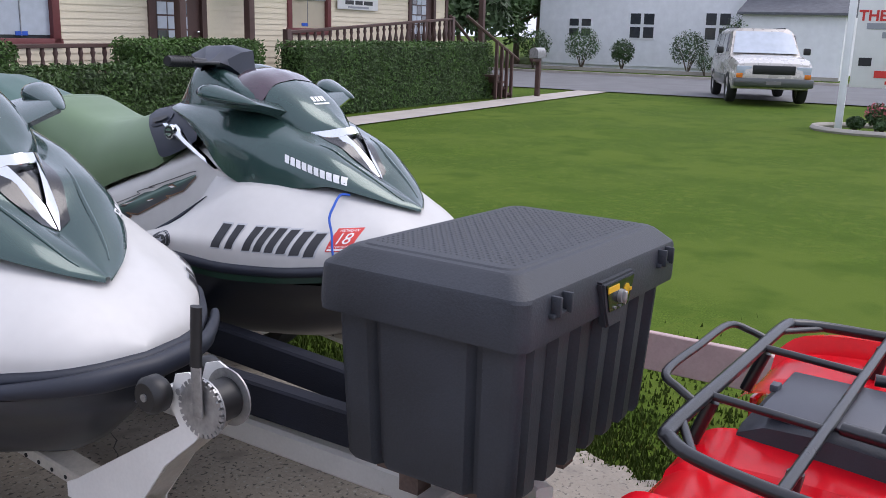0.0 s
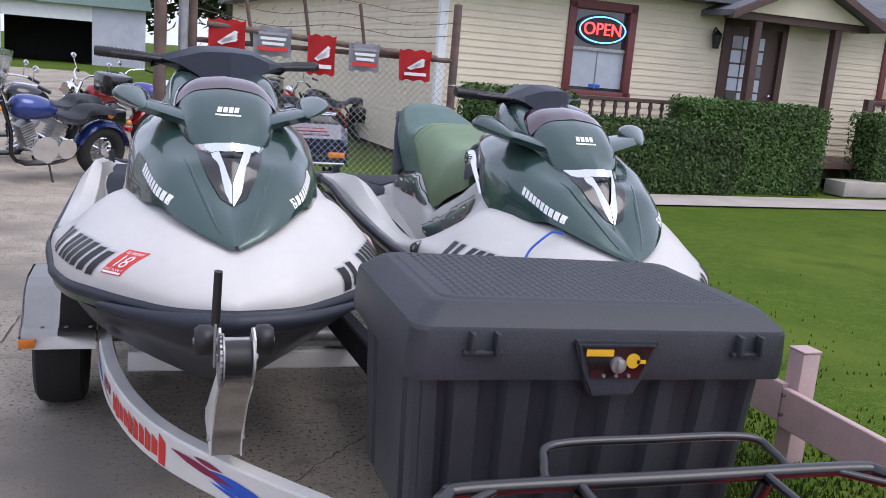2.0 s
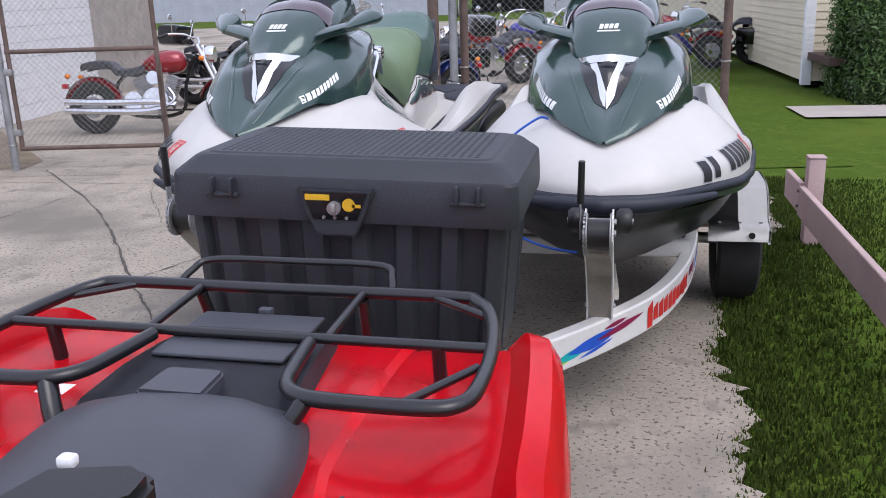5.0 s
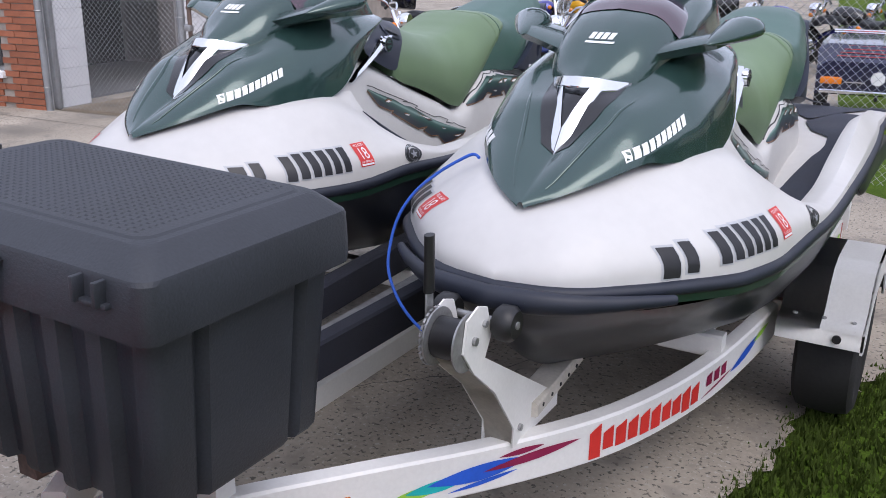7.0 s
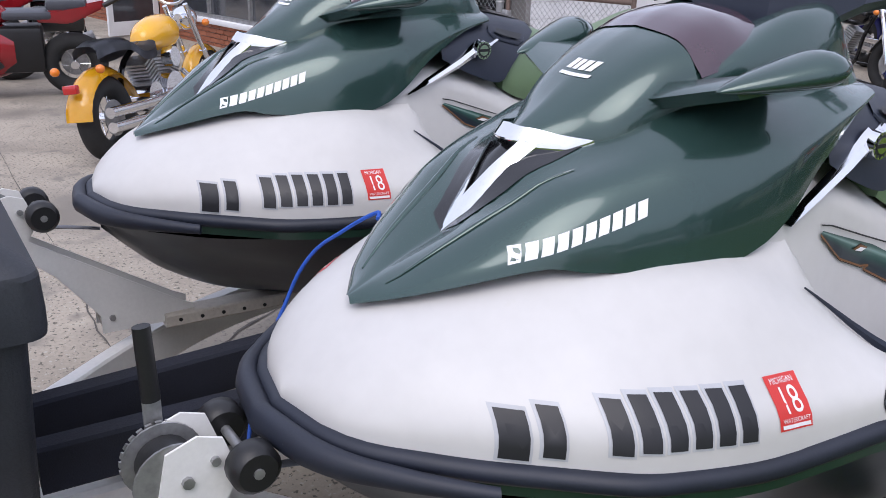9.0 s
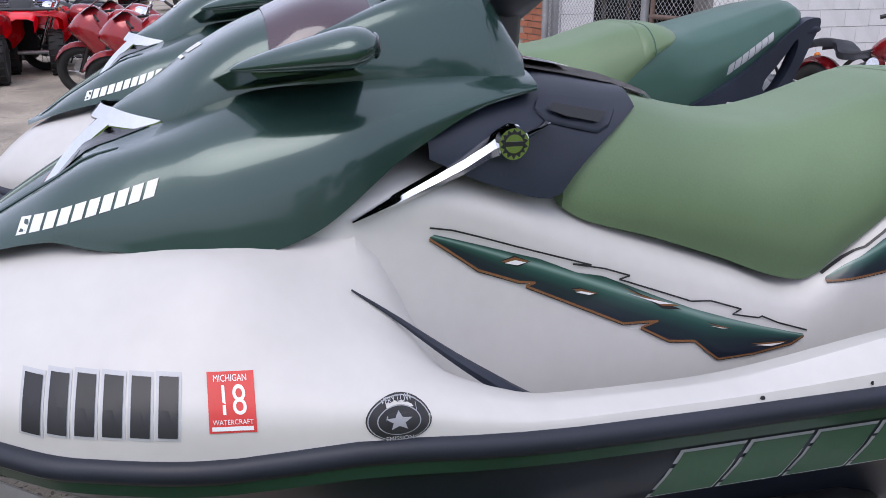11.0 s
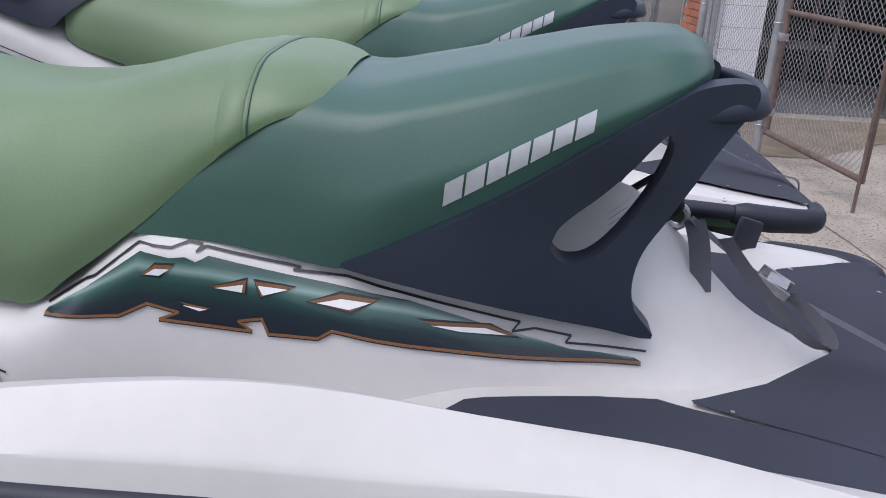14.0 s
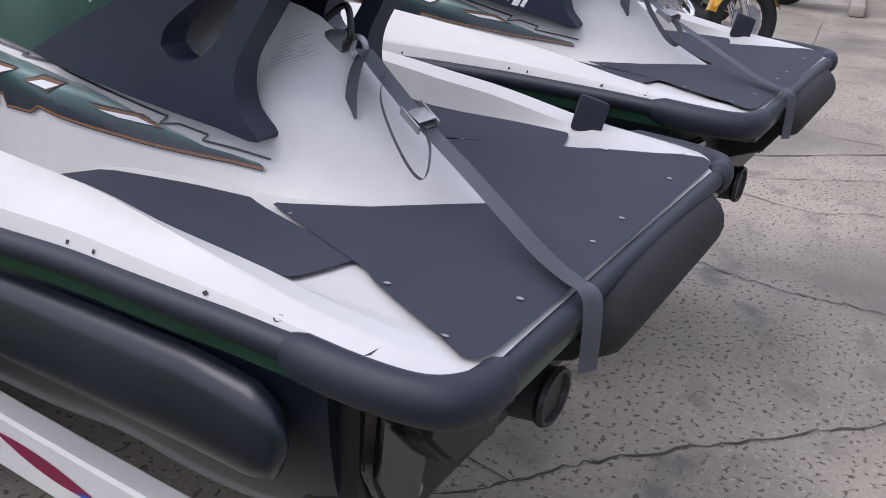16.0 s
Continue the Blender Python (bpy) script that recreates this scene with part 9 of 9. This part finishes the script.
for k in range(4):
    bm = B()
    box(bm, 0.25 * k, 0.25 * k + 0.28, -0.5, 0.5, 0.55 - 0.16 * k, 0.60 - 0.16 * k)
    part("tread", bm, "brown", stairs)
    bm = B()
    box(bm, 0.25 * k + 0.22, 0.25 * k + 0.25, -0.48, 0.48, 0.40 - 0.16 * k if k < 3 else 0.0, 0.55 - 0.16 * k)
    part("riser", bm, "brown", stairs)
for v in (-0.5, 0.5):
    bm = B()
    tube(bm, [(-1.6, v, 1.98), (1.35, v, 0.95)] if v < 0 else [(-0.6, v, 2.0), (1.35, v, 0.98)], 0.04, 6)
    part("handrail", bm, "brown", stairs)
    for k in range(4):
        bm = B()
        box(bm, 0.3 * k + 0.0, 0.3 * k + 0.07, v - 0.035, v + 0.035, 0, 1.45 - 0.105 * k)
        part("newel", bm, "brown", stairs)
mail = thing("mailbox", "grey mailbox on a wooden post by the road", "mailbox", STREET @ pose(20.5, 7.7, 0))
bm = B()
box(bm, -0.06, 0.06, -0.06, 0.06, 0, 1.0, 0.01)
box(bm, -0.5, 0.1, -0.05, 0.05, 0.92, 1.0, 0.01)
part("post", bm, "brown", mail)
bm = B()
prism(bm, [(-0.12, 1.02)] + [(0.12 * math.cos(a), 1.16 + 0.12 * math.sin(a)) for a in np.linspace(math.pi, 0, 10)] + [(0.12, 1.02)], -0.35, 0.2, "x")
part("box", bm, "steel", mail)
bm = B()
box(bm, -0.5, 0.55, -0.45, 0.0, 0, 0.25, 0.02)
single("planter_edge", bm, "concrete_pale", "pale block edging by the entry path", "edging", m=CREAM @ pose(11.0, 9.0, 0))

# ---- hedges, shrubs, trees ----


def leaf_mesh(name, pts, size, seed, tilt=0.9):
    """Many small leaves, each a folded pair of triangles."""
    r = random.Random(seed)
    verts, faces = [], []
    for p, n in pts:
        a = Vector((r.gauss(0, 1), r.gauss(0, 1), r.gauss(0, 1))).normalized()
        d = (Vector(n) * tilt + a * 0.8).normalized()
        t = d.cross(Vector((r.gauss(0, 1), r.gauss(0, 1), r.gauss(0, 1))))
        t = t.normalized() if t.length > 1e-6 else Vector((1, 0, 0))
        b = d.cross(t)
        s = size * r.uniform(0.6, 1.4)
        k = len(verts)
        p = Vector(p)
        verts += [tuple(p - t * s), tuple(p + b * s * 0.45 + d * s * 0.15), tuple(p + t * s), tuple(p - b * s * 0.45 + d * s * 0.15)]
        faces += [(k, k + 1, k + 2), (k, k + 2, k + 3)]
    me = bpy.data.meshes.new(name)
    me.from_pydata(verts, [], faces)
    return me


def hedge(u0, u1, v0, v1, h, n, seed, label):
    r = random.Random(seed)
    g = thing("hedge", label, "hedge", CREAM, "clipped hedges")
    # Box core; the shade between the leaves is put into its dark colour.
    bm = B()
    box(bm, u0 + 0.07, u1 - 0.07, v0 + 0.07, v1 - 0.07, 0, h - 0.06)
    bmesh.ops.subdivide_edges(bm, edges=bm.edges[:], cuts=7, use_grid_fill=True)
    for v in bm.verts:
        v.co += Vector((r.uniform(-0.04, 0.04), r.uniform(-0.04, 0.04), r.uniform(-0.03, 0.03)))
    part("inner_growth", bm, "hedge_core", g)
    pts = []
    A = [(u1 - u0) * h, (v1 - v0) * h, (u1 - u0) * (v1 - v0), (v1 - v0) * h]
    T = sum(A)
    for _ in range(n):
        q = r.uniform(0, T)
        j = 0.05 * (noise.noise((r.random() * 9, seed, 0)) + r.gauss(0, 0.5))
        if q < A[0]:
            pts.append(((r.uniform(u0, u1), v0 + j, r.uniform(0.0, h)), (0, -1, 0.2)))
        elif q < A[0] + A[1]:
            pts.append(((u0 + j, r.uniform(v0, v1), r.uniform(0.0, h)), (-1, 0, 0.2)))
        elif q < A[0] + A[1] + A[2]:
            pts.append(((r.uniform(u0, u1), r.uniform(v0, v1), h + j + 0.02), (0, 0, 1)))
        else:
            pts.append(((u1 - j, r.uniform(v0, v1), r.uniform(0.0, h)), (1, 0, 0.2)))
    me = leaf_mesh("leaves", pts, 0.030, seed)
    me.materials.append(M["hedge"])
    ob = new("leaves", me)
    ob.parent = g
    tagged(ob, kind="stuff")
    return g


hedge(4.1, 8.15, 8.42, 9.1, 0.98, 17000, 21, "low square-clipped green hedge before the porch")
hedge(7.4, 10.05, 8.65, 9.3, 1.34, 14000, 22, "taller clipped hedge beside the entry path")
hedge(4.0, 5.7, 9.12, 9.6, 1.30, 6000, 23, "clipped hedge against the porch corner")
hedge(11.2, 18.9, 8.7, 9.35, 1.32, 22000, 24, "long clipped hedge along the sidewalk")


def shrub(u, v, h, w, seed, flower=False):
    r = random.Random(seed)
    s = thing("shrub", "rounded flowering shrub in the sign bed" if flower else "bushy green shrub before the white house", "shrub", STREET @ pose(u, v, 0), "shrubs")
    bm = B()
    for k in range(5):
        a = r.uniform(0, 6.28)
        tube(bm, [(0, 0, 0), (0.12 * w * math.cos(a), 0.12 * w * math.sin(a), h * 0.35), (0.3 * w * math.cos(a), 0.3 * w * math.sin(a), h * 0.7)], [0.03, 0.02, 0.008], 6)
    part("stems", bm, "bark", s)
    pts = []
    for _ in range(1500 if h > 1 else 900):
        a, b, q = r.uniform(0, 6.28), math.asin(r.uniform(-0.9, 1)), r.uniform(0.6, 1.0) * (0.8 + 0.3 * noise.noise((r.random(), seed, 0)))
        d = Vector((math.cos(a) * math.cos(b), math.sin(a) * math.cos(b), math.sin(b)))
        pts.append(((d.x * w * 0.5 * q, d.y * w * 0.5 * q, h * 0.55 + d.z * h * 0.48 * q), d))
    me = leaf_mesh("leaves", pts, 0.055 if h > 1 else 0.035, seed)
    me.materials.append(M["leaf"])
    ob = new("leaves", me)
    ob.parent = s
    tagged(ob, kind="stuff")
    if flower:
        me = leaf_mesh("blossom", [((p[0] * 1.05, p[1] * 1.05, p[2] * 1.05), n) for p, n in pts[:260] if p[2] > h * 0.5], 0.04, seed + 1)
        me.materials.append(M["flower"])
        ob = new("blossom", me)
        ob.parent = s
        tagged(ob, kind="stuff")


for i, (u, v, h, w) in enumerate(((40, 13.5, 2.2, 2.3), (40, 11.5, 1.7, 1.6), (40, 8.4, 2.1, 2.2), (40.5, 6.3, 2.9, 2.2), (39.5, 15.8, 2.1, 2.3), (39.0, 7.4, 1.0, 1.2))):
    shrub(u, v, h, w, 40 + i)
for i, (u, v, h, w, fl) in enumerate(((16.7, -0.75, 0.55, 0.55, True), (16.4, -0.40, 0.30, 0.4, False), (16.7, -1.35, 0.6, 0.6, True), (16.3, -0.85, 0.25, 0.4, False))):
    shrub(u, v, h, w, 50 + i, fl)


def tree(u, v, h, w, seed, n=3200, label="leafy green tree behind the buildings"):
    r = random.Random(seed)
    t = thing("tree", label, "tree", STREET @ pose(u, v, 0), "trees")
    bm = B()
    tube(bm, arc([(0, 0, -0.1), (0.1, 0, h * 0.2), (-0.05, 0.1, h * 0.45), (0.1, 0, h * 0.75)], 4), [0.035 * h * (1 - 0.07 * i) for i in range(13)], 10)
    tr = part("trunk", bm, "bark", t)
    tips = []
    for k in range(9):
        a, z = k * 2.4 + r.uniform(-0.3, 0.3), h * r.uniform(0.3, 0.65)
        L = w * r.uniform(0.28, 0.48)
        e = (L * math.cos(a), L * math.sin(a), z + h * r.uniform(0.08, 0.25))
        bm = B()
        tube(bm, arc([(0, 0, z), (e[0] * 0.5, e[1] * 0.5, z + h * 0.06), e], 3), [0.012 * h, 0.01 * h, 0.009 * h, 0.007 * h, 0.006 * h, 0.004 * h, 0.002 * h], 7)
        part("limb", bm, "bark", t)
        tips.append(e)
    clumps = [(Vector(e), w * r.uniform(0.16, 0.26)) for e in tips] + [(Vector((r.uniform(-0.3, 0.3) * w, r.uniform(-0.3, 0.3) * w, h * r.uniform(0.5, 0.95))), w * r.uniform(0.14, 0.24)) for _ in range(10)]
    pts = []
    for _ in range(n):
        c, q = clumps[r.randrange(len(clumps))]
        d = Vector((r.gauss(0, 1), r.gauss(0, 1), r.gauss(0, 0.8))).normalized()
        pts.append((c + d * q * r.uniform(0.55, 1.05), d))
    me = leaf_mesh("crown", pts, 0.045 * w, seed)
    me.materials.append(M["leaf"])
    ob = new("crown", me)
    ob.parent = t
    tagged(ob, kind="stuff")


for i, (u, v, h, w) in enumerate(((33.5, 19.0, 6.5, 5.0), (31.0, 15.5, 4.6, 4.2), (36, 24, 9, 6), (30, 27, 9, 7), (24, 33, 10, 8), (40, 21.5, 8, 6), (47, 27, 10, 8), (56, 18, 11, 9), (55, 9, 12, 9), (55, 14.5, 9, 8), (52, 20, 9, 8), (45, 19.2, 6.5, 5), (39, 18.2, 4.2, 4), (50, 24, 10, 8))):
    tree(u, v, h, w, 60 + i, 3600)
for i, (u, v, h, w) in enumerate(((5, 62, 9, 8), (9, 58, 10, 9), (14, 60, 11, 9), (2, 66, 12, 9), (19, 56, 10, 9), (-8, 68, 12, 10), (-16, 70, 11, 10), (58, 4, 9, 8), (60, -6, 9, 9), (62, 14, 11, 9), (60, 24, 12, 10), (-70, 8, 10, 10), (-72, -6, 11, 10), (-70, -20, 10, 10), (-66, 22, 11, 10))):
    tree(u, v, h, w, 80 + i, 2600)

# ---- across the road ----
HU = 43.0
HW = [(14.1, 15.4, 1.55, 2.5), (10.85, 12.2, 1.5, 2.8), (7.2, 8.5, 1.5, 2.85)]
house = thing("white_house", "white two-storey house with lapped siding and dark windows", "house", STREET)
bm = B()
box(bm, HU + 0.05, HU + 9, 2.2, 13.1, 0, 5.7)
box(bm, HU + 0.05, HU + 7, 13.1, 17.0, 0, 3.8)
house_wall = part("wall", bm, "white_paint", house)
for k in range(42):
    z = 0.2 + k * 0.13
    bm = B()
    prism(bm, [(HU - 0.02, z), (HU - 0.004, z + 0.14), (HU + 0.05, z + 0.13), (HU + 0.05, z)], 0, 1, "y")
    for v in bm.verts:
        v.co = (v.co.x, 2.2 + (14.8 if k < 27 else 10.9) * v.co.y, v.co.z)
    part("board", bm, "white_paint", house_wall, sharp=20)
bm = B()
prism(bm, [(2.0, 5.6), (7.65, 8.4), (13.3, 5.6)], HU - 0.4, HU + 9.4, "x")
part("roof", bm, "shingle", house)
bm = B()
box(bm, HU - 0.25, HU + 7.2, 13.1, 17.2, 3.78, 3.95)
part("wing_roof", bm, "shingle", house)
for v0, v1, z0, z1 in HW:
    for q in range(2):
        a, b = v0 + (v1 - v0) * q / 2, v0 + (v1 - v0) * (q + 1) / 2
        bm = B()
        box(bm, HU - 0.05, HU - 0.01, a, b, z0, z1)
        w = part("window", bm, "white_paint", house)
        for j in range(2):
            bm = B()
            box(bm, HU - 0.065, HU - 0.05, a + 0.08, b - 0.08, z0 + 0.08 + j * (z1 - z0) / 2, z0 + (j + 1) * (z1 - z0) / 2 - 0.05)
            part("pane", bm, "glass_dark", w)
bm = B()
box(bm, HU - 3.0, HU, 2.0, 6.2, 0, 2.75)
ann = part("annex", bm, "white_paint", house)
bm = B()
prism(bm, [(HU - 3.3, 2.7), (HU - 3.3, 2.8), (HU, 3.7), (HU, 2.7)], 1.8, 6.4, "y")
part("annex_roof", bm, "shingle", house)
bm = B()
box(bm, HU - 3.05, HU - 2.98, 4.4, 5.2, 1.2, 2.1)
part("annex_window", bm, "glass_dark", ann)
bm = B()
box(bm, HU - 3.4, HU - 3.2, 2, 17.0, 0.0, 0.15)
part("foundation_edge", bm, "concrete_pale", house)
bm = B()
box(bm, 35.0, 35.2, -60, 60, 0.0, 0.12)
single("kerb", bm, "concrete_pale", "pale concrete kerb on the far side of the road", "kerb", kind="structure", m=STREET)
sp = thing("roadside_sign", "white roadside shop sign on a white post", "sign", STREET @ pose(16.77, -0.08, 0))
bm = B()
box(bm, -0.065, 0.065, -0.065, 0.065, -0.02, 3.0, 0.008)
part("post", bm, "white_paint", sp)
bm = B()
box(bm, -0.04, 0.04, -2.1, -0.10, 0.80, 2.75, 0.01)
part("board", bm, "paper", sp)
for v, z, w, h, mt in ((-1.05, 2.10, 0.9, 0.17, "red_vinyl"), (-0.75, 1.92, 0.95, 0.11, "grey_ink"), (-0.85, 1.76, 0.6, 0.11, "grey_ink"), (-0.32, 1.27, 0.22, 0.15, "ink"), (-0.95, 1.05, 0.9, 0.13, "red_vinyl"), (-0.95, 0.90, 0.5, 0.06, "red_vinyl")):
    bm = B()
    box(bm, -0.052, -0.041, v - w / 2, v + w / 2, z - h / 2, z + h / 2)
    part("print_bar", bm, mt, sp)
bm = text_mesh("THE", 0.26, bold=0.008)
for v in bm.verts:
    v.co = (-0.052, -0.36 - v.co.x, 2.10 + v.co.y)
part("lettering", bm, "red_vinyl", sp)
bm = B()
tube(bm, [(16.6 + 0.9 * math.cos(a), -0.75 + 1.1 * math.sin(a), 0.03) for a in np.linspace(0, 6.28, 26, endpoint=False)], 0.06, 6, close=True)
single("flower_bed_edge", bm, "concrete_pale", "rough stone edging round the sign bed", "edging", m=STREET)


def car(color, lower, label):
    """A tall estate car with its front towards +y."""
    c = thing("suv", label, "car", pose(0, 0, 0))
    bm = B()
    rows = []
    for y, w, z0, z1 in ((2.28, 0.62, 0.46, 0.78), (2.22, 0.80, 0.36, 0.92), (2.0, 0.86, 0.34, 1.0), (1.1, 0.88, 0.34, 1.08), (0.9, 0.88, 0.34, 1.10), (-1.6, 0.88, 0.34, 1.10), (-2.1, 0.86, 0.36, 1.06), (-2.2, 0.80, 0.42, 1.0)):
        rows.append([(w * 0.96, y, z0), (w, y, z0 + 0.15), (w, y, z1 - 0.14), (w * 0.93, y, z1 - 0.02), (w * 0.6, y, z1 + 0.01), (-w * 0.6, y, z1 + 0.01), (-w * 0.93, y, z1 - 0.02), (-w, y, z1 - 0.14), (-w, y, z0 + 0.15), (-w * 0.96, y, z0)])
    vs = grid(bm, rows, close=True)
    bm.faces.new(vs[0]); bm.faces.new(vs[-1][::-1])
    body = part("body", bm, color, c, sharp=35)
    bm = B()
    rows = [[(w, y, 1.06), (w * 0.86, y2, 1.62), (w * 0.7, y2, 1.70), (-w * 0.7, y2, 1.70), (-w * 0.86, y2, 1.62), (-w, y, 1.06)] for y, y2, w in ((0.95, 0.30, 0.80), (0.2, 0.1, 0.84), (-1.4, -1.4, 0.84), (-2.12, -1.95, 0.80))]
    vs = grid(bm, rows)
    bm.faces.new(vs[0]); bm.faces.new(vs[-1][::-1])
    part("cabin", bm, color, c, sharp=30)
    bm = B()
    grid(bm, [[(x * 0.74, 0.90 - 0.0, 1.12), ] and [(x * (0.74 - 0.1 * t), 0.93 - 0.60 * t, 1.10 + 0.50 * t) for x in np.linspace(-1, 1, 7)] for t in (0, 1)])
    bmesh.ops.translate(bm, vec=(0, 0.03, 0.03), verts=bm.verts)
    part("windscreen", bm, "curtain", c)
    for s in (1, -1):
        for a, b in ((0.45, -0.35), (-0.42, -1.20), (-1.28, -1.9)):
            bm = B()
            prism(bm, [(a, 1.14), (a - (0.28 if a > 0 else 0.02), 1.56), (b, 1.56), (b, 1.14)], s * 0.775, s * 0.845, "x")
            for v in bm.verts:
                if v.co.z > 1.3:
                    v.co.x *= 0.915
            part("side_window", bm, "glass_dark", c)
        bm = B()
        box(bm, s * 0.92, s * 1.08, 0.55, 0.65, 1.10, 1.26, 0.03)
        part("door_mirror", bm, "black", c)
        bm = B()
        box(bm, s * 0.48, s * 0.80, 2.16, 2.27, 0.68, 0.86, 0.02)
        part("headlamp", bm, "curtain", c)
        bm = B()
        box(bm, s * 0.66, s * 0.80, 2.20, 2.275, 0.60, 0.70, 0.01)
        part("front_signal", bm, "amber", c)
        for y in (1.38, -1.35):
            wheel(c, s * 0.78, y, 0.36, 0.22, "steel", False, 0.6)
    bm = B()
    box(bm, -0.46, 0.46, 2.24, 2.30, 0.68, 0.88, 0.02)
    part("grille", bm, "black", c)
    bm = B()
    box(bm, -0.86, 0.86, 2.12, 2.38, 0.40, 0.60, 0.05)
    part("bumper", bm, lower, c)
    bm = B()
    box(bm, -0.16, 0.16, 2.381, 2.388, 0.46, 0.54)
    part("plate", bm, "grey_paint", c)
    for s in (1, -1):
        bm = B()
        box(bm, s * 0.875, s * 0.90, -1.0, 1.0, 0.40, 0.62, 0.01)
        part("side_cladding", bm, lower, c)
        bm = B()
        tube(bm, [(s * 0.55, -1.6, 1.71), (s * 0.55, 0.0, 1.71)], 0.02, 6)
        part("roof_rail", bm, "black", c)
    return c


suv = car("silver_paint", "pewter_paint", "silver estate car with dark pewter bumper on the road")
suv.matrix_basis = pose(24.0, 5.1, 0.02, 0, 0, 114) @ Matrix.Scale(1.12, 4)
for x, y, a, lab in ((-28.5, 2.2, 172, "pale pickup-sized car parked on the far street"), (-30.0, -6.0, 172, "silver car parked far across the lot")):
    tagged(copy_thing(suv, pose(x, y, 0.0, 0, 0, a)), lab)
dark_car = car("blue_paint", "black", "white-topped dark car parked far across the lot")
dark_car.matrix_basis = pose(-17.5, -3.6, 0, 0, 0, 80)

# ---- bricks and blocks ----


def bricks():
    wall = bpy.data.objects["wall_shop_pier"]
    bm = B()
    box(bm, -0.102, 0.102, -0.012, 0.012, -0.0285, 0.0285)
    finish(bm)
    me = bpy.data.meshes.new("brick")
    bm.to_mesh(me)
    bm.free()
    me.materials.append(M["brick"])
    def lay_run(u0, u1, z0, z1, parent, limit):
        n, z, row = 0, z0, 0
        while z < z1 and n < limit:
            u = u0 + (0.0 if row % 2 else 0.107)
            while u < u1 - 0.08 and n < limit:
                ob = new("brick", me)
                ob.parent = parent
                ob.matrix_basis = pose(min(max(u + 0.107, u0 + 0.105), u1 - 0.105), FV + 0.006 + rng.uniform(-0.0015, 0.0015), z)
                u += 0.214
                n += 1
            z += 0.0675
            row += 1
    lay_run(-6.74, -6.215, 0.012, 3.15, wall, 200)
    lay_run(-11.6, -6.74, 0.012, 0.29, bpy.data.objects["wall_shop_base"], 120)
    lay_run(-16.7, -13.9, 0.012, 0.29, bpy.data.objects["wall_shop_far"], 60)
    bm = B()
    box(bm, -0.012, 0.012, -0.197, 0.197, -0.097, 0.097)
    finish(bm)
    mb = bpy.data.meshes.new("block")
    bm.to_mesh(mb)
    bm.free()
    mb.materials.append(M["block"])
    for nm, v0, v1 in (("wall_side", 5.05, 5.45), ("wall_side_rear", 7.0, 10.6)):
        row, z = 0, 0.1
        while z < 3.8:
            v = v0 + (0.2 if row % 2 == 0 else 0.0)
            while v < v1 + 0.05:
                ob = new("block", mb)
                ob.parent = bpy.data.objects[nm]
                ob.matrix_basis = pose(CU + 0.003 + rng.uniform(-0.001, 0.001), min(max(v, v0 + 0.2), v1 - 0.2), z)
                v += 0.4
            z += 0.2
            row += 1
    # the return of the brick pier towards the yard is white block too
    bm = B()
    box(bm, CU - 0.008, CU + 0.004, 4.862, 5.05, -0.01, 3.2)
    single("wall_pier_return", bm, "block", "white painted return of the pier", "wall", kind="structure", m=SITE)


bricks()
